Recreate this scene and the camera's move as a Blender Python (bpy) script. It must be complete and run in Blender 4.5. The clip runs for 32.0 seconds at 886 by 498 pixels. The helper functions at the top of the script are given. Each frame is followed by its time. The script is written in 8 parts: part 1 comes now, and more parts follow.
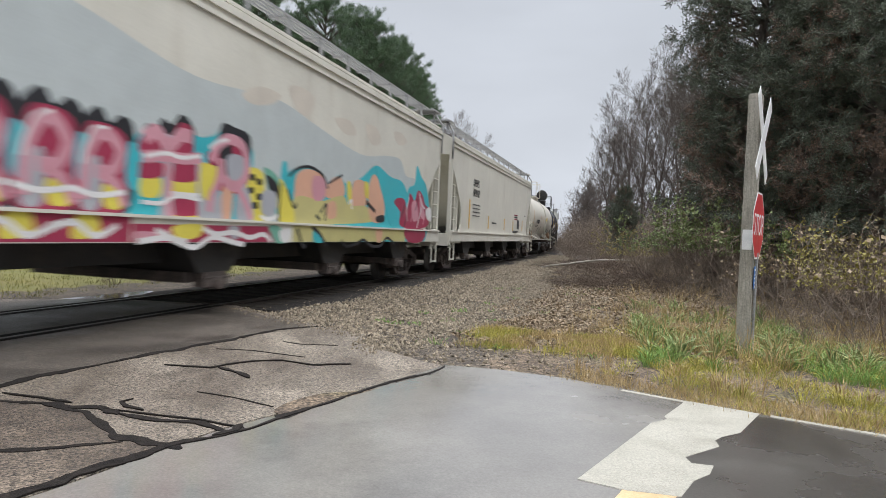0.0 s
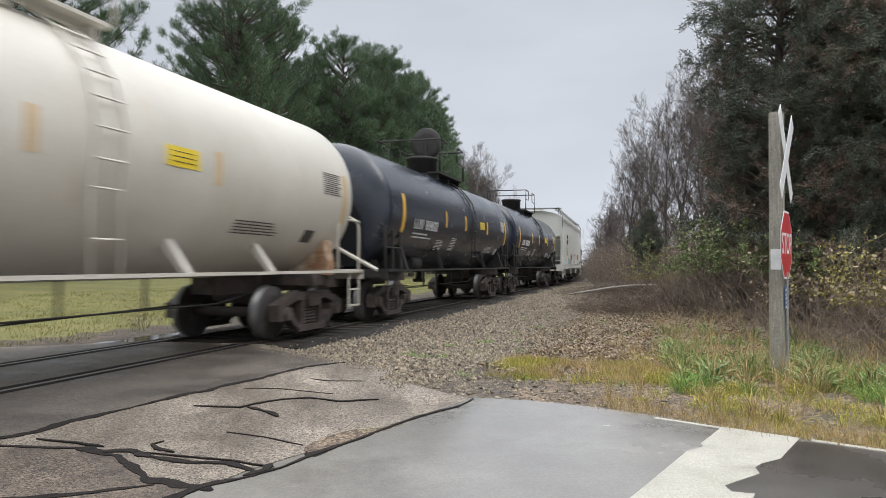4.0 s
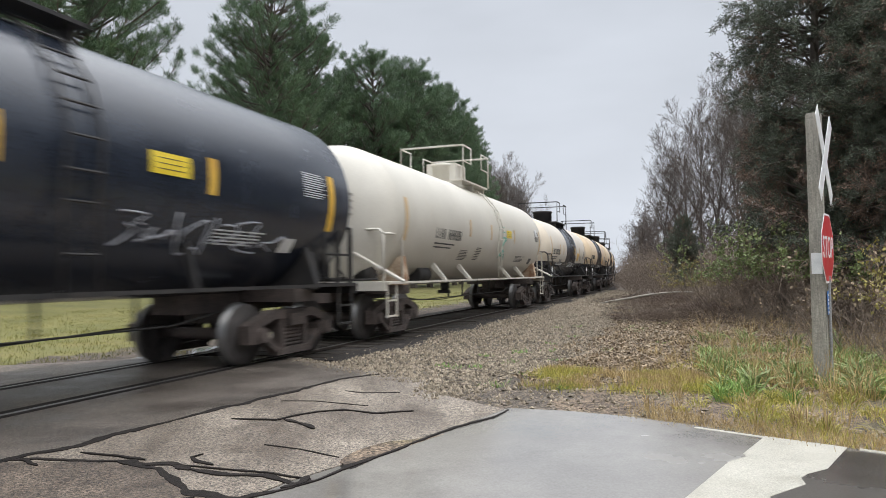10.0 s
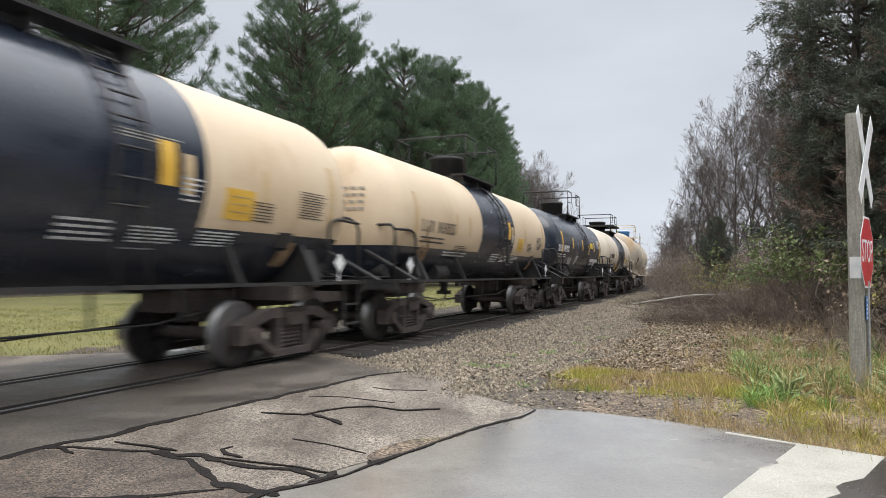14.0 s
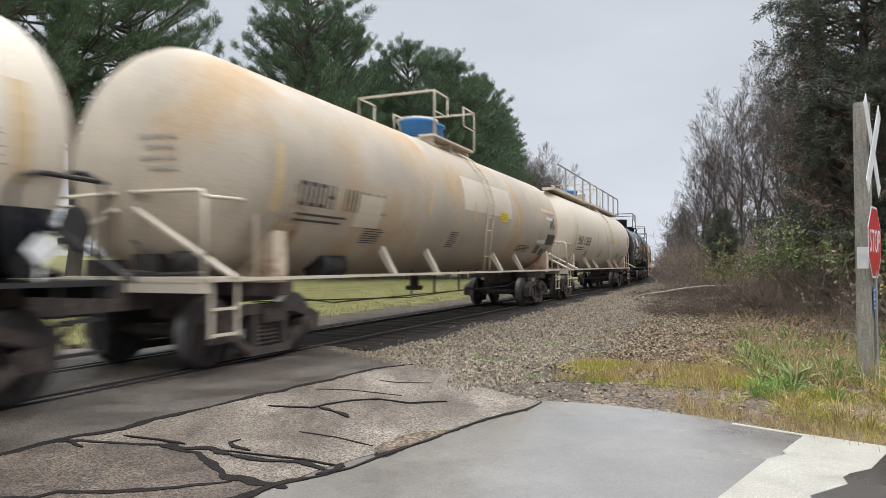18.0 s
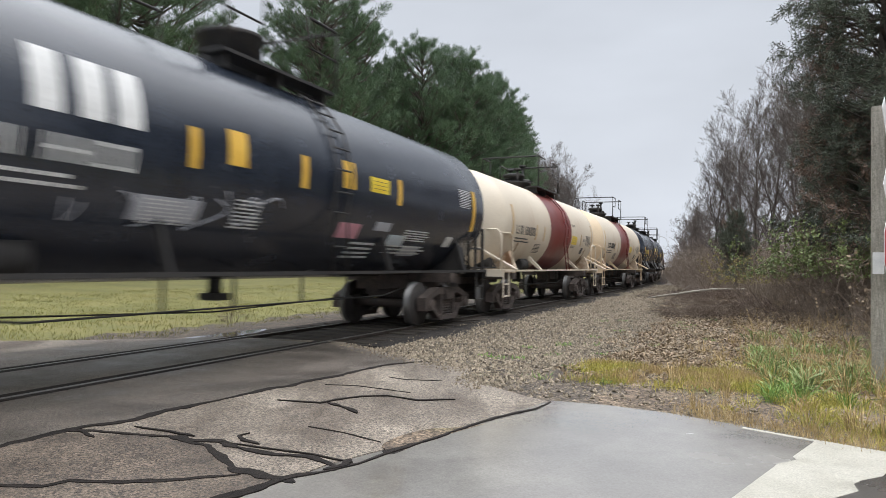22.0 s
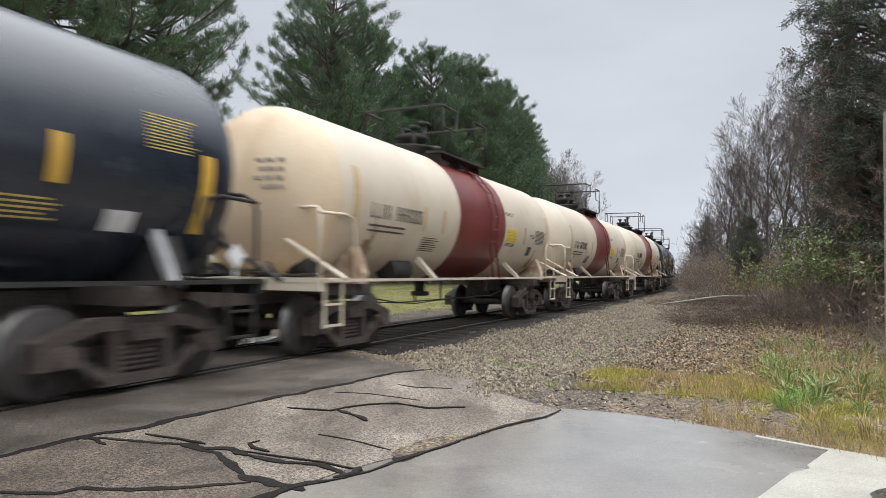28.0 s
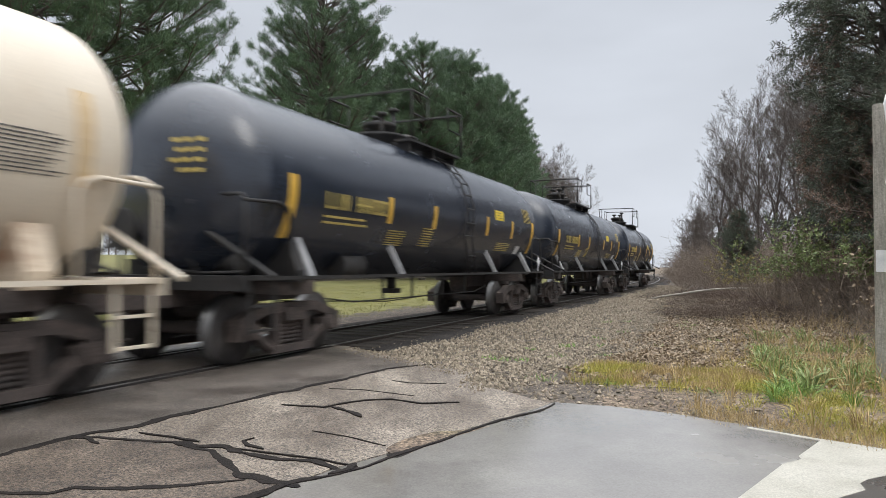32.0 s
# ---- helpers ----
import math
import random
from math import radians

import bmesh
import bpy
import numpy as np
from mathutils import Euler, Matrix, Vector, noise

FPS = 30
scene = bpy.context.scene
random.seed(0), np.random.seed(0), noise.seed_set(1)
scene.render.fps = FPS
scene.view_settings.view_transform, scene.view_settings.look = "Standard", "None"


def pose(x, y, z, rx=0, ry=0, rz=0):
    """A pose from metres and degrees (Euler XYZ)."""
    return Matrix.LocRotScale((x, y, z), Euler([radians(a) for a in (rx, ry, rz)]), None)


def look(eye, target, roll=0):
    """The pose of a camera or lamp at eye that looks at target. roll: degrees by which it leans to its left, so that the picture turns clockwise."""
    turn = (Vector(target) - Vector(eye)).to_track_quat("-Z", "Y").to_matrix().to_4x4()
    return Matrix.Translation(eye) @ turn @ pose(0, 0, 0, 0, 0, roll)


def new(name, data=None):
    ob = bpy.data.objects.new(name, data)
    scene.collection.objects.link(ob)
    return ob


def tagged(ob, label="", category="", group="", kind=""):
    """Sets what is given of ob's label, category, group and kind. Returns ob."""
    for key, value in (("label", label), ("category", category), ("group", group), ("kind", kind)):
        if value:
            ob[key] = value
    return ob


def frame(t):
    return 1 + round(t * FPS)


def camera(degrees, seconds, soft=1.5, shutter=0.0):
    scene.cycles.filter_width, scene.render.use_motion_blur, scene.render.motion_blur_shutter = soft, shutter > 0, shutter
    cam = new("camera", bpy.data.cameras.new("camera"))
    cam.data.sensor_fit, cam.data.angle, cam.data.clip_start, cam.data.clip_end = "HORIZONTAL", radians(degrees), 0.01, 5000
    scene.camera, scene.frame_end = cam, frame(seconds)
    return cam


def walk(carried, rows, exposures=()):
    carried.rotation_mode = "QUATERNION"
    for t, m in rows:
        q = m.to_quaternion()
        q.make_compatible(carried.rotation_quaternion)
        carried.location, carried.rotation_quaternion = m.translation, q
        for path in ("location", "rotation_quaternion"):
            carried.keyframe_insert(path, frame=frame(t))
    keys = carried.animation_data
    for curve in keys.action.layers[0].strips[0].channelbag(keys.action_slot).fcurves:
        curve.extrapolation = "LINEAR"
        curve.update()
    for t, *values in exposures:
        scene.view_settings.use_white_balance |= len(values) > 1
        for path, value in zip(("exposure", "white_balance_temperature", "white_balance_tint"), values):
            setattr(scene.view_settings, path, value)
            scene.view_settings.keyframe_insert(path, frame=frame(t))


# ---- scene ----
# ---- camera ----
EYE = (0.0, 0.0, 1.275)
# seconds, heading to the right, tilt up, lean to the left (degrees)
PATH = [
    (0.0, 9.35, -1.41, 2.56), (0.5, 9.12, -1.34, 2.16), (1.0, 8.88, -0.92, 1.36), (1.5, 8.62, -0.45, 1.06),
    (2.0, 8.41, 0.08, 0.80), (2.5, 8.28, 0.48, 0.75), (3.0, 8.08, 0.82, 0.68), (3.5, 7.73, 1.05, 0.54),
    (5.5, 5.96, 2.07, 0.09), (6.0, 5.64, 2.48, 0.07), (6.5, 5.29, 2.83, 0.00), (7.0, 5.10, 2.92, -0.11),
    (7.5, 4.96, 2.90, -0.31), (8.0, 4.90, 2.82, -0.44), (8.5, 4.84, 2.72, -0.54), (9.0, 4.78, 2.51, -0.52),
    (9.5, 4.70, 2.32, -0.57), (10.0, 4.56, 2.16, -0.64), (10.5, 4.29, 2.13, -0.65), (11.0, 3.95, 2.09, -0.60),
    (11.5, 3.45, 2.02, -0.43), (12.0, 2.93, 1.99, -0.24), (12.5, 2.53, 1.92, -0.10), (13.0, 2.32, 1.94, 0.04),
    (13.5, 2.17, 2.03, 0.15), (14.0, 2.09, 2.05, 0.20), (14.5, 2.08, 2.02, 0.17), (16.5, 2.04, 1.93, -0.22),
    (17.0, 2.01, 1.89, -0.27), (17.5, 1.89, 1.67, -0.18), (18.0, 1.63, 1.43, -0.15), (18.5, 1.33, 1.25, -0.03),
    (19.0, 1.08, 1.08, 0.03), (19.5, 0.88, 0.97, 0.08), (20.0, 0.74, 0.80, 0.15), (20.5, 0.62, 0.73, 0.31),
    (21.0, 0.60, 0.76, 0.54), (21.5, 0.61, 0.97, 0.73), (22.0, 0.67, 1.25, 0.86), (22.5, 0.64, 1.53, 0.90),
    (23.0, 0.48, 1.79, 0.84), (23.5, 0.30, 1.94, 0.84), (24.0, 0.13, 2.03, 0.79), (24.5, 0.02, 2.12, 0.89),
    (25.0, -0.01, 2.21, 0.88), (25.5, 0.01, 2.24, 0.88), (27.5, -0.14, 1.98, 0.70), (28.0, -0.15, 1.87, 0.72),
    (28.5, -0.09, 1.79, 0.70), (29.0, -0.01, 1.68, 0.65), (29.5, 0.04, 1.67, 0.55), (30.0, 0.00, 1.73, 0.42),
    (30.5, 0.04, 1.75, 0.36), (31.0, 0.12, 1.70, 0.21), (31.5, 0.25, 1.62, 0.16), (32.0, 0.47, 1.49, 0.21),
]


def aim(yaw, pitch, roll):
    y, p = radians(yaw), radians(pitch)
    ahead = Vector((math.sin(y) * math.cos(p), math.cos(y) * math.cos(p), math.sin(p)))
    return look(EYE, Vector(EYE) + ahead, roll)


cam = camera(67.0, 32.0, soft=0.7, shutter=0.5)
# the picture brightens a little while dark cars fill it
walk(cam, [(t, aim(a, b, c)) for t, a, b, c in PATH],
     [(0.0, 0.01), (3.5, 0.02), (5.5, 0.11), (7.0, 0.09), (8.0, 0.01), (9.0, 0.04), (10.0, 0.11), (11.0, 0.03), (14.0, 0.11), (17.0, 0.10), (18.5, 0.04), (20.5, 0.01), (22.0, 0.12), (23.5, 0.05), (25.5, 0.08), (28.0, 0.06), (30.0, 0.02), (32.0, 0.08)])

# ---- world and sun: an even overcast sky, brighter overhead ----
world = bpy.data.worlds.new("overcast_sky")
scene.world = world
world.use_nodes = True
wn, wl = world.node_tree.nodes, world.node_tree.links
wn.clear()
w_out = wn.new("ShaderNodeOutputWorld")
w_bg = wn.new("ShaderNodeBackground")
w_sky = wn.new("ShaderNodeTexSky")
w_sky.sky_type, w_sky.sun_disc = "NISHITA", False
w_sky.sun_elevation, w_sky.sun_rotation = radians(38), radians(150)
w_grey = wn.new("ShaderNodeHueSaturation")
w_grey.inputs["Saturation"].default_value = 0.25
w_grey.inputs["Value"].default_value = 0.1
w_co = wn.new("ShaderNodeTexCoord")
w_sep = wn.new("ShaderNodeSeparateXYZ")
w_ramp = wn.new("ShaderNodeValToRGB")
for pos, col in ((0.0, (0.665, 0.705, 0.775)), (0.45, (0.59, 0.63, 0.70)), (0.62, (1.45, 1.51, 1.60)), (1.0, (4.0, 4.09, 4.28))):
    el = w_ramp.color_ramp.elements[0] if pos == 0 else w_ramp.color_ramp.elements[-1] if pos == 1 else w_ramp.color_ramp.elements.new(pos)
    el.position, el.color = pos, (*col, 1)
w_cloud = wn.new("ShaderNodeTexNoise")
w_cloud.inputs["Scale"].default_value = 2.2
w_cloud.inputs["Detail"].default_value = 4
w_map = wn.new("ShaderNodeMapping")
w_map.inputs["Scale"].default_value = (1, 1, 3)
w_fac = wn.new("ShaderNodeMapRange")
w_fac.inputs["From Min"].default_value, w_fac.inputs["From Max"].default_value = 0.3, 0.7
w_fac.inputs["To Min"].default_value, w_fac.inputs["To Max"].default_value = 0.9, 1.07
w_mul = wn.new("ShaderNodeMix")
w_mul.data_type, w_mul.blend_type = "RGBA", "MULTIPLY"
w_mul.inputs["Factor"].default_value = 1.0
w_mix = wn.new("ShaderNodeMix")
w_mix.data_type = "RGBA"
w_mix.inputs["Factor"].default_value = 0.96
wl.new(w_co.outputs["Generated"], w_sep.inputs[0])
wl.new(w_sep.outputs["Z"], w_ramp.inputs[0])
wl.new(w_co.outputs["Generated"], w_map.inputs[0])
wl.new(w_map.outputs[0], w_cloud.inputs["Vector"])
wl.new(w_cloud.outputs[0], w_fac.inputs["Value"])
wl.new(w_ramp.outputs[0], w_mul.inputs["A"])
wl.new(w_fac.outputs[0], w_mul.inputs["B"])
wl.new(w_sky.outputs[0], w_grey.inputs["Color"])
wl.new(w_grey.outputs[0], w_mix.inputs["A"])
wl.new(w_mul.outputs["Result"], w_mix.inputs["B"])
wl.new(w_mix.outputs["Result"], w_bg.inputs["Color"])
wl.new(w_bg.outputs[0], w_out.inputs[0])
w_bg.inputs["Strength"].default_value = 1.0
sun = new("sun", bpy.data.lights.new("sun", "SUN"))
sun.data.energy, sun.data.angle, sun.data.color = 0.6, radians(30), (1.0, 0.97, 0.92)
sun.matrix_world = look((0, 0, 30), (-12, 20, 0))

# ---- the line of the track: straight over the crossing, then bending away to the left ----
TURN = 24.6
BEND = 360.0        # radius of the curve
START = 30.0        # where the curve begins
C0 = Vector((-3.522, 8.682, 0.0))
ALONG = Vector((math.sin(radians(TURN)), math.cos(radians(TURN)), 0))
SIDE = Vector((math.cos(radians(TURN)), -math.sin(radians(TURN)), 0))    # towards the camera


def tr(s, n, z=0.0):
    """The place s metres along the track, n metres to its right, z over the rail."""
    if s <= START:
        return C0 + ALONG * s + SIDE * n + Vector((0, 0, z))
    a = (s - START) / BEND
    return C0 + ALONG * (START + (BEND + n) * math.sin(a)) + SIDE * ((BEND + n) * math.cos(a) - BEND) + Vector((0, 0, z))


def sn(x, y):
    p = Vector((x, y, 0)) - C0
    s, n = p.dot(ALONG), p.dot(SIDE)
    if s <= START:
        return s, n
    return START + BEND * math.atan2(s - START, n + BEND), math.hypot(s - START, n + BEND) - BEND


def heading(s):
    return 90 - TURN + math.degrees(max(s - START, 0) / BEND)


# ---- materials ----
def mat(name, dark, light, scale=6.0, rough=0.6, metal=0.0, bump=0.15, stretch=(1, 1, 1), fine=60.0, grain=0.25, stain=None, stain_amount=0.0, stain_scale=1.2,
        stain_stretch=(1, 1, 1), rough_var=0.1, per="", spec=0.5, speck=None):
    m = bpy.data.materials.new(name)
    m.use_nodes = True
    nt = m.node_tree
    N, L = nt.nodes, nt.links
    b = N["Principled BSDF"]
    b.inputs["Roughness"].default_value, b.inputs["Metallic"].default_value = rough, metal
    b.inputs["Specular IOR Level"].default_value = spec
    co = N.new("ShaderNodeTexCoord")

    def noise_at(sc, st, detail=5, rgh=0.6):
        mp = N.new("ShaderNodeMapping")
        mp.inputs["Scale"].default_value = st
        L.new(co.outputs["Object"], mp.inputs[0])
        n = N.new("ShaderNodeTexNoise")
        n.inputs["Scale"].default_value, n.inputs["Detail"].default_value, n.inputs["Roughness"].default_value = sc, detail, rgh
        L.new(mp.outputs[0], n.inputs["Vector"])
        return n

    def mixed(a, bb, fac, blend="MIX"):
        x = N.new("ShaderNodeMix")
        x.data_type, x.blend_type = "RGBA", blend
        for key, v in (("A", a), ("B", bb), ("Factor", fac)):
            if isinstance(v, tuple):
                x.inputs[key].default_value = (*v, 1)
            elif isinstance(v, float):
                x.inputs[key].default_value = v
            else:
                L.new(v, x.inputs[key])
        return x.outputs["Result"]

    def ranged(v, lo, hi, a=0.0, bb=1.0):
        r = N.new("ShaderNodeMapRange")
        for key, q in (("From Min", lo), ("From Max", hi), ("To Min", a), ("To Max", bb)):
            r.inputs[key].default_value = q
        L.new(v, r.inputs["Value"])
        return r.outputs[0]

    n1 = noise_at(scale, stretch)
    n2 = noise_at(fine, (1, 1, 1), 3, 0.7)
    col = mixed(dark, light, ranged(n1.outputs[0], 0.3, 0.7))
    if per:
        src = N.new("ShaderNodeObjectInfo" if per == "object" else "ShaderNodeNewGeometry")
        col = mixed(dark, light, src.outputs["Random" if per == "object" else "Random Per Island"])
        col = mixed(col, mixed(dark, light, ranged(n1.outputs[0], 0.3, 0.7)), 0.35)
    if stain:
        n3 = noise_at(stain_scale, stain_stretch, 6, 0.65)
        col = mixed(col, stain, ranged(n3.outputs[0], 0.62 - stain_amount * 0.3, 0.82 - stain_amount * 0.3, 0.0, min(1.0, 0.35 + stain_amount)))
    if speck:       # single bits of aggregate, each with its own tone
        v = N.new("ShaderNodeTexVoronoi")
        v.inputs["Scale"].default_value = speck[0]
        L.new(co.outputs["Object"], v.inputs["Vector"])
        sp = N.new("ShaderNodeSeparateColor")
        L.new(v.outputs["Color"], sp.inputs[0])
        col = mixed(col, ranged(sp.outputs[0], 0.0, 1.0, 1 - speck[1], 1 + speck[1]), 1.0, "MULTIPLY")
    g = ranged(n2.outputs[0], 0.33, 0.67, 1 - grain, 1 + grain)
    col = mixed(col, g, 1.0, "MULTIPLY")
    L.new(col, b.inputs["Base Color"])
    L.new(ranged(n1.outputs[0], 0.3, 0.7, max(0.02, rough - rough_var), min(1, rough + rough_var)), b.inputs["Roughness"])
    if bump:
        bp = N.new("ShaderNodeBump")
        bp.inputs["Strength"].default_value, bp.inputs["Distance"].default_value = bump, 0.01
        L.new(n2.outputs[0], bp.inputs["Height"])
        L.new(bp.outputs[0], b.inputs["Normal"])
    return m


M = {}
M["asphalt_old"] = mat("old_asphalt", (0.115, 0.091, 0.07), (0.295, 0.252, 0.203), 0.9, 0.55, 0, 0.8, fine=95, grain=0.5, stain=(0.085, 0.064, 0.047), stain_amount=0.62, stain_scale=0.9, stain_stretch=(1.5, 0.5, 1), rough_var=0.2, speck=(80, 0.85))
M["asphalt_new"] = mat("new_asphalt", (0.16, 0.15, 0.137), (0.25, 0.237, 0.218), 0.7, 0.17, 0, 0.025, fine=70, grain=0.10, rough_var=0.15, spec=1.0, stain=(0.075, 0.069, 0.063), stain_amount=0.36, stain_scale=0.45, speck=(80, 0.05))
M["damp"] = mat("damp_dark_asphalt", (0.048, 0.043, 0.038), (0.10, 0.092, 0.083), 0.8, 0.3, 0, 0.06, fine=70, grain=0.15, rough_var=0.12, spec=0.7)
M["asphalt_coarse"] = mat("coarse_brown_asphalt", (0.05, 0.036, 0.026), (0.175, 0.138, 0.104), 1.1, 0.55, 0, 0.9, fine=85, grain=0.6, stain=(0.035, 0.025, 0.019), stain_amount=0.5, stain_scale=1.3, rough_var=0.15, speck=(80, 0.85))
M["asphalt_wet"] = mat("dark_wet_asphalt", (0.062, 0.051, 0.043), (0.135, 0.113, 0.094), 1.2, 0.46, 0, 0.5, fine=80, grain=0.5, rough_var=0.18, stain=(0.036, 0.03, 0.025), stain_amount=0.45, stain_scale=0.8, stain_stretch=(0.6, 1.2, 1), speck=(120, 0.75))
M["tar"] = mat("tar", (0.006, 0.005, 0.005), (0.03, 0.025, 0.022), 14, 0.8, 0, 0.8, fine=60, grain=0.5, spec=0.15)
M["road_paint"] = mat("road_paint", (0.34, 0.323, 0.272), (0.43, 0.41, 0.355), 3, 0.5, 0, 0.4, grain=0.2, fine=90, stain=(0.29, 0.27, 0.23), stain_amount=0.3, stain_scale=4, speck=(90, 0.10))
M["gravel_bed"] = mat("gravel_bed", (0.052, 0.04, 0.03), (0.145, 0.118, 0.09), 4, 0.9, 0, 1.0, fine=45, grain=0.9, stain=(0.05, 0.036, 0.025), stain_amount=0.4, stain_scale=0.7, speck=(42, 0.8))
M["stone"] = mat("limestone", (0.03, 0.022, 0.014), (0.46, 0.385, 0.285), 20, 0.85, 0, 0.4, per="island", grain=0.25)
M["ballast"] = mat("oily_ballast", (0.014, 0.0125, 0.012), (0.055, 0.049, 0.045), 3, 0.85, 0, 1.0, fine=35, grain=0.6, spec=0.15)
M["dirt"] = mat("leafy_dirt", (0.075, 0.055, 0.04), (0.20, 0.15, 0.105), 2.5, 0.95, 0, 1.0, fine=45, grain=0.8, stain=(0.12, 0.12, 0.04), stain_amount=0.35, stain_scale=0.9, speck=(30, 0.6))
M["grass"] = mat("lawn", (0.105, 0.105, 0.028), (0.195, 0.18, 0.06), 0.5, 0.95, 0, 0.6, fine=25, grain=0.5, stain=(0.17, 0.13, 0.05), stain_amount=0.3, stain_scale=0.25)
M["blade"] = mat("grass_blades", (0.15, 0.175, 0.025), (0.56, 0.47, 0.11), 1.0, 0.8, 0, 0, per="island")
M["blade_lawn"] = mat("lawn_blades", (0.10, 0.115, 0.03), (0.30, 0.27, 0.085), 1.0, 0.8, 0, 0, per="island")
M["blade_dry"] = mat("dry_grass_blades", (0.22, 0.15, 0.065), (0.56, 0.42, 0.20), 1.0, 0.8, 0, 0, per="island")
M["blade_green"] = mat("green_grass_blades", (0.06, 0.14, 0.025), (0.27, 0.42, 0.10), 1.0, 0.7, 0, 0, per="island")
M["rail"] = mat("rail_steel", (0.02, 0.016, 0.014), (0.06, 0.045, 0.037), 9, 0.6, 0.3, 0.2)
M["rail_top"] = mat("polished_rail_top", (0.13, 0.12, 0.115), (0.22, 0.21, 0.20), 9, 0.38, 0.9, 0.05)
M["tie"] = mat("creosoted_tie", (0.02, 0.017, 0.015), (0.07, 0.06, 0.05), 7, 0.85, 0, 0.6, stretch=(1, 8, 8), spec=0.2)
M["post"] = mat("weathered_post", (0.22, 0.205, 0.175), (0.37, 0.35, 0.30), 6, 0.9, 0, 0.5, stretch=(9, 9, 0.7), stain=(0.12, 0.11, 0.09), stain_amount=0.2, stain_scale=3)
M["sign_white"] = mat("sign_white", (0.62, 0.63, 0.64), (0.80, 0.80, 0.80), 9, 0.5, 0, 0.05, grain=0.06, stain=(0.35, 0.33, 0.30), stain_amount=0.2, stain_scale=6)
M["sign_red"] = mat("sign_red", (0.42, 0.025, 0.03), (0.55, 0.04, 0.045), 5, 0.45, 0, 0.03, grain=0.05)
M["sign_blue"] = mat("sign_blue", (0.05, 0.16, 0.42), (0.08, 0.22, 0.50), 5, 0.45, 0, 0.03, grain=0.05)
M["sign_metal"] = mat("galvanised_sheet", (0.28, 0.28, 0.29), (0.42, 0.42, 0.42), 9, 0.5, 0.5, 0.05)
M["bark"] = mat("bark", (0.07, 0.058, 0.05), (0.16, 0.135, 0.115), 5, 0.95, 0, 0.6, stretch=(1, 1, 0.2))
M["bark_far"] = mat("pale_bark", (0.08, 0.066, 0.06), (0.17, 0.145, 0.13), 5, 0.95, 0, 0.0)
M["twig"] = mat("brown_twigs", (0.105, 0.08, 0.063), (0.28, 0.225, 0.18), 5, 0.95, 0, 0.0, per="island")
M["twig_brown"] = mat("dead_brown_stems", (0.042, 0.029, 0.022), (0.125, 0.088, 0.065), 5, 0.95, 0, 0.0, per="island")
M["needle"] = mat("pine_needles", (0.045, 0.085, 0.048), (0.145, 0.225, 0.115), 1.0, 0.7, 0, 0, per="island")
M["cedar"] = mat("cedar_foliage", (0.04, 0.056, 0.044), (0.135, 0.155, 0.105), 1.0, 0.8, 0, 0, per="island")
M["cedar_brown"] = mat("browned_cedar_foliage", (0.08, 0.052, 0.04), (0.25, 0.17, 0.125), 1.0, 0.85, 0, 0, per="island")
M["leaf_green"] = mat("shrub_leaves", (0.08, 0.13, 0.04), (0.30, 0.36, 0.14), 1.0, 0.6, 0, 0, per="island")
M["leaf_yellow"] = mat("yellowing_leaves", (0.18, 0.16, 0.04), (0.38, 0.33, 0.09), 1.0, 0.6, 0, 0, per="island")
M["leaf_dead"] = mat("fallen_leaves", (0.06, 0.038, 0.025), (0.46, 0.355, 0.235), 1.0, 0.8, 0, 0, per="island")
M["wood_far"] = mat("far_woods", (0.085, 0.07, 0.066), (0.16, 0.135, 0.125), 1.0, 0.95, 0, 0, per="island")
M["water"] = mat("puddle_water", (0.03, 0.028, 0.024), (0.05, 0.045, 0.04), 2, 0.04, 0, 0.0, rough_var=0.02)
M["house_wall"] = mat("house_siding", (0.66, 0.66, 0.65), (0.78, 0.78, 0.77), 1, 0.7, 0, 0.1, stretch=(0.1, 0.1, 20))
M["house_roof"] = mat("house_shingles", (0.20, 0.20, 0.21), (0.33, 0.33, 0.34), 4, 0.9, 0, 0.4)
M["window_dark"] = mat("window_pane", (0.03, 0.035, 0.045), (0.06, 0.07, 0.08), 1, 0.1, 0, 0.0)
# rolling stock
RUST = (0.16, 0.075, 0.035)
M["black"] = mat("black_tank_paint", (0.014, 0.0185, 0.029), (0.025, 0.032, 0.047), 1.5, 0.23, 0, 0.03, grain=0.2, fine=30, stain=(0.038, 0.042, 0.05), stain_amount=0.10, stain_scale=1.0, stain_stretch=(1.5, 1, 0.4), rough_var=0.06, spec=0.75)
# near-black that puts the shade of the tank heads' recess into the colour
M["recess"] = mat("dull_black_recess_shade", (0.006, 0.0065, 0.008), (0.016, 0.016, 0.018), 3, 0.85, 0, 0.1, spec=0.15)
# for black underframe parts, and for shade painted under the hoppers
M["black_dull"] = mat("dull_black_underframe_and_shade", (0.012, 0.012, 0.013), (0.035, 0.032, 0.03), 4, 0.7, 0, 0.2, stain=(0.07, 0.05, 0.035), stain_amount=0.2, stain_scale=3)
M["cream"] = mat("cream_tank_paint", (0.58, 0.495, 0.385), (0.67, 0.595, 0.485), 0.8, 0.42, 0, 0.05, grain=0.07, fine=40, stain=(0.46, 0.31, 0.18), stain_amount=0.25, stain_scale=0.9, stain_stretch=(1.4, 1, 0.35))
M["cream_pale"] = mat("pale_tank_paint", (0.58, 0.525, 0.445), (0.67, 0.62, 0.545), 0.8, 0.42, 0, 0.05, grain=0.07, fine=40, stain=(0.46, 0.34, 0.22), stain_amount=0.2, stain_scale=0.9, stain_stretch=(1.4, 1, 0.35))
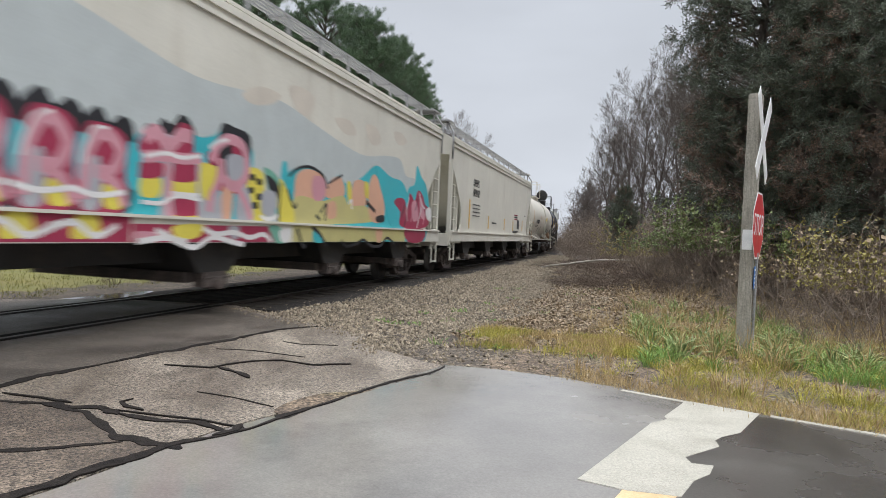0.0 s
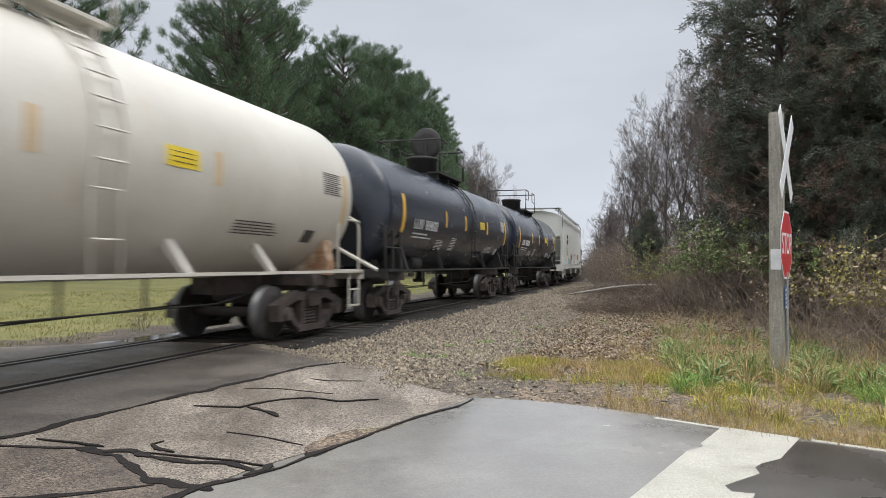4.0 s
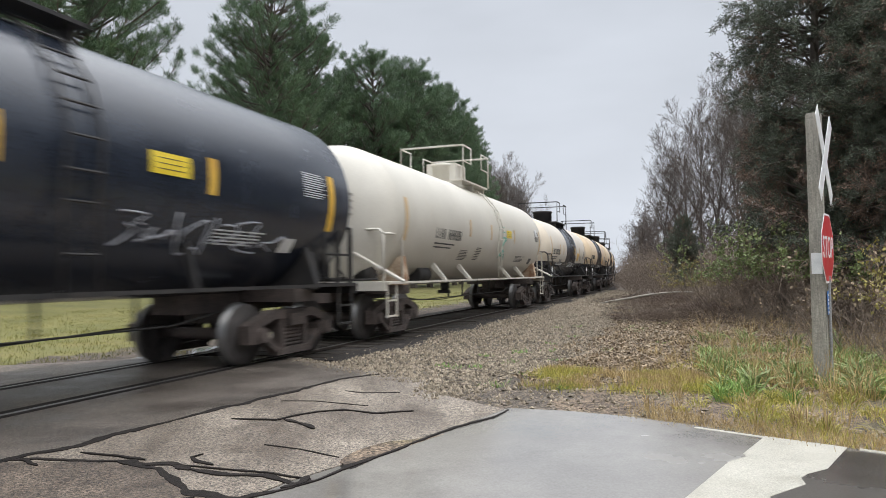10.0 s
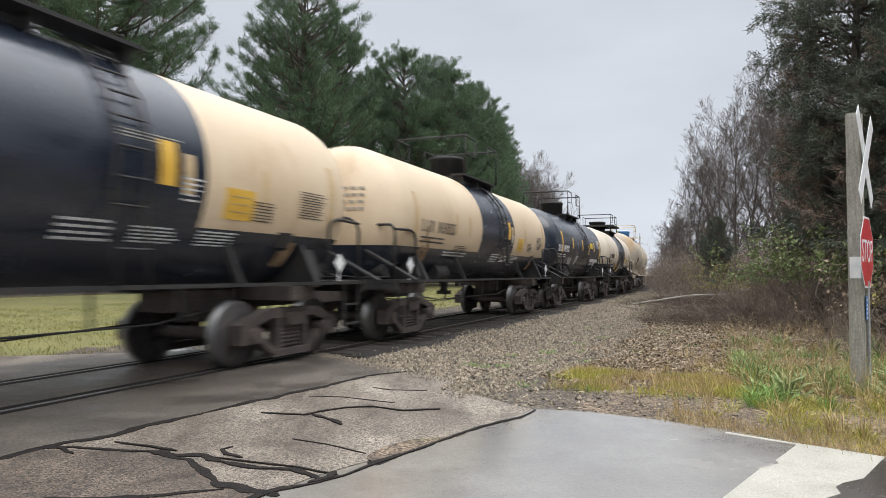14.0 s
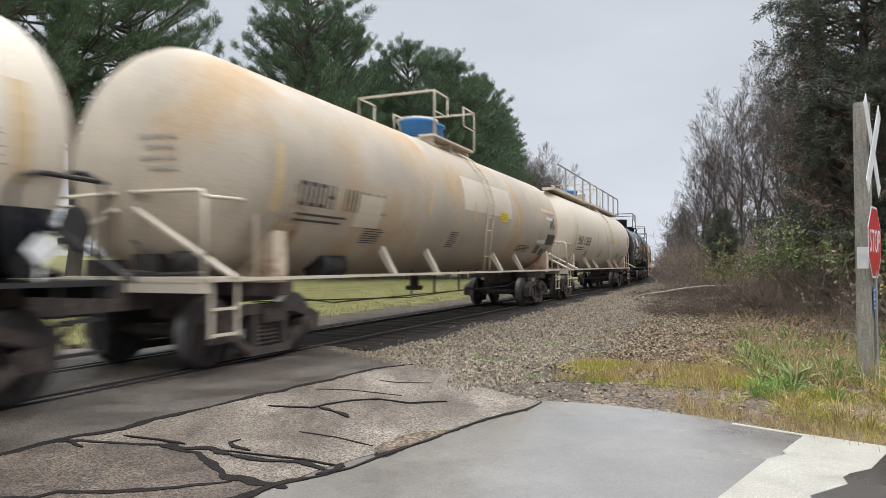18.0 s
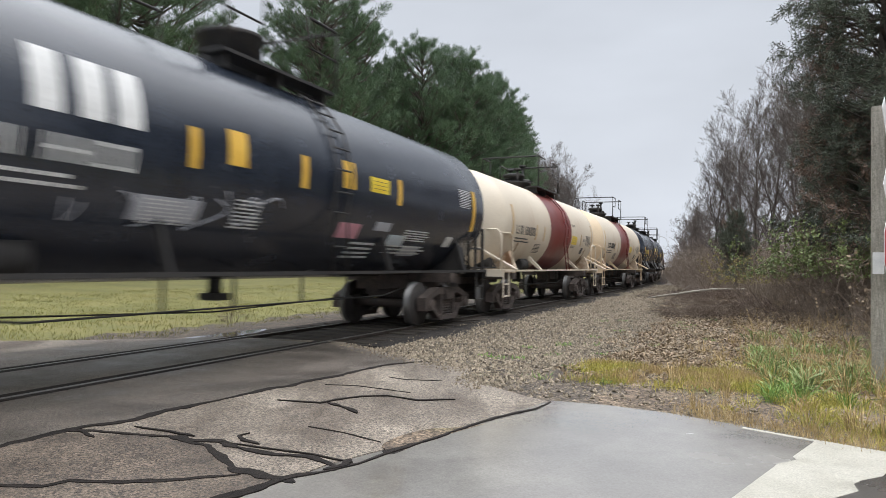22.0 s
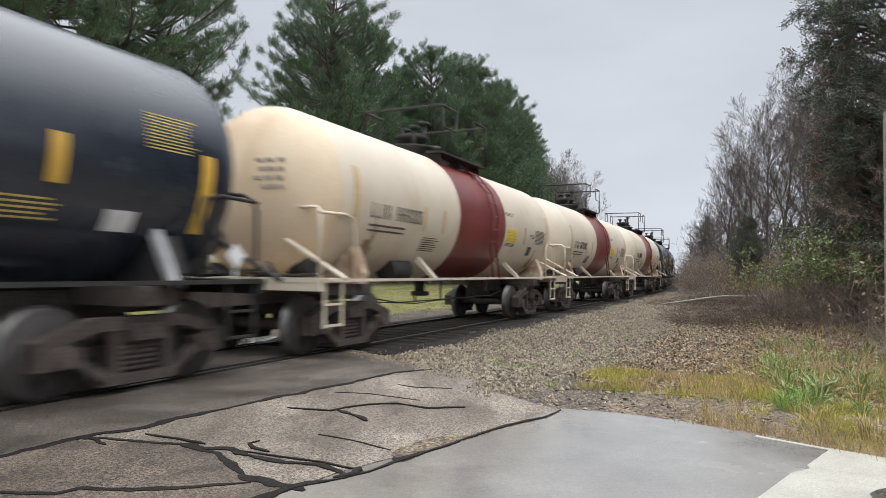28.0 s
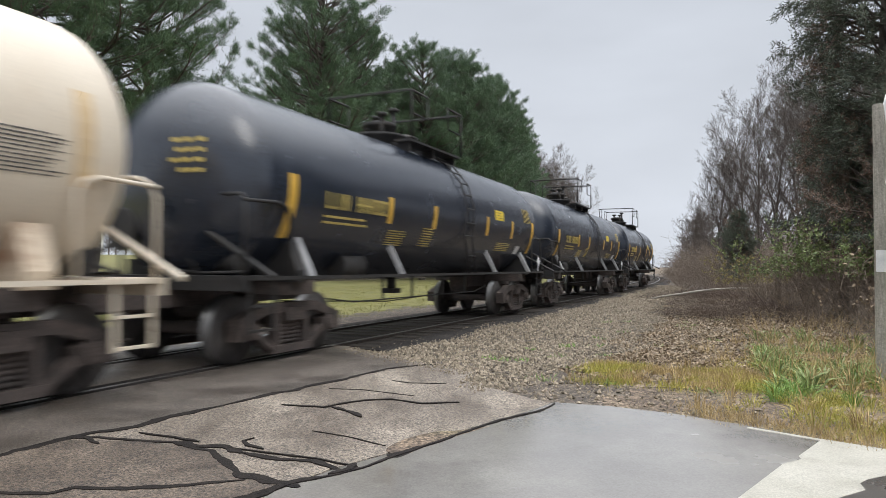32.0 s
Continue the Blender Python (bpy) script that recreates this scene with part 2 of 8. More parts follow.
M["cream_orange"] = mat("yellowed_tank_paint", (0.60, 0.455, 0.295), (0.69, 0.56, 0.40), 0.8, 0.42, 0, 0.05, grain=0.07, fine=40, stain=(0.44, 0.26, 0.13), stain_amount=0.25, stain_scale=0.9, stain_stretch=(1.4, 1, 0.35))
M["offwhite"] = mat("off_white_tank_paint", (0.52, 0.49, 0.425), (0.62, 0.59, 0.525), 0.8, 0.45, 0, 0.05, grain=0.06, fine=40, stain=(0.50, 0.36, 0.22), stain_amount=0.1, stain_scale=0.9, stain_stretch=(1.4, 1, 0.5))
M["tan_dirty"] = mat("dirty_tan_tank_paint", (0.36, 0.315, 0.255), (0.56, 0.485, 0.385), 0.6, 0.6, 0, 0.1, grain=0.15, fine=40, stain=(0.46, 0.29, 0.13), stain_amount=0.5, stain_scale=0.6, stain_stretch=(0.9, 1, 1.0))
M["tan"] = mat("tan_hopper_paint", (0.56, 0.49, 0.39), (0.65, 0.58, 0.475), 0.7, 0.5, 0, 0.05, grain=0.06, fine=40, stain=(0.45, 0.38, 0.28), stain_amount=0.15, stain_scale=0.7, stain_stretch=(1.4, 1, 0.5))
M["grey_hopper"] = mat("pale_grey_hopper_paint", (0.57, 0.55, 0.485), (0.68, 0.66, 0.59), 0.7, 0.5, 0, 0.05, grain=0.07, fine=40, stain=(0.40, 0.34, 0.27), stain_amount=0.18, stain_scale=0.8, stain_stretch=(1.6, 1, 0.35))
M["white_hopper"] = mat("white_hopper_paint", (0.58, 0.58, 0.535), (0.69, 0.69, 0.64), 0.7, 0.5, 0, 0.05, grain=0.05, fine=40, stain=(0.45, 0.42, 0.36), stain_amount=0.1, stain_scale=0.8, stain_stretch=(1.6, 1, 0.35))
M["red_band"] = mat("oxide_red_band", (0.135, 0.020, 0.017), (0.215, 0.036, 0.029), 1.0, 0.36, 0, 0.05, grain=0.12, fine=40, stain=(0.08, 0.02, 0.018), stain_amount=0.2, stain_scale=1.5)
M["truck"] = mat("rusty_truck_castings", (0.036, 0.030, 0.028), (0.115, 0.089, 0.078), 5, 0.85, 0, 0.5, grain=0.45, fine=50, stain=(0.05, 0.04, 0.036), stain_amount=0.4, stain_scale=3)
M["strut_grey"] = mat("pale_grey_strut", (0.30, 0.30, 0.31), (0.48, 0.48, 0.48), 4, 0.6, 0, 0.05, grain=0.15)
M["saddle_rusty"] = mat("rust_stained_saddle", (0.50, 0.40, 0.29), (0.68, 0.58, 0.45), 3, 0.7, 0, 0.1, grain=0.15, stain=(0.24, 0.12, 0.06), stain_amount=0.6, stain_scale=2.0)
M["streak"] = mat("rusty_drips", (0.20, 0.115, 0.06), (0.42, 0.30, 0.18), 5, 0.8, 0, 0.0, grain=0.2)
M["wheel"] = mat("wheel_steel", (0.035, 0.031, 0.03), (0.10, 0.09, 0.085), 5, 0.65, 0.2, 0.3)
M["tread"] = mat("worn_wheel_tread", (0.12, 0.12, 0.12), (0.22, 0.215, 0.21), 5, 0.4, 0.8, 0.05)
M["yellow"] = mat("reflective_yellow", (0.62, 0.36, 0.05), (0.75, 0.47, 0.08), 3, 0.45, 0, 0.0, grain=0.1)
M["stripe_faded"] = mat("faded_tan_stripe", (0.52, 0.37, 0.20), (0.64, 0.48, 0.28), 3, 0.55, 0, 0.0, grain=0.15, stain=(0.42, 0.34, 0.25), stain_amount=0.3, stain_scale=6)
M["letter_faint"] = mat("faint_grey_print", (0.26, 0.235, 0.20), (0.40, 0.365, 0.315), 5, 0.6, 0, 0, grain=0.2)
M["letter_white"] = mat("stencil_white", (0.55, 0.55, 0.54), (0.72, 0.72, 0.71), 5, 0.5, 0, 0, grain=0.15)
M["letter_black"] = mat("stencil_black", (0.025, 0.025, 0.028), (0.06, 0.06, 0.06), 5, 0.5, 0, 0, grain=0.15)
M["letter_yellow"] = mat("stencil_yellow", (0.50, 0.38, 0.10), (0.62, 0.48, 0.14), 5, 0.5, 0, 0, grain=0.15)
M["placard"] = mat("yellow_placard", (0.70, 0.50, 0.03), (0.78, 0.60, 0.06), 3, 0.45, 0, 0, grain=0.08)
M["blue"] = mat("blue_cover", (0.02, 0.13, 0.36), (0.04, 0.20, 0.48), 2, 0.5, 0, 0.05)
M["rust"] = mat("rust", (0.20, 0.09, 0.045), (0.34, 0.17, 0.09), 2, 0.8, 0, 0.2)
for key, c in (("g_pink", (0.62, 0.30, 0.36)), ("g_crimson", (0.36, 0.035, 0.085)), ("g_cyan", (0.05, 0.45, 0.52)), ("g_yellow", (0.72, 0.62, 0.10)), ("g_black", (0.02, 0.02, 0.025)),
               ("g_grey", (0.40, 0.41, 0.45)), ("g_white", (0.75, 0.74, 0.74)), ("g_olive", (0.55, 0.50, 0.22)), ("g_salmon", (0.70, 0.40, 0.28)), ("g_buff", (0.63, 0.575, 0.50)), ("g_sky", (0.55, 0.62, 0.66)), ("g_green", (0.16, 0.40, 0.31)), ("g_slate", (0.50, 0.545, 0.55))):
    M[key] = mat("spray_" + key[2:], tuple(v * 0.85 for v in c), c, 2.0, 0.5, 0, 0, grain=0.08)


# ---- mesh helpers ----
def quad_box(bm, c, size, rot=None):
    x, y, z = (v / 2 for v in size)
    vs = []
    for a, b, d in ((-1, -1, -1), (1, -1, -1), (1, 1, -1), (-1, 1, -1), (-1, -1, 1), (1, -1, 1), (1, 1, 1), (-1, 1, 1)):
        p = Vector((a * x, b * y, d * z))
        if rot:
            p = rot @ p
        vs.append(bm.verts.new(p + Vector(c)))
    for f in ((3, 2, 1, 0), (4, 5, 6, 7), (0, 1, 5, 4), (1, 2, 6, 5), (2, 3, 7, 6), (3, 0, 4, 7)):
        bm.faces.new([vs[i] for i in f])


def rod(bm, p0, p1, r, seg=6, r1=None, caps=True):
    p0, p1 = Vector(p0), Vector(p1)
    d = (p1 - p0).normalized()
    u = d.orthogonal().normalized()
    v = d.cross(u)
    rings = []
    for p, rr in ((p0, r), (p1, r if r1 is None else r1)):
        rings.append([bm.verts.new(p + (u * math.cos(a) + v * math.sin(a)) * rr) for a in (2 * math.pi * i / seg for i in range(seg))])
    for i in range(seg):
        f = bm.faces.new((rings[0][i], rings[0][(i + 1) % seg], rings[1][(i + 1) % seg], rings[1][i]))
        f.smooth = seg > 6
    if caps:
        bm.faces.new(rings[0][::-1])
        bm.faces.new(rings[1])


def path_rod(bm, pts, r, seg=6):
    """One bent rod through the points."""
    pts = [Vector(p) for p in pts]
    rings = []
    u = None
    for i, p in enumerate(pts):
        d = (pts[min(i + 1, len(pts) - 1)] - pts[max(i - 1, 0)]).normalized()
        u = d.orthogonal().normalized() if u is None else (u - d * u.dot(d)).normalized()
        v = d.cross(u)
        rings.append([bm.verts.new(p + (u * math.cos(2 * math.pi * k / seg) + v * math.sin(2 * math.pi * k / seg)) * r) for k in range(seg)])
    for a, b in zip(rings, rings[1:]):
        for k in range(seg):
            bm.faces.new((a[k], a[(k + 1) % seg], b[(k + 1) % seg], b[k])).smooth = True
    bm.faces.new(rings[0][::-1])
    bm.faces.new(rings[-1])


def lathe(bm, profile, axis, centre, seg=28):
    """profile: (distance along the axis, radius); axis 'x', 'y' or 'z'."""
    cx, cy, cz = centre
    rings = []
    for a, r in profile:
        ring = []
        for i in range(seg):
            t = 2 * math.pi * i / seg
            u, v = r * math.cos(t), r * math.sin(t)
            p = {"x": (cx + a, cy + u, cz + v), "y": (cx + v, cy + a, cz + u), "z": (cx + u, cy + v, cz + a)}[axis]
            ring.append(bm.verts.new(p))
        rings.append(ring)
    for p, q in zip(rings, rings[1:]):
        for i in range(seg):
            f = bm.faces.new((p[i], p[(i + 1) % seg], q[(i + 1) % seg], q[i]))
            f.smooth = True
    bm.faces.new(rings[0][::-1])
    bm.faces.new(rings[-1])


def prism(bm, poly, y0, y1, axis="y"):
    """An outline in (x, z), drawn out from y0 to y1 (axis 'y'), or in (x, y) from z0 to z1 (axis 'z')."""
    put = (lambda a, b, h: (a, h, b)) if axis == "y" else (lambda a, b, h: (a, b, h))
    lo = [bm.verts.new(put(a, b, y0)) for a, b in poly]
    hi = [bm.verts.new(put(a, b, y1)) for a, b in poly]
    n = len(poly)
    for i in range(n):
        bm.faces.new((lo[i], lo[(i + 1) % n], hi[(i + 1) % n], hi[i]))
    bm.faces.new(lo[::-1])
    bm.faces.new(hi)


def to_mesh(name, bm, materials):
    bmesh.ops.recalc_face_normals(bm, faces=bm.faces)
    me = bpy.data.meshes.new(name)
    bm.to_mesh(me)
    bm.free()
    for m in materials if isinstance(materials, (list, tuple)) else [materials]:
        me.materials.append(m)
    return me


def part(name, bm, material, parent, label=""):
    ob = new(name, to_mesh(name, bm, material) if isinstance(bm, bmesh.types.BMesh) else bm)
    ob.parent = parent
    return tagged(ob, label)


def arrays(name, verts, faces, material, smooth=False):
    me = bpy.data.meshes.new(name)
    me.from_pydata(verts.tolist() if hasattr(verts, "tolist") else verts, [], faces.tolist() if hasattr(faces, "tolist") else faces)
    me.materials.append(material)
    return me


# ---- ground, road and track ----
K = 0.9307
ROAD = Vector((1.0, -1.03, 0)).normalized()      # the way the road runs, towards the camera's side


def height(x, y):
    s, n = sn(x, y)
    z = -0.09
    if n > 1.5:      # the shoulder falls a little, then a low bank under the brush
        z -= 0.10 * min(1, (n - 1.5) / 2.5) * min(1, max(0, (s - 1) / 4))
        if n > 5.0:
            z += min(0.5, 0.10 * (n - 5.0)) * min(1, max(0, (s - 4) / 8))
    if n > 1.6:
        z += 0.06 * min(1, (n - 1.6) / 0.4) * min(1, max(0, (6 - s) / 4))
    if n < -4:
        z -= min(0.5, 0.03 * (-n - 4)) * min(1, max(0, (s - 3) / 6))
    if n < -9:     # the lawn rises towards the house
        z += min(3.2, (-n - 9) * 0.06)
    if n < 0 and s > 2 or s > 4:
        z += 0.03 * noise.noise(Vector((x * 0.5, y * 0.5, 0)))
    return z


def make_ground():
    near = [i * 0.4 for i in range(-75, 125)]
    xs = [-3000, -1200, -500, -250, -140, -90, -60, -45, -36] + near + [50.5, 52, 60, 75, 100, 150, 250, 500, 1200, 3000]
    ys = [-3000, -1200, -500, -250, -120, -70, -45] + near + [52, 56, 60, 66, 72, 80, 90, 100, 120, 150, 200, 300, 500, 900, 1500, 3000]
    verts = [(x, y, height(x, y)) for y in ys for x in xs]
    w = len(xs)
    faces = [(j * w + i, j * w + i + 1, (j + 1) * w + i + 1, (j + 1) * w + i) for j in range(len(ys) - 1) for i in range(w - 1)]
    me = arrays("ground", verts, faces, M["grass"])
    me.materials.append(M["dirt"])
    me.materials.append(M["gravel_bed"])
    for p in me.polygons:
        q = Vector(p.center) - C0
        s, n = sn(p.center.x, p.center.y)
        wob = noise.noise(Vector((q.x * 0.4, q.y * 0.4, 3))) * 0.8
        p.use_smooth = True
        if -3.4 + wob * 0.6 < n < 5.2 + wob + max(0, (3 - s) * 0.1):
            p.material_index = 2
        elif n > 0:
            p.material_index = 1
    return tagged(new("ground", me), kind="structure")


ground_sheet = make_ground()


def sheet(name, poly, z, material, thick=0.05):
    bm = bmesh.new()
    prism(bm, poly, z - thick, z, "z")
    return tagged(new(name, to_mesh(name, bm, material)), kind="structure")


def kk(pts):
    return [(x * K, y * K) for x, y in pts]


# the old pavement round the crossing, and the newer lane on the camera's side
old_edge = kk([(-1.55, 11.55), (-1.33, 11.2), (-0.75, 10.3), (-0.10, 9.45), (0.50, 8.75), (0.42, 8.2), (0.62, 7.6), (0.95, 7.05), (1.17, 6.75)])
far_side = [tuple(tr(s, n).xy) for s, n in ((-0.3, -4.2), (-4.5, -14), (-9.5, -24), (-22, -24), (-18, -8), (-14, 0))]
old_road = sheet("road", old_edge + kk([(0.53, 5.98), (0.12, 5.55), (-0.30, 5.02), (-0.71, 4.57), (-1.31, 3.64), (-3.2, 1.0), (-6.5, -3), (-14, -3)]) + far_side[::-1] + [tuple(tr(0.8, -2.6).xy), tuple(tr(2.4, -0.9).xy)], 0.0, M["asphalt_old"], 0.12)
new_lane = sheet("road_lane", kk([(1.19, 6.78), (1.73, 6.58), (2.22, 6.26), (2.66, 5.83), (3.07, 5.36), (3.49, 4.93), (4.25, 4.30), (9.0, -0.4), (30, -21), (14, -32), (-6.48, -3.02), (-3.2, 1.0 - 0.02), (-1.29, 3.62), (-0.69, 4.55), (-0.28, 5.0), (0.14, 5.53), (0.55, 5.96)]), 0.004, M["asphalt_new"], 0.12)


def smooth_ring(pts, k=4):
    out = []
    n = len(pts)
    for i in range(n):
        p0, p1, p2, p3 = (Vector(pts[(i + d) % n]) for d in (-1, 0, 1, 2))
        for j in range(k):
            t = j / k
            out.append(tuple(0.5 * ((2 * p1) + (p2 - p0) * t + (2 * p0 - 5 * p1 + 4 * p2 - p3) * t * t + (3 * p1 - p0 - 3 * p2 + p3) * t ** 3)))
    return out


def strip(name, pts, width, z, material, ends=0.3, jag=0.55):
    """A flat band along a line, uneven in width."""
    bm = bmesh.new()
    fine = []
    for a, b in zip(pts, pts[1:]):
        a, b = Vector(a), Vector(b)
        k = max(2, int((b - a).length / 0.035))
        fine += [a.lerp(b, i / k) for i in range(k)]
    fine.append(Vector(pts[-1]))
    left, right = [], []
    for i, p in enumerate(fine):
        d = (fine[min(i + 1, len(fine) - 1)] - fine[max(i - 1, 0)]).normalized()
        nrm = Vector((-d.y, d.x))
        taper = min(1, ends + 6 * min(i, len(fine) - 1 - i) / len(fine))
        w = width / 2 * taper
        wob = width * jag * 1.3 * noise.noise(Vector((p.x * 3, p.y * 3, 1.7)))
        e1, e2 = (w * max(0.25, 1 + 1.0 * noise.noise(Vector((p.x * 7, p.y * 7, k0))) + 0.45 * noise.noise(Vector((p.x * 19, p.y * 19, k0)))) for k0 in (5.1, 9.3))
        left.append(bm.verts.new((*(p + nrm * (e1 + wob)), z)))
        right.append(bm.verts.new((*(p + nrm * (-e2 + wob)), z)))
    for i in range(len(fine) - 1):
        bm.faces.new((right[i], right[i + 1], left[i + 1], left[i]))
    res = bmesh.ops.extrude_face_region(bm, geom=bm.faces[:])
    bmesh.ops.translate(bm, vec=(0, 0, -0.01), verts=[v for v in res["geom"] if isinstance(v, bmesh.types.BMVert)])
    return part(name, bm, material, old_road)


# tar-filled cracks, wider where they meet
seam = 0
for pts, w in (
        ([(-3.6, 3.2), (-2.94, 4.51), (-2.68, 5.01), (-2.38, 5.37), (-2.26, 5.61), (-1.96, 6.16)], 0.085), ([(-1.96, 6.16), (-1.71, 6.59), (-1.13, 7.44), (-0.63, 8.34), (0.0, 8.79)], 0.06),
        ([(-2.75, 4.98), (-2.5, 4.98), (-2.09, 4.89), (-1.83, 4.86)], 0.04), ([(-1.9, 4.87), (-1.5, 4.73), (-1.34, 4.58)], 0.075), ([(-1.34, 4.60), (-1.04, 4.45), (-0.81, 4.39), (-0.6, 4.21), (-0.46, 4.26)], 0.045),
        ([(-1.82, 4.83), (-1.54, 4.60), (-1.35, 4.36), (-1.18, 4.09)], 0.055), ([(-1.25, 4.14), (-0.99, 3.97), (-0.80, 3.86)], 0.085), ([(-3.2, 3.72), (-2.46, 3.78), (-2.17, 3.78), (-2.07, 3.88), (-1.76, 3.84), (-1.47, 3.92), (-1.13, 4.0)], 0.048),
        ([(-1.34, 4.98), (-1.40, 4.90), (-1.34, 4.79), (-1.20, 4.69)], 0.035), ([(-1.5, 4.73), (-1.28, 4.65), (-0.82, 4.46), (-0.5, 4.28)], 0.018), ([(-2.26, 5.14), (-1.97, 5.02), (-1.71, 4.88)], 0.028), ([(-2.62, 5.0), (-2.48, 4.86), (-2.40, 4.80)], 0.04),
        ([(-1.42, 6.17), (-1.02, 6.07), (-0.89, 6.23), (-0.70, 6.38), (-0.43, 6.42), (-0.16, 6.24), (0.21, 6.29)], 0.033), ([(-0.94, 6.08), (-0.74, 5.87), (-0.64, 5.67)], 0.04),
        ([(-3.0, 0.95), (-1.3, 3.35), (-0.85, 3.91), (-0.59, 4.13)], 0.075), ([(-0.62, 4.10), (-0.46, 4.25), (-0.23, 4.56), (0.17, 5.10), (0.56, 5.61), (0.89, 5.89), (1.10, 6.24)], 0.026), ([(-0.66, 4.12), (-0.55, 4.22), (-0.52, 4.34)], 0.06), ([(0.5, 5.55), (0.72, 5.76), (0.90, 5.90)], 0.035)):
    strip("tar_seam", pts, w, 0.0066 + 0.0004 * seam, M["tar"])
    seam += 1
for pts, w in (([(-1.12, 6.99), (-0.76, 6.93), (-0.22, 6.61)], 0.014), ([(-0.96, 5.21), (-0.67, 5.04), (-0.36, 4.78)], 0.014), ([(-0.5, 7.5), (-0.3, 7.35), (0.1, 7.3)], 0.02)):
    strip("fine_crack", pts, w, 0.0062, M["tar"])
part("patch", (lambda bm: (prism(bm, [(-4.6, 1.2), (-3.6, 3.2), (-2.94, 4.51), (-2.72, 4.93), (-2.1, 4.88), (-1.52, 4.62), (-1.2, 4.1), (-0.86, 3.9), (-1.3, 3.36), (-3.0, 0.96), (-3.6, 0.3)], -0.005, 0.0045, "z"), bm)[1])(bmesh.new()), M["asphalt_coarse"], old_road, "coarse brown asphalt with exposed stones")
part("patch", (lambda bm: (prism(bm, smooth_ring([(-0.35, 4.66), (-0.25, 4.93), (-0.04, 5.16), (0.10, 5.2), (0.31, 5.28), (0.42, 5.36), (0.17, 5.08), (-0.08, 4.78), (-0.21, 4.56)]), -0.005, 0.0055, "z"), bm)[1])(bmesh.new()), M["dirt"], old_road, "mud-filled hollow")
part("puddle_edge", (lambda bm: (prism(bm, smooth_ring([(-0.34, 4.55), (-0.24, 4.64), (-0.14, 4.76), (-0.10, 4.74), (-0.19, 4.58), (-0.27, 4.48)]), -0.005, 0.0065, "z"), bm)[1])(bmesh.new()), M["tar"], old_road, "wet black edge of the hollow")


def make_stop_bar():
    bm = bmesh.new()
    prism(bm, kk([(3.07, 5.34), (2.62, 4.86), (2.60, 4.78), (2.51, 4.73), (2.42, 4.68), (1.42, 3.58), (1.64, 3.40), (1.75, 3.36), (1.9, 3.30), (2.10, 3.52), (2.26, 3.62), (2.37, 3.76), (2.25, 3.81), (2.27, 3.92),
                  (2.45, 4.02), (2.63, 4.12), (2.68, 4.25), (2.78, 4.33), (2.98, 4.42), (3.49, 4.93)]), -0.02, 0.0085, "z")
    part("stop_bar", bm, M["road_paint"], new_lane, "worn white stop line")
    bm = bmesh.new()
    prism(bm, kk([(1.62, 3.42), (1.52, 3.30), (1.66, 3.16), (1.80, 3.22), (1.88, 3.31), (1.75, 3.37)]), -0.02, 0.0075, "z")
    part("paint_remnant", bm, M["stripe_faded"], new_lane, "worn yellow paint at the end of the stop line")
    for a, b, w in (((2.63, 5.70), (3.06, 5.26), 0.05), ((3.52, 4.84), (4.2, 4.2), 0.06), ((4.35, 4.05), (6.5, 1.9), 0.06)):
        a, b = Vector(a) * K, Vector(b) * K
        nrm = Vector((-(b - a).y, (b - a).x)).normalized() * w
        bm = bmesh.new()
        prism(bm, [tuple(a), tuple(b), tuple(b + nrm), tuple(a + nrm)], -0.02, 0.008, "z")
        part("edge_line", bm, M["road_paint"], new_lane)


make_stop_bar()
part("damp_patch", (lambda bm: (prism(bm, smooth_ring(kk([(3.0, 4.88), (2.5, 4.35), (1.95, 3.75), (1.75, 3.32), (2.2, 2.85), (2.5, 2.2), (3.3, 1.9), (3.9, 1.2), (5.2, 0.3), (6.6, -0.5), (7.3, 0.3), (6.3, 1.6), (5.6, 2.5), (4.9, 3.3), (4.2, 4.1), (3.5, 4.8)])), -0.005, 0.0062, "z"), bm)[1])(bmesh.new()), M["damp"], new_lane, "dark damp stretch of the lane")


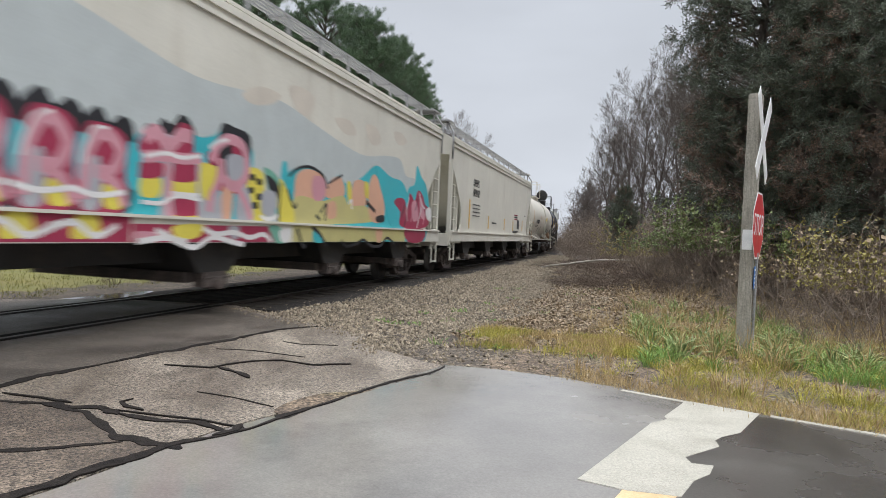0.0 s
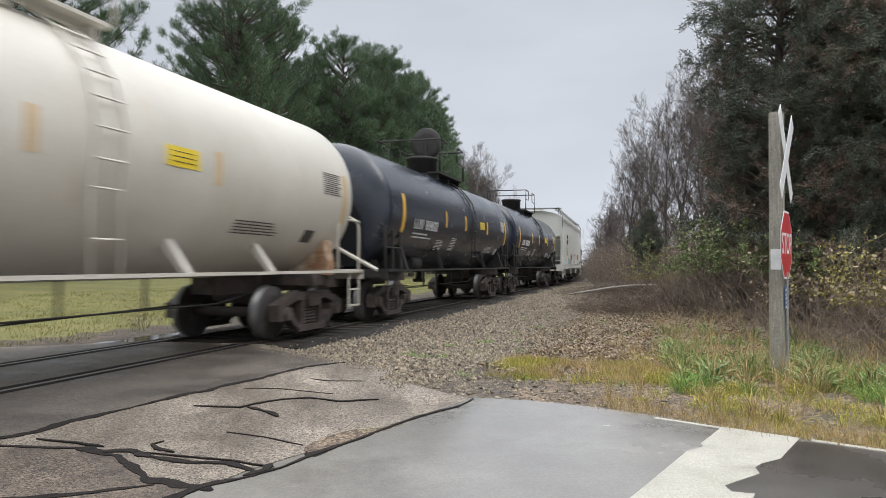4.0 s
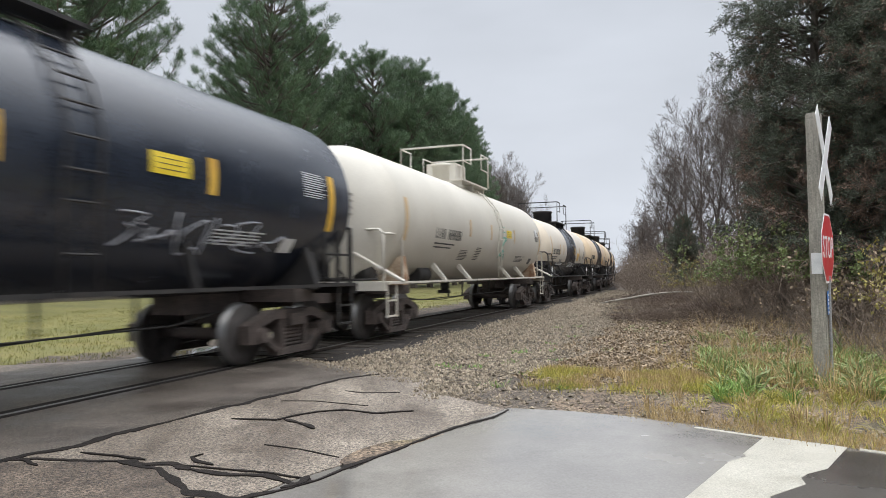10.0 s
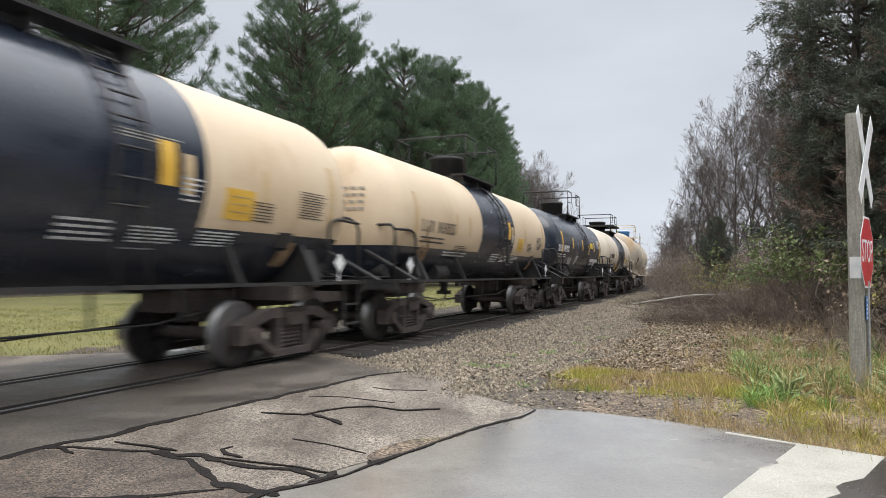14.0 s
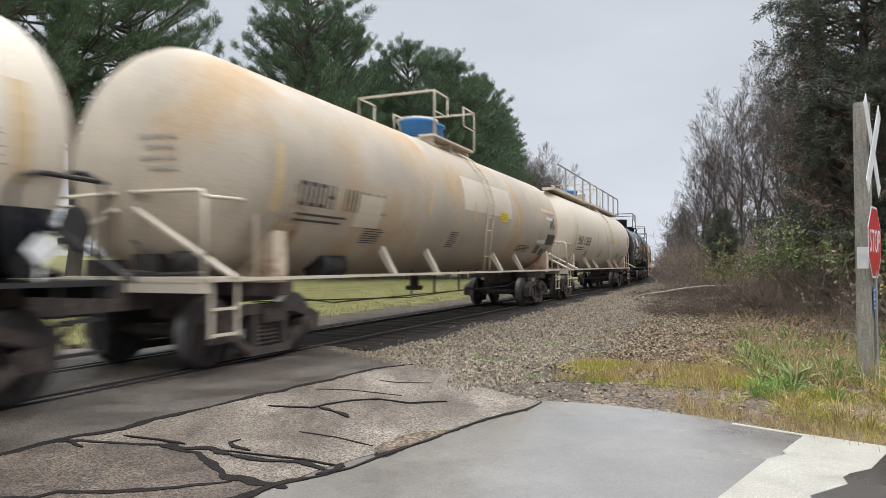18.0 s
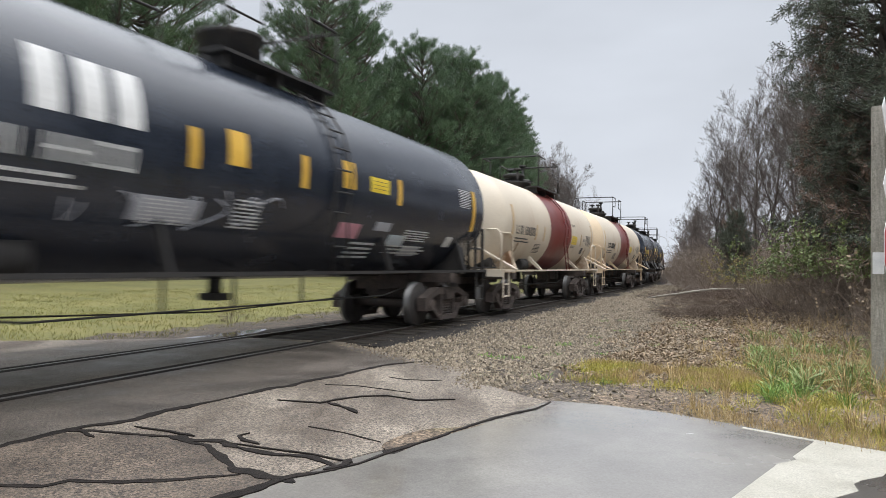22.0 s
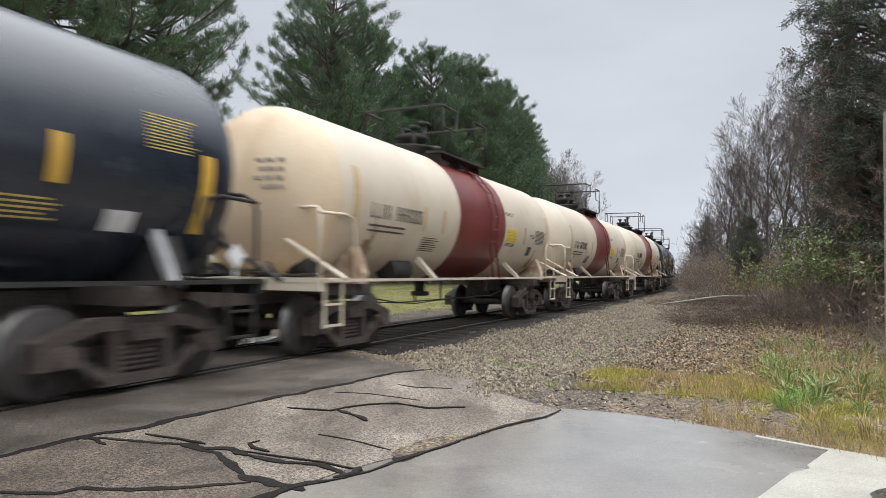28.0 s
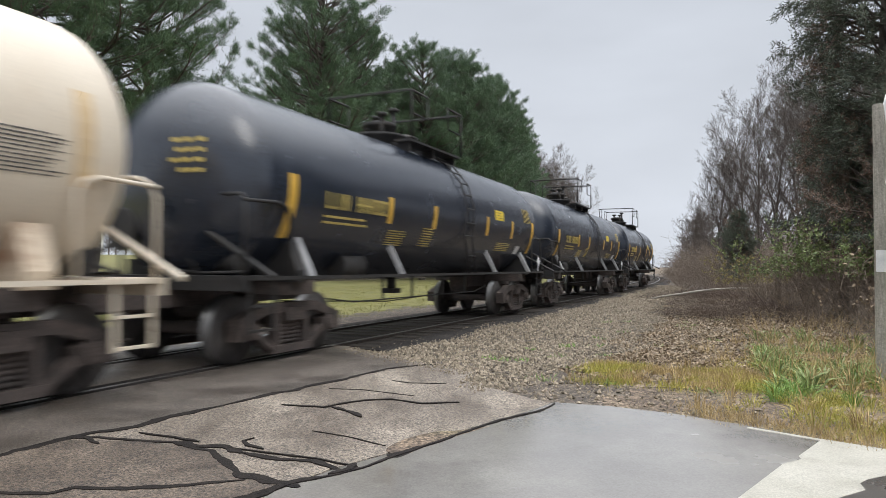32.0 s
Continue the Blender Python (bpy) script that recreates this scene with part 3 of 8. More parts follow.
def make_track():
    bm = bmesh.new()
    prof = [(-2.3, -0.2), (-1.55, -0.055), (1.55, -0.055), (2.3, -0.2)]
    stops = [2.9, 10, 20, 30] + list(range(36, 120, 6)) + list(range(120, 440, 16))
    for run in (stops, [-620, -14]):
        rings = [[bm.verts.new(tr(s, n, z)) for n, z in prof] for s in run]
        for a, b in zip(rings, rings[1:]):
            for i in range(3):
                bm.faces.new((a[i], a[i + 1], b[i + 1], b[i]))
            bm.faces.new((a[0], b[0], b[3], a[3]))
        bm.faces.new(rings[0][::-1])
        bm.faces.new(rings[-1])
    bed = tagged(new("track_bed", to_mesh("track_bed", bm, M["ballast"])), kind="structure")
    shape = [(-0.068, -0.17), (0.068, -0.17), (0.068, -0.155), (0.012, -0.14), (0.012, -0.045), (0.036, -0.035), (0.036, 0.0), (0.03, 0.006), (-0.03, 0.006), (-0.036, 0.0), (-0.036, -0.035), (-0.012, -0.045), (-0.012, -0.14), (-0.068, -0.155)]
    for side in (-0.7535, 0.7535):
        bm = bmesh.new()
        rings = [[bm.verts.new(tr(s, side + n, z)) for n, z in shape] for s in [-620, 0] + stops]
        k = len(shape)
        for a, b in zip(rings, rings[1:]):
            for i in range(k):
                f = bm.faces.new((a[i], a[(i + 1) % k], b[(i + 1) % k], b[i]))
                f.material_index = 1 if i in (6, 7, 8) else 0
        bm.faces.new(rings[0])
        bm.faces.new(rings[-1][::-1])
        ob = tagged(new("rail", to_mesh("rail", bm, [M["rail"], M["rail_top"]])), "steel rail with a polished top on wooden ties", "rail", "rails of the track")
    bm = bmesh.new()
    quad_box(bm, (0, 0, 0), (0.23, 2.6, 0.18))
    bmesh.ops.bevel(bm, geom=bm.edges[:], offset=0.012, segments=1, affect="EDGES")
    tie = to_mesh("tie", bm, M["tie"])
    s = 3.2
    while s < 130:
        ob = new("tie", tie)
        ob.parent = bed
        ob.location = tr(s, random.uniform(-0.06, 0.06), -0.135 + random.uniform(-0.012, 0.012))
        ob.rotation_euler = (0, 0, radians(heading(s) + random.uniform(-1, 1)))
        s += 0.52
    # the tar-filled joints beside the rails on the crossing
    bm = bmesh.new()
    prism(bm, [tr(-14, -2.2).xy[:], tr(-4, -2.3).xy[:], tr(0.6, -2.0).xy[:], tr(2.2, -1.2).xy[:], tr(2.45, 0.7).xy[:], tr(2.2, 1.6).xy[:], (-0.28, 8.6), (-0.66, 8.33), (-1.15, 7.44), (-1.73, 6.59), (-1.98, 6.16), (-2.28, 5.61), (-2.40, 5.37), (-2.70, 5.01), (-2.96, 4.51), (-4.2, 2.4), (-9, 1.5)], -0.03, 0.003, "z")
    part("crossing_panel", bm, M["asphalt_wet"], old_road, "damp brown-grey asphalt between and beside the rails")
    for n in (-0.85, -0.66, 0.66, 0.85):
        bm = bmesh.new()
        a, b = tr(-14, n), tr(2.6, n)
        nrm = SIDE * (0.06 if abs(n) < 0.7 else 0.045)
        prism(bm, [(a - nrm).xy[:], (b - nrm).xy[:], (b + nrm).xy[:], (a + nrm).xy[:]], -0.02, 0.0065, "z")
        part("flangeway", bm, M["tar"], old_road)


make_track()


def make_post():
    thing = tagged(new("crossing_post"), "weathered wooden post carrying a white crossbuck and red stop sign", "sign post")
    base = Vector((5.31 * K, 7.93 * K, 0))
    thing.location = (base.x, base.y, height(base.x, base.y) - 0.03)
    face = math.atan2(ROAD.y, ROAD.x)                 # the signs face along the road
    thing.rotation_euler = (0, 0, face + radians(3))
    bm = bmesh.new()
    quad_box(bm, (0, 0, 1.55), (0.15, 0.15, 3.3))
    bmesh.ops.bevel(bm, geom=bm.edges[:], offset=0.012, segments=2, affect="EDGES")
    part("post", bm, M["post"], thing)
    # the signs' faces look along +x; the blades cross in the y-z plane
    for sgn, name in ((1, "crossbuck_blade"), (-1, "crossbuck_blade")):
        bm = bmesh.new()
        r = Matrix.Rotation(sgn * radians(48), 3, "X")
        pts = [(-0.64, -0.10), (0.64, -0.10), (0.64, 0.10), (-0.64, 0.10)]
        lo = [bm.verts.new(r @ Vector((0.095 + (0.012 if sgn > 0 else 0), a, b)) + Vector((0, 0, 2.68))) for a, b in pts]
        hi = [bm.verts.new(v.co + Vector((0.006, 0, 0))) for v in lo]
        bm.faces.new(lo[::-1])
        bm.faces.new(hi)
        for i in range(4):
            bm.faces.new((lo[i], lo[(i + 1) % 4], hi[(i + 1) % 4], hi[i]))
        part(name, bm, M["sign_white"], thing, "white crossbuck blade with worn black lettering")
    def octagon(r, x0, x1):
        bm = bmesh.new()
        lo = [bm.verts.new((x0, r * math.cos(radians(22.5 + 45 * i)), 1.62 + r * math.sin(radians(22.5 + 45 * i)))) for i in range(8)]
        hi = [bm.verts.new((x1, v.co.y, v.co.z)) for v in lo]
        bm.faces.new(lo[::-1])
        bm.faces.new(hi)
        for i in range(8):
            bm.faces.new((lo[i], lo[(i + 1) % 8], hi[(i + 1) % 8], hi[i]))
        return bm
    plate = part("stop_sign", octagon(0.43, 0.10, 0.104), M["sign_white"], thing, "red octagonal stop sign with a white rim")
    part("red_face", octagon(0.405, 0.1042, 0.1062), M["sign_red"], plate)
    cu = bpy.data.curves.new("stop_text", "FONT")
    cu.body, cu.size, cu.align_x, cu.align_y, cu.extrude = "STOP", 0.36, "CENTER", "CENTER", 0.001
    tmp = bpy.data.objects.new("stop_text", cu)
    scene.collection.objects.link(tmp)
    bpy.context.view_layer.update()
    me = bpy.data.meshes.new_from_object(tmp.evaluated_get(bpy.context.evaluated_depsgraph_get()))
    bpy.data.objects.remove(tmp)
    me.transform(Matrix.Translation((0.1075, 0, 1.62)) @ Matrix.Rotation(radians(90), 4, "Z") @ Matrix.Rotation(radians(90), 4, "X") @ Matrix.Diagonal((0.78, 1, 1, 1)))
    me.materials.clear()
    me.materials.append(M["sign_white"])
    part("lettering", me, None, plate, "white word on the stop sign")
    bm = bmesh.new()
    quad_box(bm, (0.092, 0.03, 1.0), (0.006, 0.16, 0.27))
    pl = part("notice_plate", bm, M["sign_blue"], thing, "small blue and white notice plate")
    for i, z in enumerate((1.09, 1.03, 0.99, 0.94, 0.89)):
        bm = bmesh.new()
        quad_box(bm, (0.0965, 0.03, z), (0.002, 0.13 - 0.02 * (i % 2), 0.022))
        part("text_bar", bm, M["sign_white"], pl)
    bm = bmesh.new()
    quad_box(bm, (0.0, -0.079, 1.45), (0.11, 0.006, 0.24))
    tag = part("paper_tag", bm, M["sign_white"], thing, "small white tag with grey print")
    bm = bmesh.new()
    rod(bm, (0.10, 0.04, 0.1), (0.10, 0.04, 1.3), 0.018, 6)
    part("sign_rod", bm, M["sign_metal"], thing)


make_post()

# ---- the train ----
# Cars stand along local x (the far end is +x), the camera sees the side at -y; z = 0 is the top of the rail.
LIB = {}


def lib(key, build):
    if key not in LIB:
        LIB[key] = build()
    return LIB[key]


WHEEL_R = 0.44


def wheel_mesh():
    bm = bmesh.new()
    prof = [(-0.07, 0.10), (-0.07, 0.36), (-0.05, 0.38), (-0.065, WHEEL_R), (0.045, WHEEL_R - 0.005), (0.05, WHEEL_R + 0.025), (0.075, WHEEL_R + 0.02), (0.075, 0.37), (0.03, 0.33), (0.03, 0.16), (0.07, 0.12), (0.07, 0.08)]
    lathe(bm, prof, "y", (0, 0, 0), 28)
    for i in range(3):
        a = 2 * math.pi * i / 3
        quad_box(bm, (0.25 * math.cos(a), -0.072, 0.25 * math.sin(a)), (0.06, 0.012, 0.06))
    me = to_mesh("wheel", bm, [M["wheel"], M["tread"]])
    for p in me.polygons:
        r = math.hypot(p.center.x, p.center.z)
        if r > 0.41 and p.center.y < 0.05:
            p.material_index = 1
    return me


def axle_mesh():
    bm = bmesh.new()
    rod(bm, (0, -1.02, 0), (0, 1.02, 0), 0.085, 12)
    for s in (-1, 1):
        rod(bm, (0, s * 0.96, 0), (0, s * 1.10, 0), 0.13, 14)
    return to_mesh("wheelset", bm, M["truck"])


def side_frame_mesh():
    bm = bmesh.new()
    zc = 0.44
    # the cast frame: an outline with the two side windows and the spring opening left between its members
    top = [(-1.14, zc + 0.14), (-0.98, zc + 0.20), (-0.55, zc + 0.33), (0.55, zc + 0.33), (0.98, zc + 0.20), (1.14, zc + 0.14), (1.10, zc + 0.04), (0.52, zc + 0.20), (-0.52, zc + 0.20), (-1.10, zc + 0.04)]
    prism(bm, top, -0.09, 0.09)
    for s in (-1, 1):
        prism(bm, [(s * 1.14, zc + 0.14), (s * 1.13, zc - 0.12), (s * 0.72, zc - 0.12), (s * 0.70, zc + 0.06), (s * 0.95, zc + 0.14)], -0.10, 0.10)      # pedestal
        prism(bm, [(s * 0.72, zc - 0.02), (s * 0.72, zc - 0.13), (s * 0.42, zc - 0.32), (s * 0.30, zc - 0.28)], -0.08, 0.08)
        prism(bm, [(s * 0.36, zc + 0.22), (s * 0.28, zc + 0.22), (s * 0.26, zc - 0.28), (s * 0.36, zc - 0.28)], -0.08, 0.08)
        rod(bm, (s * 0.89, -0.15, zc), (s * 0.89, 0.10, zc), 0.105, 14)
    prism(bm, [(-0.45, zc - 0.34), (0.45, zc - 0.34), (0.42, zc - 0.24), (-0.42, zc - 0.24)], -0.11, 0.11)
    return to_mesh("side_frame", bm, M["truck"])


def spring_mesh():
    bm = bmesh.new()
    prof = []
    for i in range(6):
        z = 0.215 + i * 0.055
        prof += [(z, 0.05), (z + 0.01, 0.07), (z + 0.035, 0.07), (z + 0.045, 0.05)]
    lathe(bm, prof, "z", (0, 0, 0), 10)
    return to_mesh("coil_spring", bm, M["truck"])


def bolster_mesh():
    bm = bmesh.new()
    quad_box(bm, (0, 0, 0.62), (0.42, 2.3, 0.18))
    quad_box(bm, (0, 0, 0.76), (0.55, 0.55, 0.16))
    for s in (-1, 1):
        quad_box(bm, (s * 0.42, 0, 0.42), (0.10, 1.7, 0.12))
        for e in (-1, 1):
            quad_box(bm, (s * 0.42, e * 0.72, 0.42), (0.07, 0.14, 0.34))
    return to_mesh("bolster", bm, M["truck"])


SPINNERS = []


def add_truck(car, x):
    for y in (-1.0, 1.0):
        part("side_frame", lib("side_frame", side_frame_mesh), None, car).location = (x, y, 0)
        for dx in (-0.15, 0.0, 0.15):
            part("coil_spring", lib("coil_spring", spring_mesh), None, car).location = (x + dx, y, 0)
    part("bolster", lib("bolster", bolster_mesh), None, car).location = (x, 0, 0)
    for dx in (-0.89, 0.89):
        ws = part("wheelset", lib("wheelset", axle_mesh), None, car)
        ws.location = (x + dx, 0, WHEEL_R + 0.005)
        for s in (-1, 1):
            w = part("wheel", lib("wheel", wheel_mesh), None, ws)
            w.location = (0, 0.7535 * s, 0)
            w.rotation_euler = (0, 0, 0 if s < 0 else math.pi)
        SPINNERS.append((car, ws, x + dx))


def coupler_mesh():
    bm = bmesh.new()
    quad_box(bm, (0.25, 0, 0.86), (0.7, 0.16, 0.2))
    quad_box(bm, (0.66, 0, 0.86), (0.24, 0.34, 0.30))
    quad_box(bm, (0.72, -0.12, 0.86), (0.2, 0.10, 0.26))
    rod(bm, (0.3, -0.3, 0.75), (0.62, -0.34, 0.42), 0.028, 6)
    rod(bm, (0.62, -0.34, 0.42), (0.8, -0.25, 0.40), 0.028, 6)
    bmesh.ops.bevel(bm, geom=[e for e in bm.edges if e.calc_length() > 0.15], offset=0.02, segments=1, affect="EDGES")
    return to_mesh("coupler", bm, M["truck"])


def add_couplers(car, half):
    for s in (-1, 1):
        c = part("coupler", lib("coupler", coupler_mesh), None, car)
        c.location = (s * (half - 0.82), 0, 0)
        c.rotation_euler = (0, 0, 0 if s > 0 else math.pi)


def tank_mesh(L, r, zc, scheme):
    """scheme: (material, split angle below which 'low' is used or None, low material, (band from, band to, material) or None, head material)"""
    main, split, low, band, head = scheme
    half = L / 2
    hd = r * (0.24 if main == "black" and r == R_BIG else 0.5)
    xs = [(-half + hd * (1 - math.cos(math.pi / 2 * i / 9)), r * math.sin(math.pi / 2 * i / 9) if i else 0.03) for i in range(10)]
    cuts = sorted(set([round(-half + hd + 0.02, 3)] + [round(v, 3) for v in ((band[0], band[1]) if band else ())] + [round(-half + hd + (L - 2 * hd) * i / 8, 3) for i in range(1, 8)]))
    prof = xs + [(c, r) for c in cuts if -half + hd < c < half - hd] + [(-x, q) for x, q in xs[::-1]]
    mats = [M[main], M[low or main], M[band[2]] if band else M[main], M[head or main]]
    seg = 48
    bm = bmesh.new()
    rings = []
    for x, q in prof:
        rings.append([bm.verts.new((x, -q * math.cos(2 * math.pi * i / seg), zc + q * math.sin(2 * math.pi * i / seg))) for i in range(seg)])
    for (x0, _), (x1, _), p, q in zip(prof, prof[1:], rings, rings[1:]):
        for i in range(seg):
            bm.faces.new((p[i], p[(i + 1) % seg], q[(i + 1) % seg], q[i]))
    bm.faces.new(rings[0])
    bm.faces.new(rings[-1][::-1])
    if split is not None:
        bmesh.ops.bisect_plane(bm, geom=bm.verts[:] + bm.edges[:] + bm.faces[:], plane_co=(0, 0, zc + split * r), plane_no=(0, 0, 1))
    for f in bm.faces:
        f.smooth = True
        m = f.calc_center_median()
        if band and band[0] - 0.001 < m.x < band[1] + 0.001:
            f.material_index = 2
        elif split is not None and m.z < zc + split * r:
            f.material_index = 1
        elif abs(m.x) > half - hd:
            f.material_index = 3
    # raised weld rings
    return to_mesh("tank", bm, mats)


def wrap(bm, x0, x1, a0, a1, r, zc, side=-1, n=4, lift=0.006):
    """A thin plate that follows the tank's round side from angle a0 to a1 (degrees above its middle height)."""
    R = r + lift
    outer, inner = [], []
    for i in range(n + 1):
        a = radians(a0 + (a1 - a0) * i / n)
        for lst, q in ((outer, R), (inner, r - 0.01)):
            lst.append([bm.verts.new((x, side * q * math.cos(a), zc + q * math.sin(a))) for x in (x0, x1)])
    for i in range(n):
        bm.faces.new((outer[i][0], outer[i][1], outer[i + 1][1], outer[i + 1][0]))
        for e in (0, 1):
            bm.faces.new((outer[i][e], outer[i + 1][e], inner[i + 1][e], inner[i][e]))
    for i in (0, n):
        bm.faces.new((outer[i][0], outer[i][1], inner[i][1], inner[i][0]))


def lettering(car, x, ang, size, glyphs, r, zc, material, name="stencil", gap=0.42):
    """Plain blocks, one a character, on a tank's side; a space in glyphs leaves a gap."""
    bm = bmesh.new()
    da = math.degrees(size / r)
    w = size * 0.5
    for k, ch in enumerate(glyphs):
        if ch != " ":
            code = (k * 7 + int(abs(x) * 10)) % 5
            wrap(bm, x, x + w * 0.2, ang, ang + da, r, zc, n=2)
            if code != 1:
                wrap(bm, x + w * 0.72, x + w * 0.92, ang, ang + da * (1 if code else 0.55), r, zc, n=2)
            if code in (0, 4):
                wrap(bm, x + w * 0.2, x + w * 0.72, ang + da * 0.84, ang + da, r, zc, n=1)
            if code in (0, 3):
                wrap(bm, x + w * 0.2, x + w * 0.72, ang + da * 0.42, ang + da * 0.56, r, zc, n=1)
            if code in (1, 4):
                wrap(bm, x + w * 0.2, x + w * 0.72, ang, ang + da * 0.15, r, zc, n=1)
        x += w * (1 + gap)
    tagged(part(name, bm, M[material], car), kind="stuff")


def text_lines(car, x0, x1, ang, r, zc, rows, material, size=0.07, name="data_panel"):
    bm = bmesh.new()
    da = math.degrees(size / r)
    for i in range(rows):
        x = x0
        end = x1 - random.uniform(0, 0.22) * (x1 - x0)
        while x < end - 0.04:
            w = min(random.uniform(0.05, 0.16), end - x)
            wrap(bm, x, x + w, ang - i * da * 2, ang - i * da * 2 + da * 0.75, r, zc, n=1)
            x += w + 0.025
    tagged(part(name, bm, M[material], car), kind="stuff")


def cross_slab(bm, outline, x0, x1):
    """An outline across the car, in (y, z), drawn out from x0 to x1."""
    lo = [bm.verts.new((x0, a, b)) for a, b in outline]
    hi = [bm.verts.new((x1, a, b)) for a, b in outline]
    n = len(outline)
    for i in range(n):
        bm.faces.new((lo[i], lo[(i + 1) % n], hi[(i + 1) % n], hi[i]))
    bm.faces.new(lo[::-1])
    bm.faces.new(hi)


def tank_car(label, centre, L, r, zc, scheme, frame_mat, letters, stripes="yellow", fittings="hat", deck_mat=None, stripe_at=None, name="tank_car", wide_frame=False):
    car = tagged(new(name), label, "tank car", "cars of the freight train")
    half = L / 2                       # to the couplers' meeting line
    tank_half = half - (0.75 if r > 1.5 else 0.53)
    deck_mat = deck_mat or frame_mat
    key = ("tank", round(L, 2), r, zc, scheme)
    part("tank", lib(key, lambda: tank_mesh(2 * tank_half, r, zc, scheme)), None, car)
    fm = M[frame_mat]
    # a black arched slab on each head stands in for its shaded recess
    if main_dark(scheme) and r == R_BIG:
        for e in (-1, 1):
            bm = bmesh.new()
            arch = [(-0.88, 1.2)] + [(-0.88 * math.cos(math.pi * k / 12), 2.1 + 0.72 * math.sin(math.pi * k / 12)) for k in range(13)] + [(0.88, 1.2)]
            cross_slab(bm, arch, e * (tank_half - 0.30), e * (tank_half + 0.012))
            part("head_shield", bm, M["recess"], car, "dull black arch standing in for the shaded recess in the tank's head")
    tx = half - (1.95 if r == R_BIG else 2.02 if r < 1.5 else 2.25)
    # stub sills and saddles
    for s in (-1, 1):
        bm = bmesh.new()
        quad_box(bm, (s * (tx + 0.4), 0, 0.93), (3.9, 0.5, 0.36))
        quad_box(bm, (s * tx, 0, 0.98), (0.55, 2.5, 0.2))
        part("stub_sill", bm, M["truck"], car)
        for y in (-1, 1):
            bm = bmesh.new()
            rim = [(y * (r + 0.004) * math.cos(radians(a)), zc + (r + 0.004) * math.sin(radians(a))) for a in (-66, -58, -50, -43, -37)]
            outline = [(y * 0.55, 1.06), (y * 1.34, 1.06), (y * 1.36, 1.22), (y * (r + 0.03) * 0.85, zc - r * 0.56)] + rim[::-1]
            cross_slab(bm, outline, s * (tx + 0.16) - 0.14, s * (tx + 0.16) + 0.14)
            part("saddle", bm, M["saddle_rusty"] if frame_mat in ("cream", "cream_orange", "offwhite", "tan") else fm, car, "rust-stained tank saddle" if frame_mat in ("cream", "cream_orange", "offwhite", "tan") else "")
        bm = bmesh.new()
        quad_box(bm, (s * (half - 0.95), 0, 1.12), (0.75, 2.9, 0.06))
        quad_box(bm, (s * (half - 0.62), 0, 1.05), (0.08, 2.9, 0.16))
        part("end_platform", bm, M[deck_mat], car)
        # end handrails, grab bars and braces
        x = s * (half - 0.66)
        for y in (-1.38, 1.38):
            bm = bmesh.new()
            path_rod(bm, [(x, y, 1.0), (x, y, 1.95), (x - s * 0.03, y * 0.98, 2.08), (x - s * 0.1, y * 0.9, 2.16), (x - s * 0.1, y * 0.1, 2.18)], 0.026, 6)
            part("end_handrail", bm, M[deck_mat], car)
            bm = bmesh.new()
            path_rod(bm, [(s * (half - 1.55), y, 1.1), (s * (half - 1.55), y, 1.92), (s * (half - 1.48), y, 2.04), (s * (half - 1.3), y, 2.09), (x, y, 2.07)], 0.024, 6)
            part("side_handrail", bm, M[deck_mat], car)
            bm = bmesh.new()
            if main_dark(scheme) and r == R_BIG:
                for dx in (0.0, 0.42):
                    quad_box(bm, (s * (half - 0.70 - dx), y, 1.6), (0.06, 0.05, 0.98))
                    part("end_post", bm, M[deck_mat], car)
                    bm = bmesh.new()
                rod(bm, (s * (half - 0.70), y, 1.62), (s * (half - 1.52), y, 1.62), 0.02, 5)
                part("mid_rail", bm, M[deck_mat], car)
            else:
                rod(bm, (s * (half - 0.80), y * 0.12, 1.98), (s * (half - 0.70), y * 1.30, 1.14), 0.035, 5)
                part("end_brace", bm, M[deck_mat], car)
        bm = bmesh.new()
        xe = half - 1.12
        rod(bm, (s * xe, -0.95, 1.32), (s * xe, -0.55, 1.32), 0.15, 12)
        quad_box(bm, (s * (xe + 0.05), -0.2, 1.28), (0.3, 0.42, 0.3))
        quad_box(bm, (s * (xe + 0.1), 0.6, 1.25), (0.2, 0.5, 0.22))
        path_rod(bm, [(s * xe, -1.0, 1.3), (s * (xe + 0.2), -1.15, 1.2), (s * (xe + 0.3), -0.6, 1.18), (s * (xe + 0.3), 0.4, 1.25)], 0.022, 5)
        path_rod(bm, [(s * (xe - 0.1), 0.1, 1.4), (s * (xe + 0.15), 0.1, 1.62), (s * (xe + 0.3), -0.2, 1.55), (s * (xe + 0.32), -0.5, 1.2)], 0.02, 5)
        part("brake_gear", bm, M["black_dull"], car)
        if s < 0 or not main_dark(scheme):
            bm = bmesh.new()
            lathe(bm, [(-0.02, 0.27), (0.0, 0.29), (0.02, 0.27)], "x", (s * (half - 0.60), 0.62, 1.75), 18)
            rod(bm, (s * (half - 0.62), 0.62, 1.75), (s * (half - 0.62), 0.62, 1.1), 0.03, 6)
            part("hand_brake", bm, M["black_dull"], car)
        # corner steps
        for y in (-1.42, 1.42):
            bm = bmesh.new()
            for dx in (-0.22, 0.22):
                quad_box(bm, (s * (half - 0.95) + dx, y, 0.78), (0.05, 0.02, 0.66))
            for z in (0.48, 0.78):
                quad_box(bm, (s * (half - 0.95), y, z), (0.44, 0.06, 0.03))
            part("corner_step", bm, M[deck_mat], car)
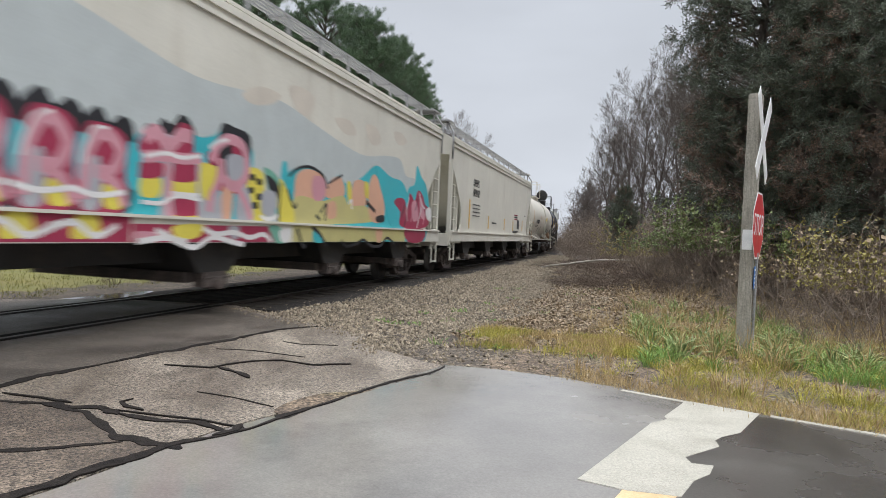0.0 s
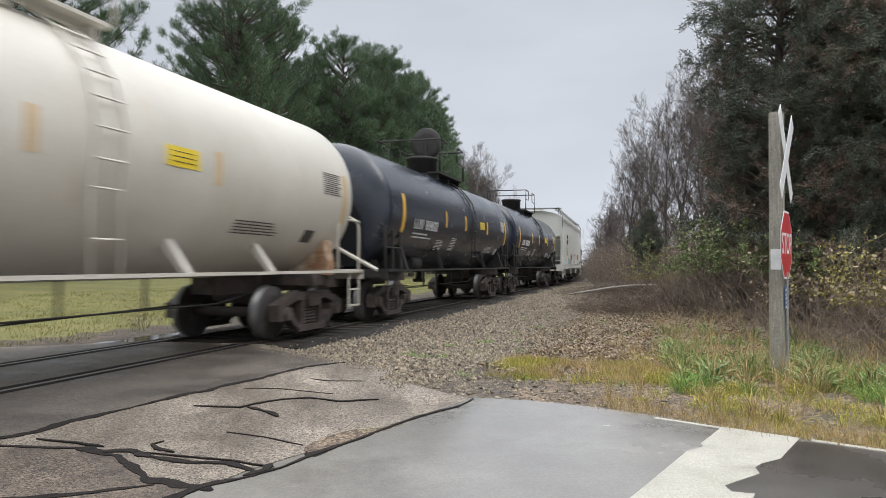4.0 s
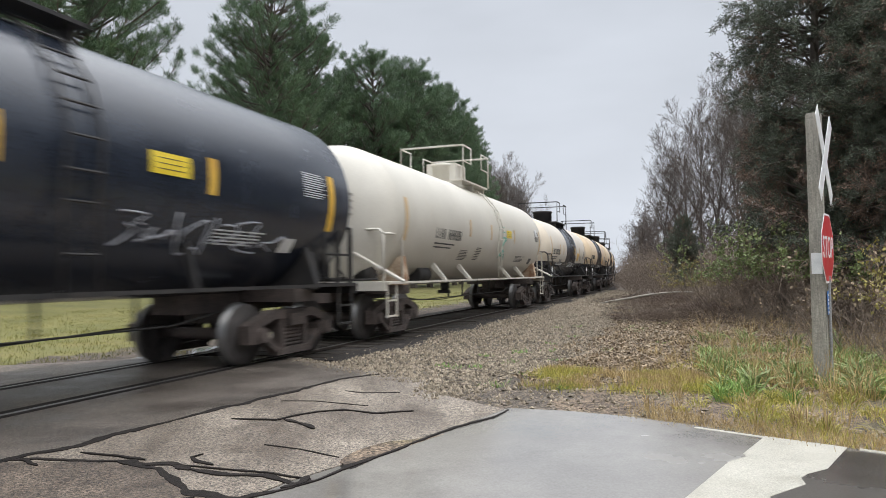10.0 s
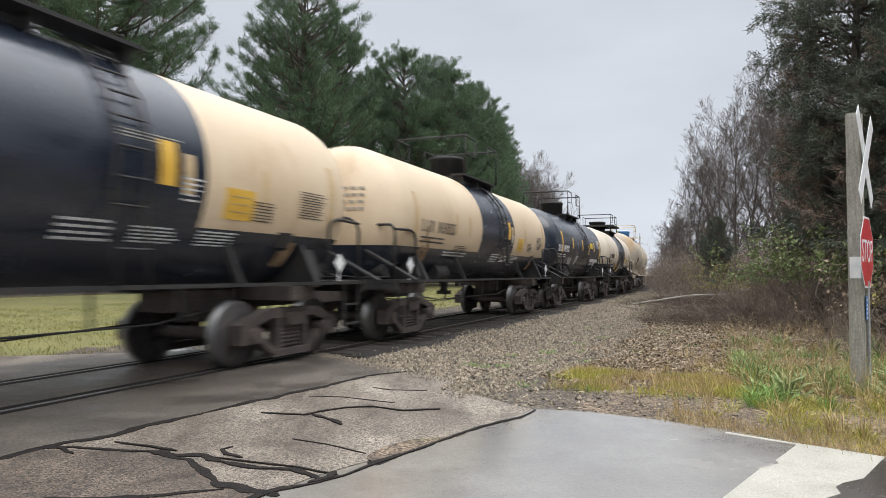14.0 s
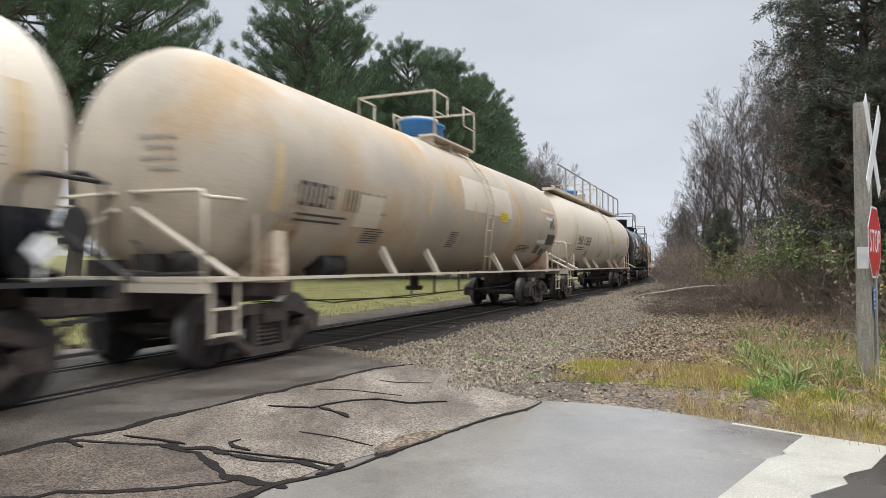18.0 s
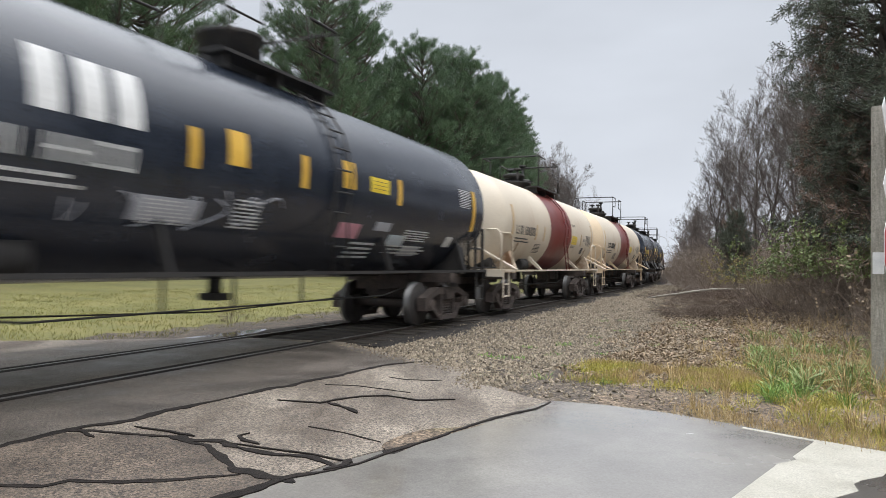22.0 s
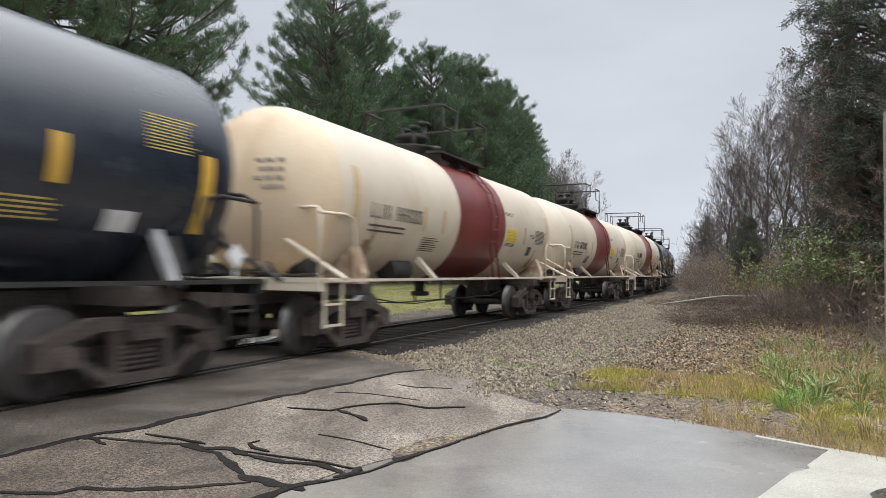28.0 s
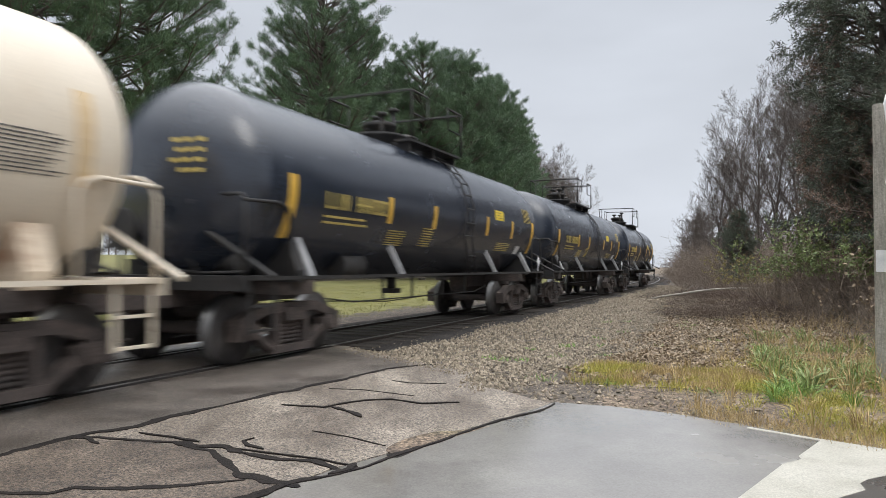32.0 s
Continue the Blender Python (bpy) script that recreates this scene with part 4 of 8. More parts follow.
    # running board along each side, on brackets from the tank
    for y in (-1, 1):
        bm = bmesh.new()
        quad_box(bm, (0, y * 1.46, 1.12), (L - 1.3, 0.04, 0.045))
        quad_box(bm, (0, y * 1.42, 1.105), (L - 1.9, 0.06, 0.015))
        part("side_rail", bm, M[deck_mat], car)
        strut_mat = M["black_dull"] if split_dark(scheme) or (main_dark(scheme) and letters == "letter_white") else M["strut_grey"] if frame_mat.startswith("black") else M[deck_mat]
        at = tx + 0.05
        for x in ((-at, -2.4, 2.4, at) if frame_mat.startswith("black") else (-2.4 - 1.6 * (L > 15), -2.1, 2.1, 2.4 + 1.6 * (L > 15)) if L > 15 else (-2.4, 2.5)):
            bm = bmesh.new()
            a = radians(-33 if frame_mat.startswith("black") else -42)
            cross_slab(bm, [(y * 1.47, 1.12), (y * 1.38, 1.12), (y * (r - 0.01) * math.cos(a - 0.04), zc + (r - 0.01) * math.sin(a - 0.04)), (y * (r - 0.01) * math.cos(a + 0.04), zc + (r - 0.01) * math.sin(a + 0.04))], x - (0.05 if abs(x) > 3 or not frame_mat.startswith("black") else 0.02), x + (0.05 if abs(x) > 3 or not frame_mat.startswith("black") else 0.02))
            part("strut", bm, strut_mat, car)
    # piping and brake gear under the tank
    bm = bmesh.new()
    path_rod(bm, [(-tx + 1.2, -0.62, 0.78), (-tx + 2.2, -0.7, 0.66), (tx - 2.2, -0.7, 0.66), (tx - 1.2, -0.62, 0.78)], 0.013, 6)
    path_rod(bm, [(-tx + 1.2, 0.2, 0.70), (0, 0.2, 0.52), (tx - 1.2, 0.2, 0.62)], 0.012, 6)
    for x in (-1.8, -0.6, 0.9, 2.2):
        rod(bm, (x, -0.7, 0.66), (x, -0.7, zc - r + 0.12), 0.025, 5)
    part("brake_piping", bm, M["black_dull"], car)
    bm = bmesh.new()
    rod(bm, (-0.2, 0, zc - r + 0.05), (-0.2, 0, 0.78), 0.10, 10)
    quad_box(bm, (-0.2, 0, 0.76), (0.3, 0.3, 0.10))
    part("outlet_valve", bm, M["black_dull"], car)
    bm = bmesh.new()
    rod(bm, (-tx + 1.3, -0.9, 1.28), (-tx + 2.0, -0.9, 1.28), 0.2, 12)
    part("air_reservoir", bm, M["black_dull"], car)
    # fittings and platform on top
    top = zc + r
    bm = bmesh.new()
    if fittings == "hat":
        lathe(bm, [(-0.15, 0.46), (0.50, 0.46), (0.52, 0.50), (0.58, 0.50), (0.61, 0.42)], "z", (0.0, 0, top), 20)
    else:
        lathe(bm, [(-0.12, 0.52), (0.10, 0.52), (0.12, 0.56), (0.17, 0.56), (0.19, 0.4)], "z", (-0.75, 0, top), 20)
        lathe(bm, [(-0.15, 0.30), (0.22, 0.30), (0.24, 0.36), (0.32, 0.36), (0.36, 0.22)], "z", (-0.75, 0, top + 0.1), 16)
        for dx, dy, hh in ((-1.0, -0.2, 0.55), (-0.6, -0.25, 0.7), (-0.5, 0.2, 0.6)):
            rod(bm, (dx, dy, top), (dx, dy, top + hh), 0.05, 8)
            lathe(bm, [(-0.02, 0.10), (0.02, 0.12), (0.05, 0.10)], "z", (dx, dy, top + hh), 10)
        lathe(bm, [(-0.15, 0.2), (0.3, 0.2), (0.34, 0.26), (0.42, 0.12)], "z", (0.5, 0, top), 14)
        for dx in (-0.9, 0.95):
            lathe(bm, [(-0.15, 0.11), (0.24, 0.11), (0.26, 0.15), (0.3, 0.15)], "z", (dx, 0.1, top), 10)
    part("manway", bm, M["black_dull"] if main_dark(scheme) or fittings != "hat" else fm, car)
    stripes = "yellow" if main_dark(scheme) else "stripe_faded"
    hm = fm if frame_mat in ("offwhite", "tan") else M["black_dull"]
    bm = bmesh.new()
    for y in (-0.75, 0.75):
        quad_box(bm, (0.1, y, top - 0.02), (2.5, 0.36, 0.045))
        for x in (-1.0, 0.1, 1.2):
            quad_box(bm, (x, y * 0.8, top - 0.12), (0.06, 0.5, 0.2))
    part("top_platform", bm, hm, car)
    for s in (-1, 1):
        bm = bmesh.new()
        x = 0.1 + s * 1.25
        path_rod(bm, [(x, -0.95, top), (x, -0.95, top + 0.95), (x, 0.95, top + 0.95), (x, 0.95, top)], 0.026, 6)
        part("safety_railing", bm, hm, car)
        for y in (-0.95, 0.95):
            bm = bmesh.new()
            path_rod(bm, [(x, y, top + 0.95), (x - s * 0.75, y, top + 0.95)], 0.024, 6)
            path_rod(bm, [(x, y, top + 0.5), (x - s * 0.72, y, top + 0.5), (x - s * 0.75, y, top + 0.95)], 0.018, 5)
            part("handrail", bm, hm, car)
    # ladder on each side
    for y in (-1, 1):
        bm = bmesh.new()
        for x in (0.55, 0.95):
            pts = [(x, y * 1.48, 1.12)] + [(x, y * (r + 0.07) * math.cos(radians(a)), zc + (r + 0.07) * math.sin(radians(a))) for a in (-18, 5, 28, 50, 70)]
            path_rod(bm, pts, 0.018, 5)
        for z, a in [(1.4, -30)] + [(0, a) for a in (-18, -7, 5, 17, 28, 39, 50, 60, 70)]:
            yy = y * (r + 0.07) * math.cos(radians(a)) if a > -30 else y * 1.47
            zz = zc + (r + 0.07) * math.sin(radians(a)) if a > -30 else 1.5
            rod(bm, (0.55, yy, zz), (0.95, yy, zz), 0.015, 5)
        part("ladder", bm, hm if main_dark(scheme) or (scheme[3] and "black" in scheme[3][2]) else M[scheme[3][2]] if scheme[3] else fm, car)
    # markings, by their height over the rail
    def up(z):
        return math.degrees(math.asin(max(-0.98, min(0.98, (z - zc) / r))))
    low = letters == "letter_yellow"
    band = scheme[3] is not None
    red = band and scheme[3][2] == "red_band"
    for x in stripe_at or ((-2.8, -1.0, 1.93, 3.75) if low else (-2.8, -1.95, 3.2) if red else (-2.8, -1.95, 1.5, 2.87) if band else (-2.2, -0.2, 2.55)):
        bm = bmesh.new()
        z0 = 2.0 if low or red else 2.14 if band else 2.26
        wrap(bm, x * (1 if L < 17 else 1.25), x * (1 if L < 17 else 1.25) + 0.13, up(z0), up(z0 + 0.44), r, zc, n=4)
        part("reflective_stripe", bm, M[stripes], car)
    for x in (-tank_half + 1.0, tank_half - 1.02):
        bm = bmesh.new()
        wrap(bm, x, x + 0.16, up(1.65 if low else 1.98), up(2.5 if low else 2.86), r, zc, n=6)
        part("reflective_stripe", bm, M[stripes], car)
    x0 = -4.65 if L < 17 else -tank_half * 0.70 - 1.0
    lettering(car, x0, up(2.11), 0.24 if L < 17 else 0.34, "XXXX XXXXXX", r, zc, letters, gap=0.38)
    text_lines(car, x0, x0 + 1.4, up(1.98), r, zc, 2, letters, 0.045)
    text_lines(car, x0 + 2.0, x0 + 2.7, up(1.88), r, zc, 7, letters, 0.022)
    if red:
        text_lines(car, 1.85, 2.55, up(1.97), r, zc, 3, letters, 0.016)
        text_lines(car, 1.75, 2.35, up(2.72), r, zc, 3, "letter_faint", 0.016)
        text_lines(car, tank_half - 2.5, tank_half - 2.1, up(2.26), r, zc, 3, letters, 0.018)
    elif band:
        text_lines(car, 1.9, 2.6, up(1.74), r, zc, 5, "letter_white", 0.022)
        text_lines(car, 0.95, 1.6, up(1.74), r, zc, 5, "letter_white", 0.022)
        text_lines(car, tank_half - 2.75, tank_half - 2.3, up(2.16), r, zc, 7, letters, 0.020)
        text_lines(car, 0.6, 1.5, up(2.7), r, zc, 3, "letter_faint", 0.018)
    else:
        text_lines(car, -1.35, -0.85, up(1.98), r, zc, 8, letters, 0.025)
        text_lines(car, tank_half * 0.44, tank_half * 0.60, up(1.85), r, zc, 5, letters, 0.024)
    bm = bmesh.new()
    px, pw, z0, z1 = (1.8, 0.76, 2.03, 2.32) if red else (2.18, 0.54, 1.92, 2.29) if band else (2.5 if low else 1.62, 0.6, 2.4, 2.64)
    wrap(bm, px, px + pw, up(z0), up(z1), r, zc, n=3)
    pl = part("placard", bm, M["placard"] if red or not band else M["yellow"], car, "yellow hazard placard with small print")
    bm = bmesh.new()
    for k in (0.25, 0.5, 0.75):
        z = z0 + (z1 - z0) * k
        wrap(bm, px + 0.08, px + pw - 0.08, up(z - 0.004), up(z + 0.004), r, zc, n=1, lift=0.009)
    part("text_bar", bm, M["letter_faint" if band else "letter_black"], pl)
    text_lines(car, tank_half - (2.0 if red else 1.75), tank_half - 1.1, up(2.40 if band else 2.82), r, zc, 11, letters, 0.018, "qualification_panel")
    for xs in (tank_half - 1.12, -tank_half + 0.35) if split_dark(scheme) else (tank_half - 0.85,) if main_dark(scheme) and r != R_BIG else ():
        bm = bmesh.new()
        q = 0.145
        for cx, cz in ((xs + 0.3, 1.42),):
            vs = [bm.verts.new((cx + a, -1.455, cz + b)) for a, b in ((0, -q), (q, 0), (0, q), (-q, 0))]
            bk = [bm.verts.new((v.co.x, -1.44, v.co.z)) for v in vs]
            bm.faces.new(vs)
            bm.faces.new(bk[::-1])
            for n in range(4):
                bm.faces.new((vs[n], vs[(n + 1) % 4], bk[(n + 1) % 4], bk[n]))
        quad_box(bm, (cx, -1.435, 1.22), (0.03, 0.015, 0.24))
        part("placard_holder", bm, M["sign_white"] if main_dark(scheme) or split_dark(scheme) else M["sign_metal"], car, "white diamond placard in its holder")
    bm = bmesh.new()
    wrap(bm, tank_half - (2.5 if red else 2.1), tank_half - (2.18 if red else 1.78), up(1.72 if red else 1.62), up(1.95 if red else 1.82), r, zc, n=3)
    part("data_plate", bm, M["letter_black"] if not main_dark(scheme) else M["letter_white"], car)
    # small print on the near head
    bm = bmesh.new()
    for n, wd in enumerate((0.5, 0.42, 0.5, 0.36)):
        zz = 2.85 - n * 0.13
        for k in range(3):
            yy = -0.75 + k * wd / 3
            rr = min(1.0, math.hypot(yy + wd / 7, zz - zc) / r)
            xx = -tank_half + r * 0.5 * (1 - math.sqrt(max(0.0, 1 - rr * rr)))
            quad_box(bm, (xx - 0.004, yy + wd / 7, zz), (0.02, wd / 4, 0.05))
    tagged(part("head_stencil", bm, M[letters if main_dark(scheme) else "letter_faint"], car), kind="stuff")
    add_truck(car, -tx)
    add_truck(car, tx)
    add_couplers(car, half)
    car["half"] = half
    return car


def split_dark(scheme):
    return scheme[2] == "black"


def main_dark(scheme):
    return scheme[0] == "black"


def hopper_car(label, L, body_mat, sill_mat, bays, name="hopper_car", flat=False, graffiti=None):
    car = tagged(new(name), label, "hopper car", "cars of the freight train")
    half = L / 2
    W = 1.56
    bm = bmesh.new()
    a = half - 2.3
    e = half - 0.75
    zt = 4.15
    # the side sheets end in a rounded cut-out over the end platform
    depth = 1.30 if not flat else 0.35
    right = [(e, 1.28)] + [(e - depth * q, z) for q, z in ((0.80, 1.30), (0.93, 1.42), (0.99, 1.58), (1.0, 1.85), (0.97, 2.05), (0.86, 2.25), (0.62, 2.58), (0.36, 2.92), (0.12, 3.18))] + [(e, 3.3), (e, zt)]
    poly = [(-x, z) for x, z in right[::-1]] + right
    slope = [(half - 3.3, 1.28), (half - 2.9, 1.5), (half - 1.15, 3.55), (e, 3.7), (e, zt)]
    prism(bm, [(-x, z) for x, z in slope[::-1]] + slope, -W + 0.05, W - 0.05)
    for y in (-1, 1):
        prism(bm, poly, y * W, y * (W - 0.045))
    # roof
    n = 10
    top = []
    for i in range(n + 1):
        y = -W + 2 * W * i / n
        top.append((y, zt + 0.42 * (1 - (y / W) ** 2) ** 0.75))
    for s0, s1 in ((-e, e),):
        va = [bm.verts.new((s0, y, z - 0.001)) for y, z in top]
        vb = [bm.verts.new((s1, y, z - 0.001)) for y, z in top]
        for i in range(n):
            bm.faces.new((va[i], vb[i], vb[i + 1], va[i + 1]))
        bm.faces.new(va)
        bm.faces.new(vb[::-1])
    part("body", bm, M[body_mat], car)
    # top cornice and side sill
    for y in (-1, 1):
        for z, h in ((zt - 0.03, 0.10), (zt - 0.19, 0.05), (zt + 0.09, 0.05)):
            bm = bmesh.new()
            quad_box(bm, (0, y * (W + 0.012 - (0.05 if z > zt else 0)), z), (2 * e, 0.06, h))
            part("cornice", bm, M[body_mat], car)
        bm = bmesh.new()
        quad_box(bm, (0, y * (W + 0.015), 1.16), (2 * half - 1.5, 0.07, 0.30))
        quad_box(bm, (0, y * (W + 0.03), 1.31), (2 * half - 1.5, 0.12, 0.035))
        part("side_sill", bm, M[sill_mat], car)
    # hopper bays
    span = 2 * a + 1.2
    for i in range(bays):
        xc = -span / 2 + span * (i + 0.5) / bays
        w = span / bays
        bm = bmesh.new()
        prism(bm, [(xc - w * 0.24, 1.30), (xc + w * 0.24, 1.30), (xc + w * 0.10, 0.60), (xc - w * 0.10, 0.60)], -W * 0.90, W * 0.90)
        # the grey cars' bays are coloured black for the shade under the body
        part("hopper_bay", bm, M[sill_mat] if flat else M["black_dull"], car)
        bm = bmesh.new()
        quad_box(bm, (xc, 0, 0.53), (w * 0.24, 2.5, 0.14))
        quad_box(bm, (xc, -W * 0.86, 0.50), (w * 0.14, 0.16, 0.20))
        rod(bm, (xc, -W * 0.80, 0.45), (xc, -W * 0.97, 0.45), 0.085, 10)
        rod(bm, (xc - 0.25, -W * 0.9, 0.52), (xc + 0.3, -W * 0.9, 0.52), 0.03, 6)
        part("discharge_gate", bm, M["truck"], car)
    # recessed block between the bays, its black standing for the shade on the slope sheets
    bm = bmesh.new()
    prism(bm, [(-a, 1.3), (a, 1.3), (a - 0.6, 0.72), (-a + 0.6, 0.72)], -W * 0.62, W * 0.62)
    part("centre_sill", bm, M["black_dull"], car)
    tx = half - 2.3
    for s in (-1, 1):
        bm = bmesh.new()
        quad_box(bm, (s * (tx + 0.55), 0, 0.93), (3.6, 0.5, 0.34))
        quad_box(bm, (s * tx, 0, 1.04), (0.5, 2.9, 0.2))
        quad_box(bm, (s * (half - 0.72), 0, 1.05), (0.14, 3.0, 0.36))
        quad_box(bm, (s * (half - 1.15), 0, 1.24), (0.9, 3.0, 0.05))
        part("end_sill", bm, M[sill_mat], car)
        for y in (-1, 1):
            bm = bmesh.new()
            quad_box(bm, (s * (half - 0.76), y * (W - 0.06), 2.55), (0.12, 0.12, 3.3))
            quad_box(bm, (s * (half - 1.75), y * (W - 0.10), 1.9), (0.08, 0.08, 1.3))
            part("corner_post", bm, M[body_mat], car)
            bm = bmesh.new()
            for dx in (0.0, 0.46):
                quad_box(bm, (s * (half - 0.80 - dx), y * (W - 0.05), 2.35), (0.045, 0.03, 3.1))
            for i in range(9):
                rod(bm, (s * (half - 0.80), y * (W - 0.02), 0.98 + i * 0.36), (s * (half - 1.26), y * (W - 0.02), 0.98 + i * 0.36), 0.014, 5)
            part("ladder", bm, M[body_mat], car)
            bm = bmesh.new()
            for dx in (0.0, 0.46):
                quad_box(bm, (s * (half - 0.80 - dx), y * W, 0.72), (0.05, 0.03, 0.6))
            quad_box(bm, (s * (half - 1.03), y * W, 0.45), (0.46, 0.06, 0.03))
            part("corner_step", bm, M[sill_mat], car)
            bm = bmesh.new()
            rod(bm, (s * (half - 1.9), y * 0.5, 1.2), (s * (half - 1.0), y * 0.5, 3.4), 0.05, 6)
            part("end_brace", bm, M[body_mat], car)
    if flat:
        bm = bmesh.new()
        quad_box(bm, (-e + 0.03, 0, 3.55), (0.08, 3.02, 1.15))
        part("end_wall", bm, M[body_mat], car)
        bm = bmesh.new()
        for k in range(6):
            rod(bm, (-e - 0.08, -1.45, 1.5 + 0.32 * k), (-e - 0.08, -0.75, 1.5 + 0.32 * k), 0.014, 5)
        part("grab_irons", bm, M[body_mat], car)
    # roof walk and hatches
    bm = bmesh.new()
    zr = zt + 0.56
    for y in (-1.16, 1.16):
        for dy in (-0.14, -0.05, 0.05, 0.14):
            quad_box(bm, (0, y + dy, zr), (2 * e + 0.5, 0.035, 0.04))
        k = int(e * 2 / 1.2)
        for i in range(k + 1):
            quad_box(bm, (-e + 2 * e * i / k, y, zr - 0.03), (0.05, 0.36, 0.04))
            quad_box(bm, (-e + 2 * e * i / k, y * 1.14, zr - 0.20), (0.05, 0.05, 0.36))
    for s in (-1, 1):
        quad_box(bm, (s * (e - 0.1), 0, zr), (0.7, 2.9, 0.04))
        path_rod(bm, [(s * (e + 0.1), -W, zt - 0.6), (s * (e + 0.1), -W, zt + 0.2), (s * (e - 0.1), -W + 0.3, zr + 0.1)], 0.03, 6)
    part("roof_walk", bm, M["sign_metal"], car)
    bm = bmesh.new()
    quad_box(bm, (0, 0, zr - 0.03), (2 * e - 1.5, 0.62, 0.12))
    part("hatch_trough", bm, M[body_mat], car)
    add_truck(car, -tx)
    add_truck(car, tx)
    add_couplers(car, half)
    return car


def side_plate(bm, x0, z0, x1, z1, y=-1.566, lift=0.006):
    quad_box(bm, ((x0 + x1) / 2, y - lift / 2, (z0 + z1) / 2), (abs(x1 - x0), lift, abs(z1 - z0)))


def hopper_marks(car, L, letters, data=True):
    a = L / 2
    for rows in ((2.95, 0.26, 5), (2.6, 0.26, 6)):
        bm = bmesh.new()
        z, h, n = rows
        for i in range(n):
            x = -a + 3.7 + i * h * 0.74
            side_plate(bm, x, z, x + h * 0.10, z + h)
            side_plate(bm, x + h * 0.40, z + (h * 0.4 if i % 2 else 0), x + h * 0.50, z + h)
            if i % 3:
                side_plate(bm, x + h * 0.10, z + h * 0.88, x + h * 0.40, z + h)
                side_plate(bm, x + h * 0.10, z + h * 0.44, x + h * 0.40, z + h * 0.54)
        tagged(part("stencil", bm, M[letters], car), kind="stuff")
    bm = bmesh.new()
    for i in range(4):
        for j in range(3):
            x = -a + 3.7 + j * 0.42
            side_plate(bm, x, 1.9 + i * 0.13, x + 0.34, 1.94 + i * 0.13)
    tagged(part("data_panel", bm, M[letters], car), kind="stuff")
    for x, z in ((-a + 3.15, 1.45), (-a + 0.45 * a * 2 - 2, 1.5), (0.6, 1.5), (a - 6.5, 1.5), (a - 3.6, 1.55)):
        bm = bmesh.new()
        side_plate(bm, x, z, x + 0.13, z + (1.0 if x == -a + 3.15 else 0.5))
        part("reflective_stripe", bm, M["yellow"], car)
    bm = bmesh.new()
    side_plate(bm, a - 5.2, 1.6, a - 4.6, 2.05)
    part("data_plate", bm, M[letters], car)


GAPS = [12.86, 31.75, 47.38, 61.42, 75.15, 93.86, 107.76, 123.81, 136.61, 148.6, 161.66, 172.98, 185.44, 204.0, 222.11, 237.29, 250.48, 264.44, 278.06, 292.13, 305.56, 318.94, 332.53, 346.65, 361.2, 375.3]
TRAVEL = [0.0, 41.22, 82.54, 124.02, 165.71, 207.56, 249.54, 291.5, 333.29]       # metres gone, every four seconds
TRAIN = []          # (car, the place of its middle at the start)


def couple(car, i, L):
    TRAIN.append((car, (GAPS[i - 1] if i else GAPS[0] - L) + L / 2))


def length(i):
    return GAPS[i] - GAPS[i - 1]


BLACK = ("black", None, None, None, None)
def two_tone(top, L, head=None, w=1.3, off=0.0):
    return (top, -0.43, "black", (-1.05, 0.55 + w, "black"), head)
def red_band(L, head=None):
    return ("cream", None, None, (-1.15, 1.65, "red_band"), head)


R_BIG, R_MED, R_SML = 1.475, 1.385, 1.385


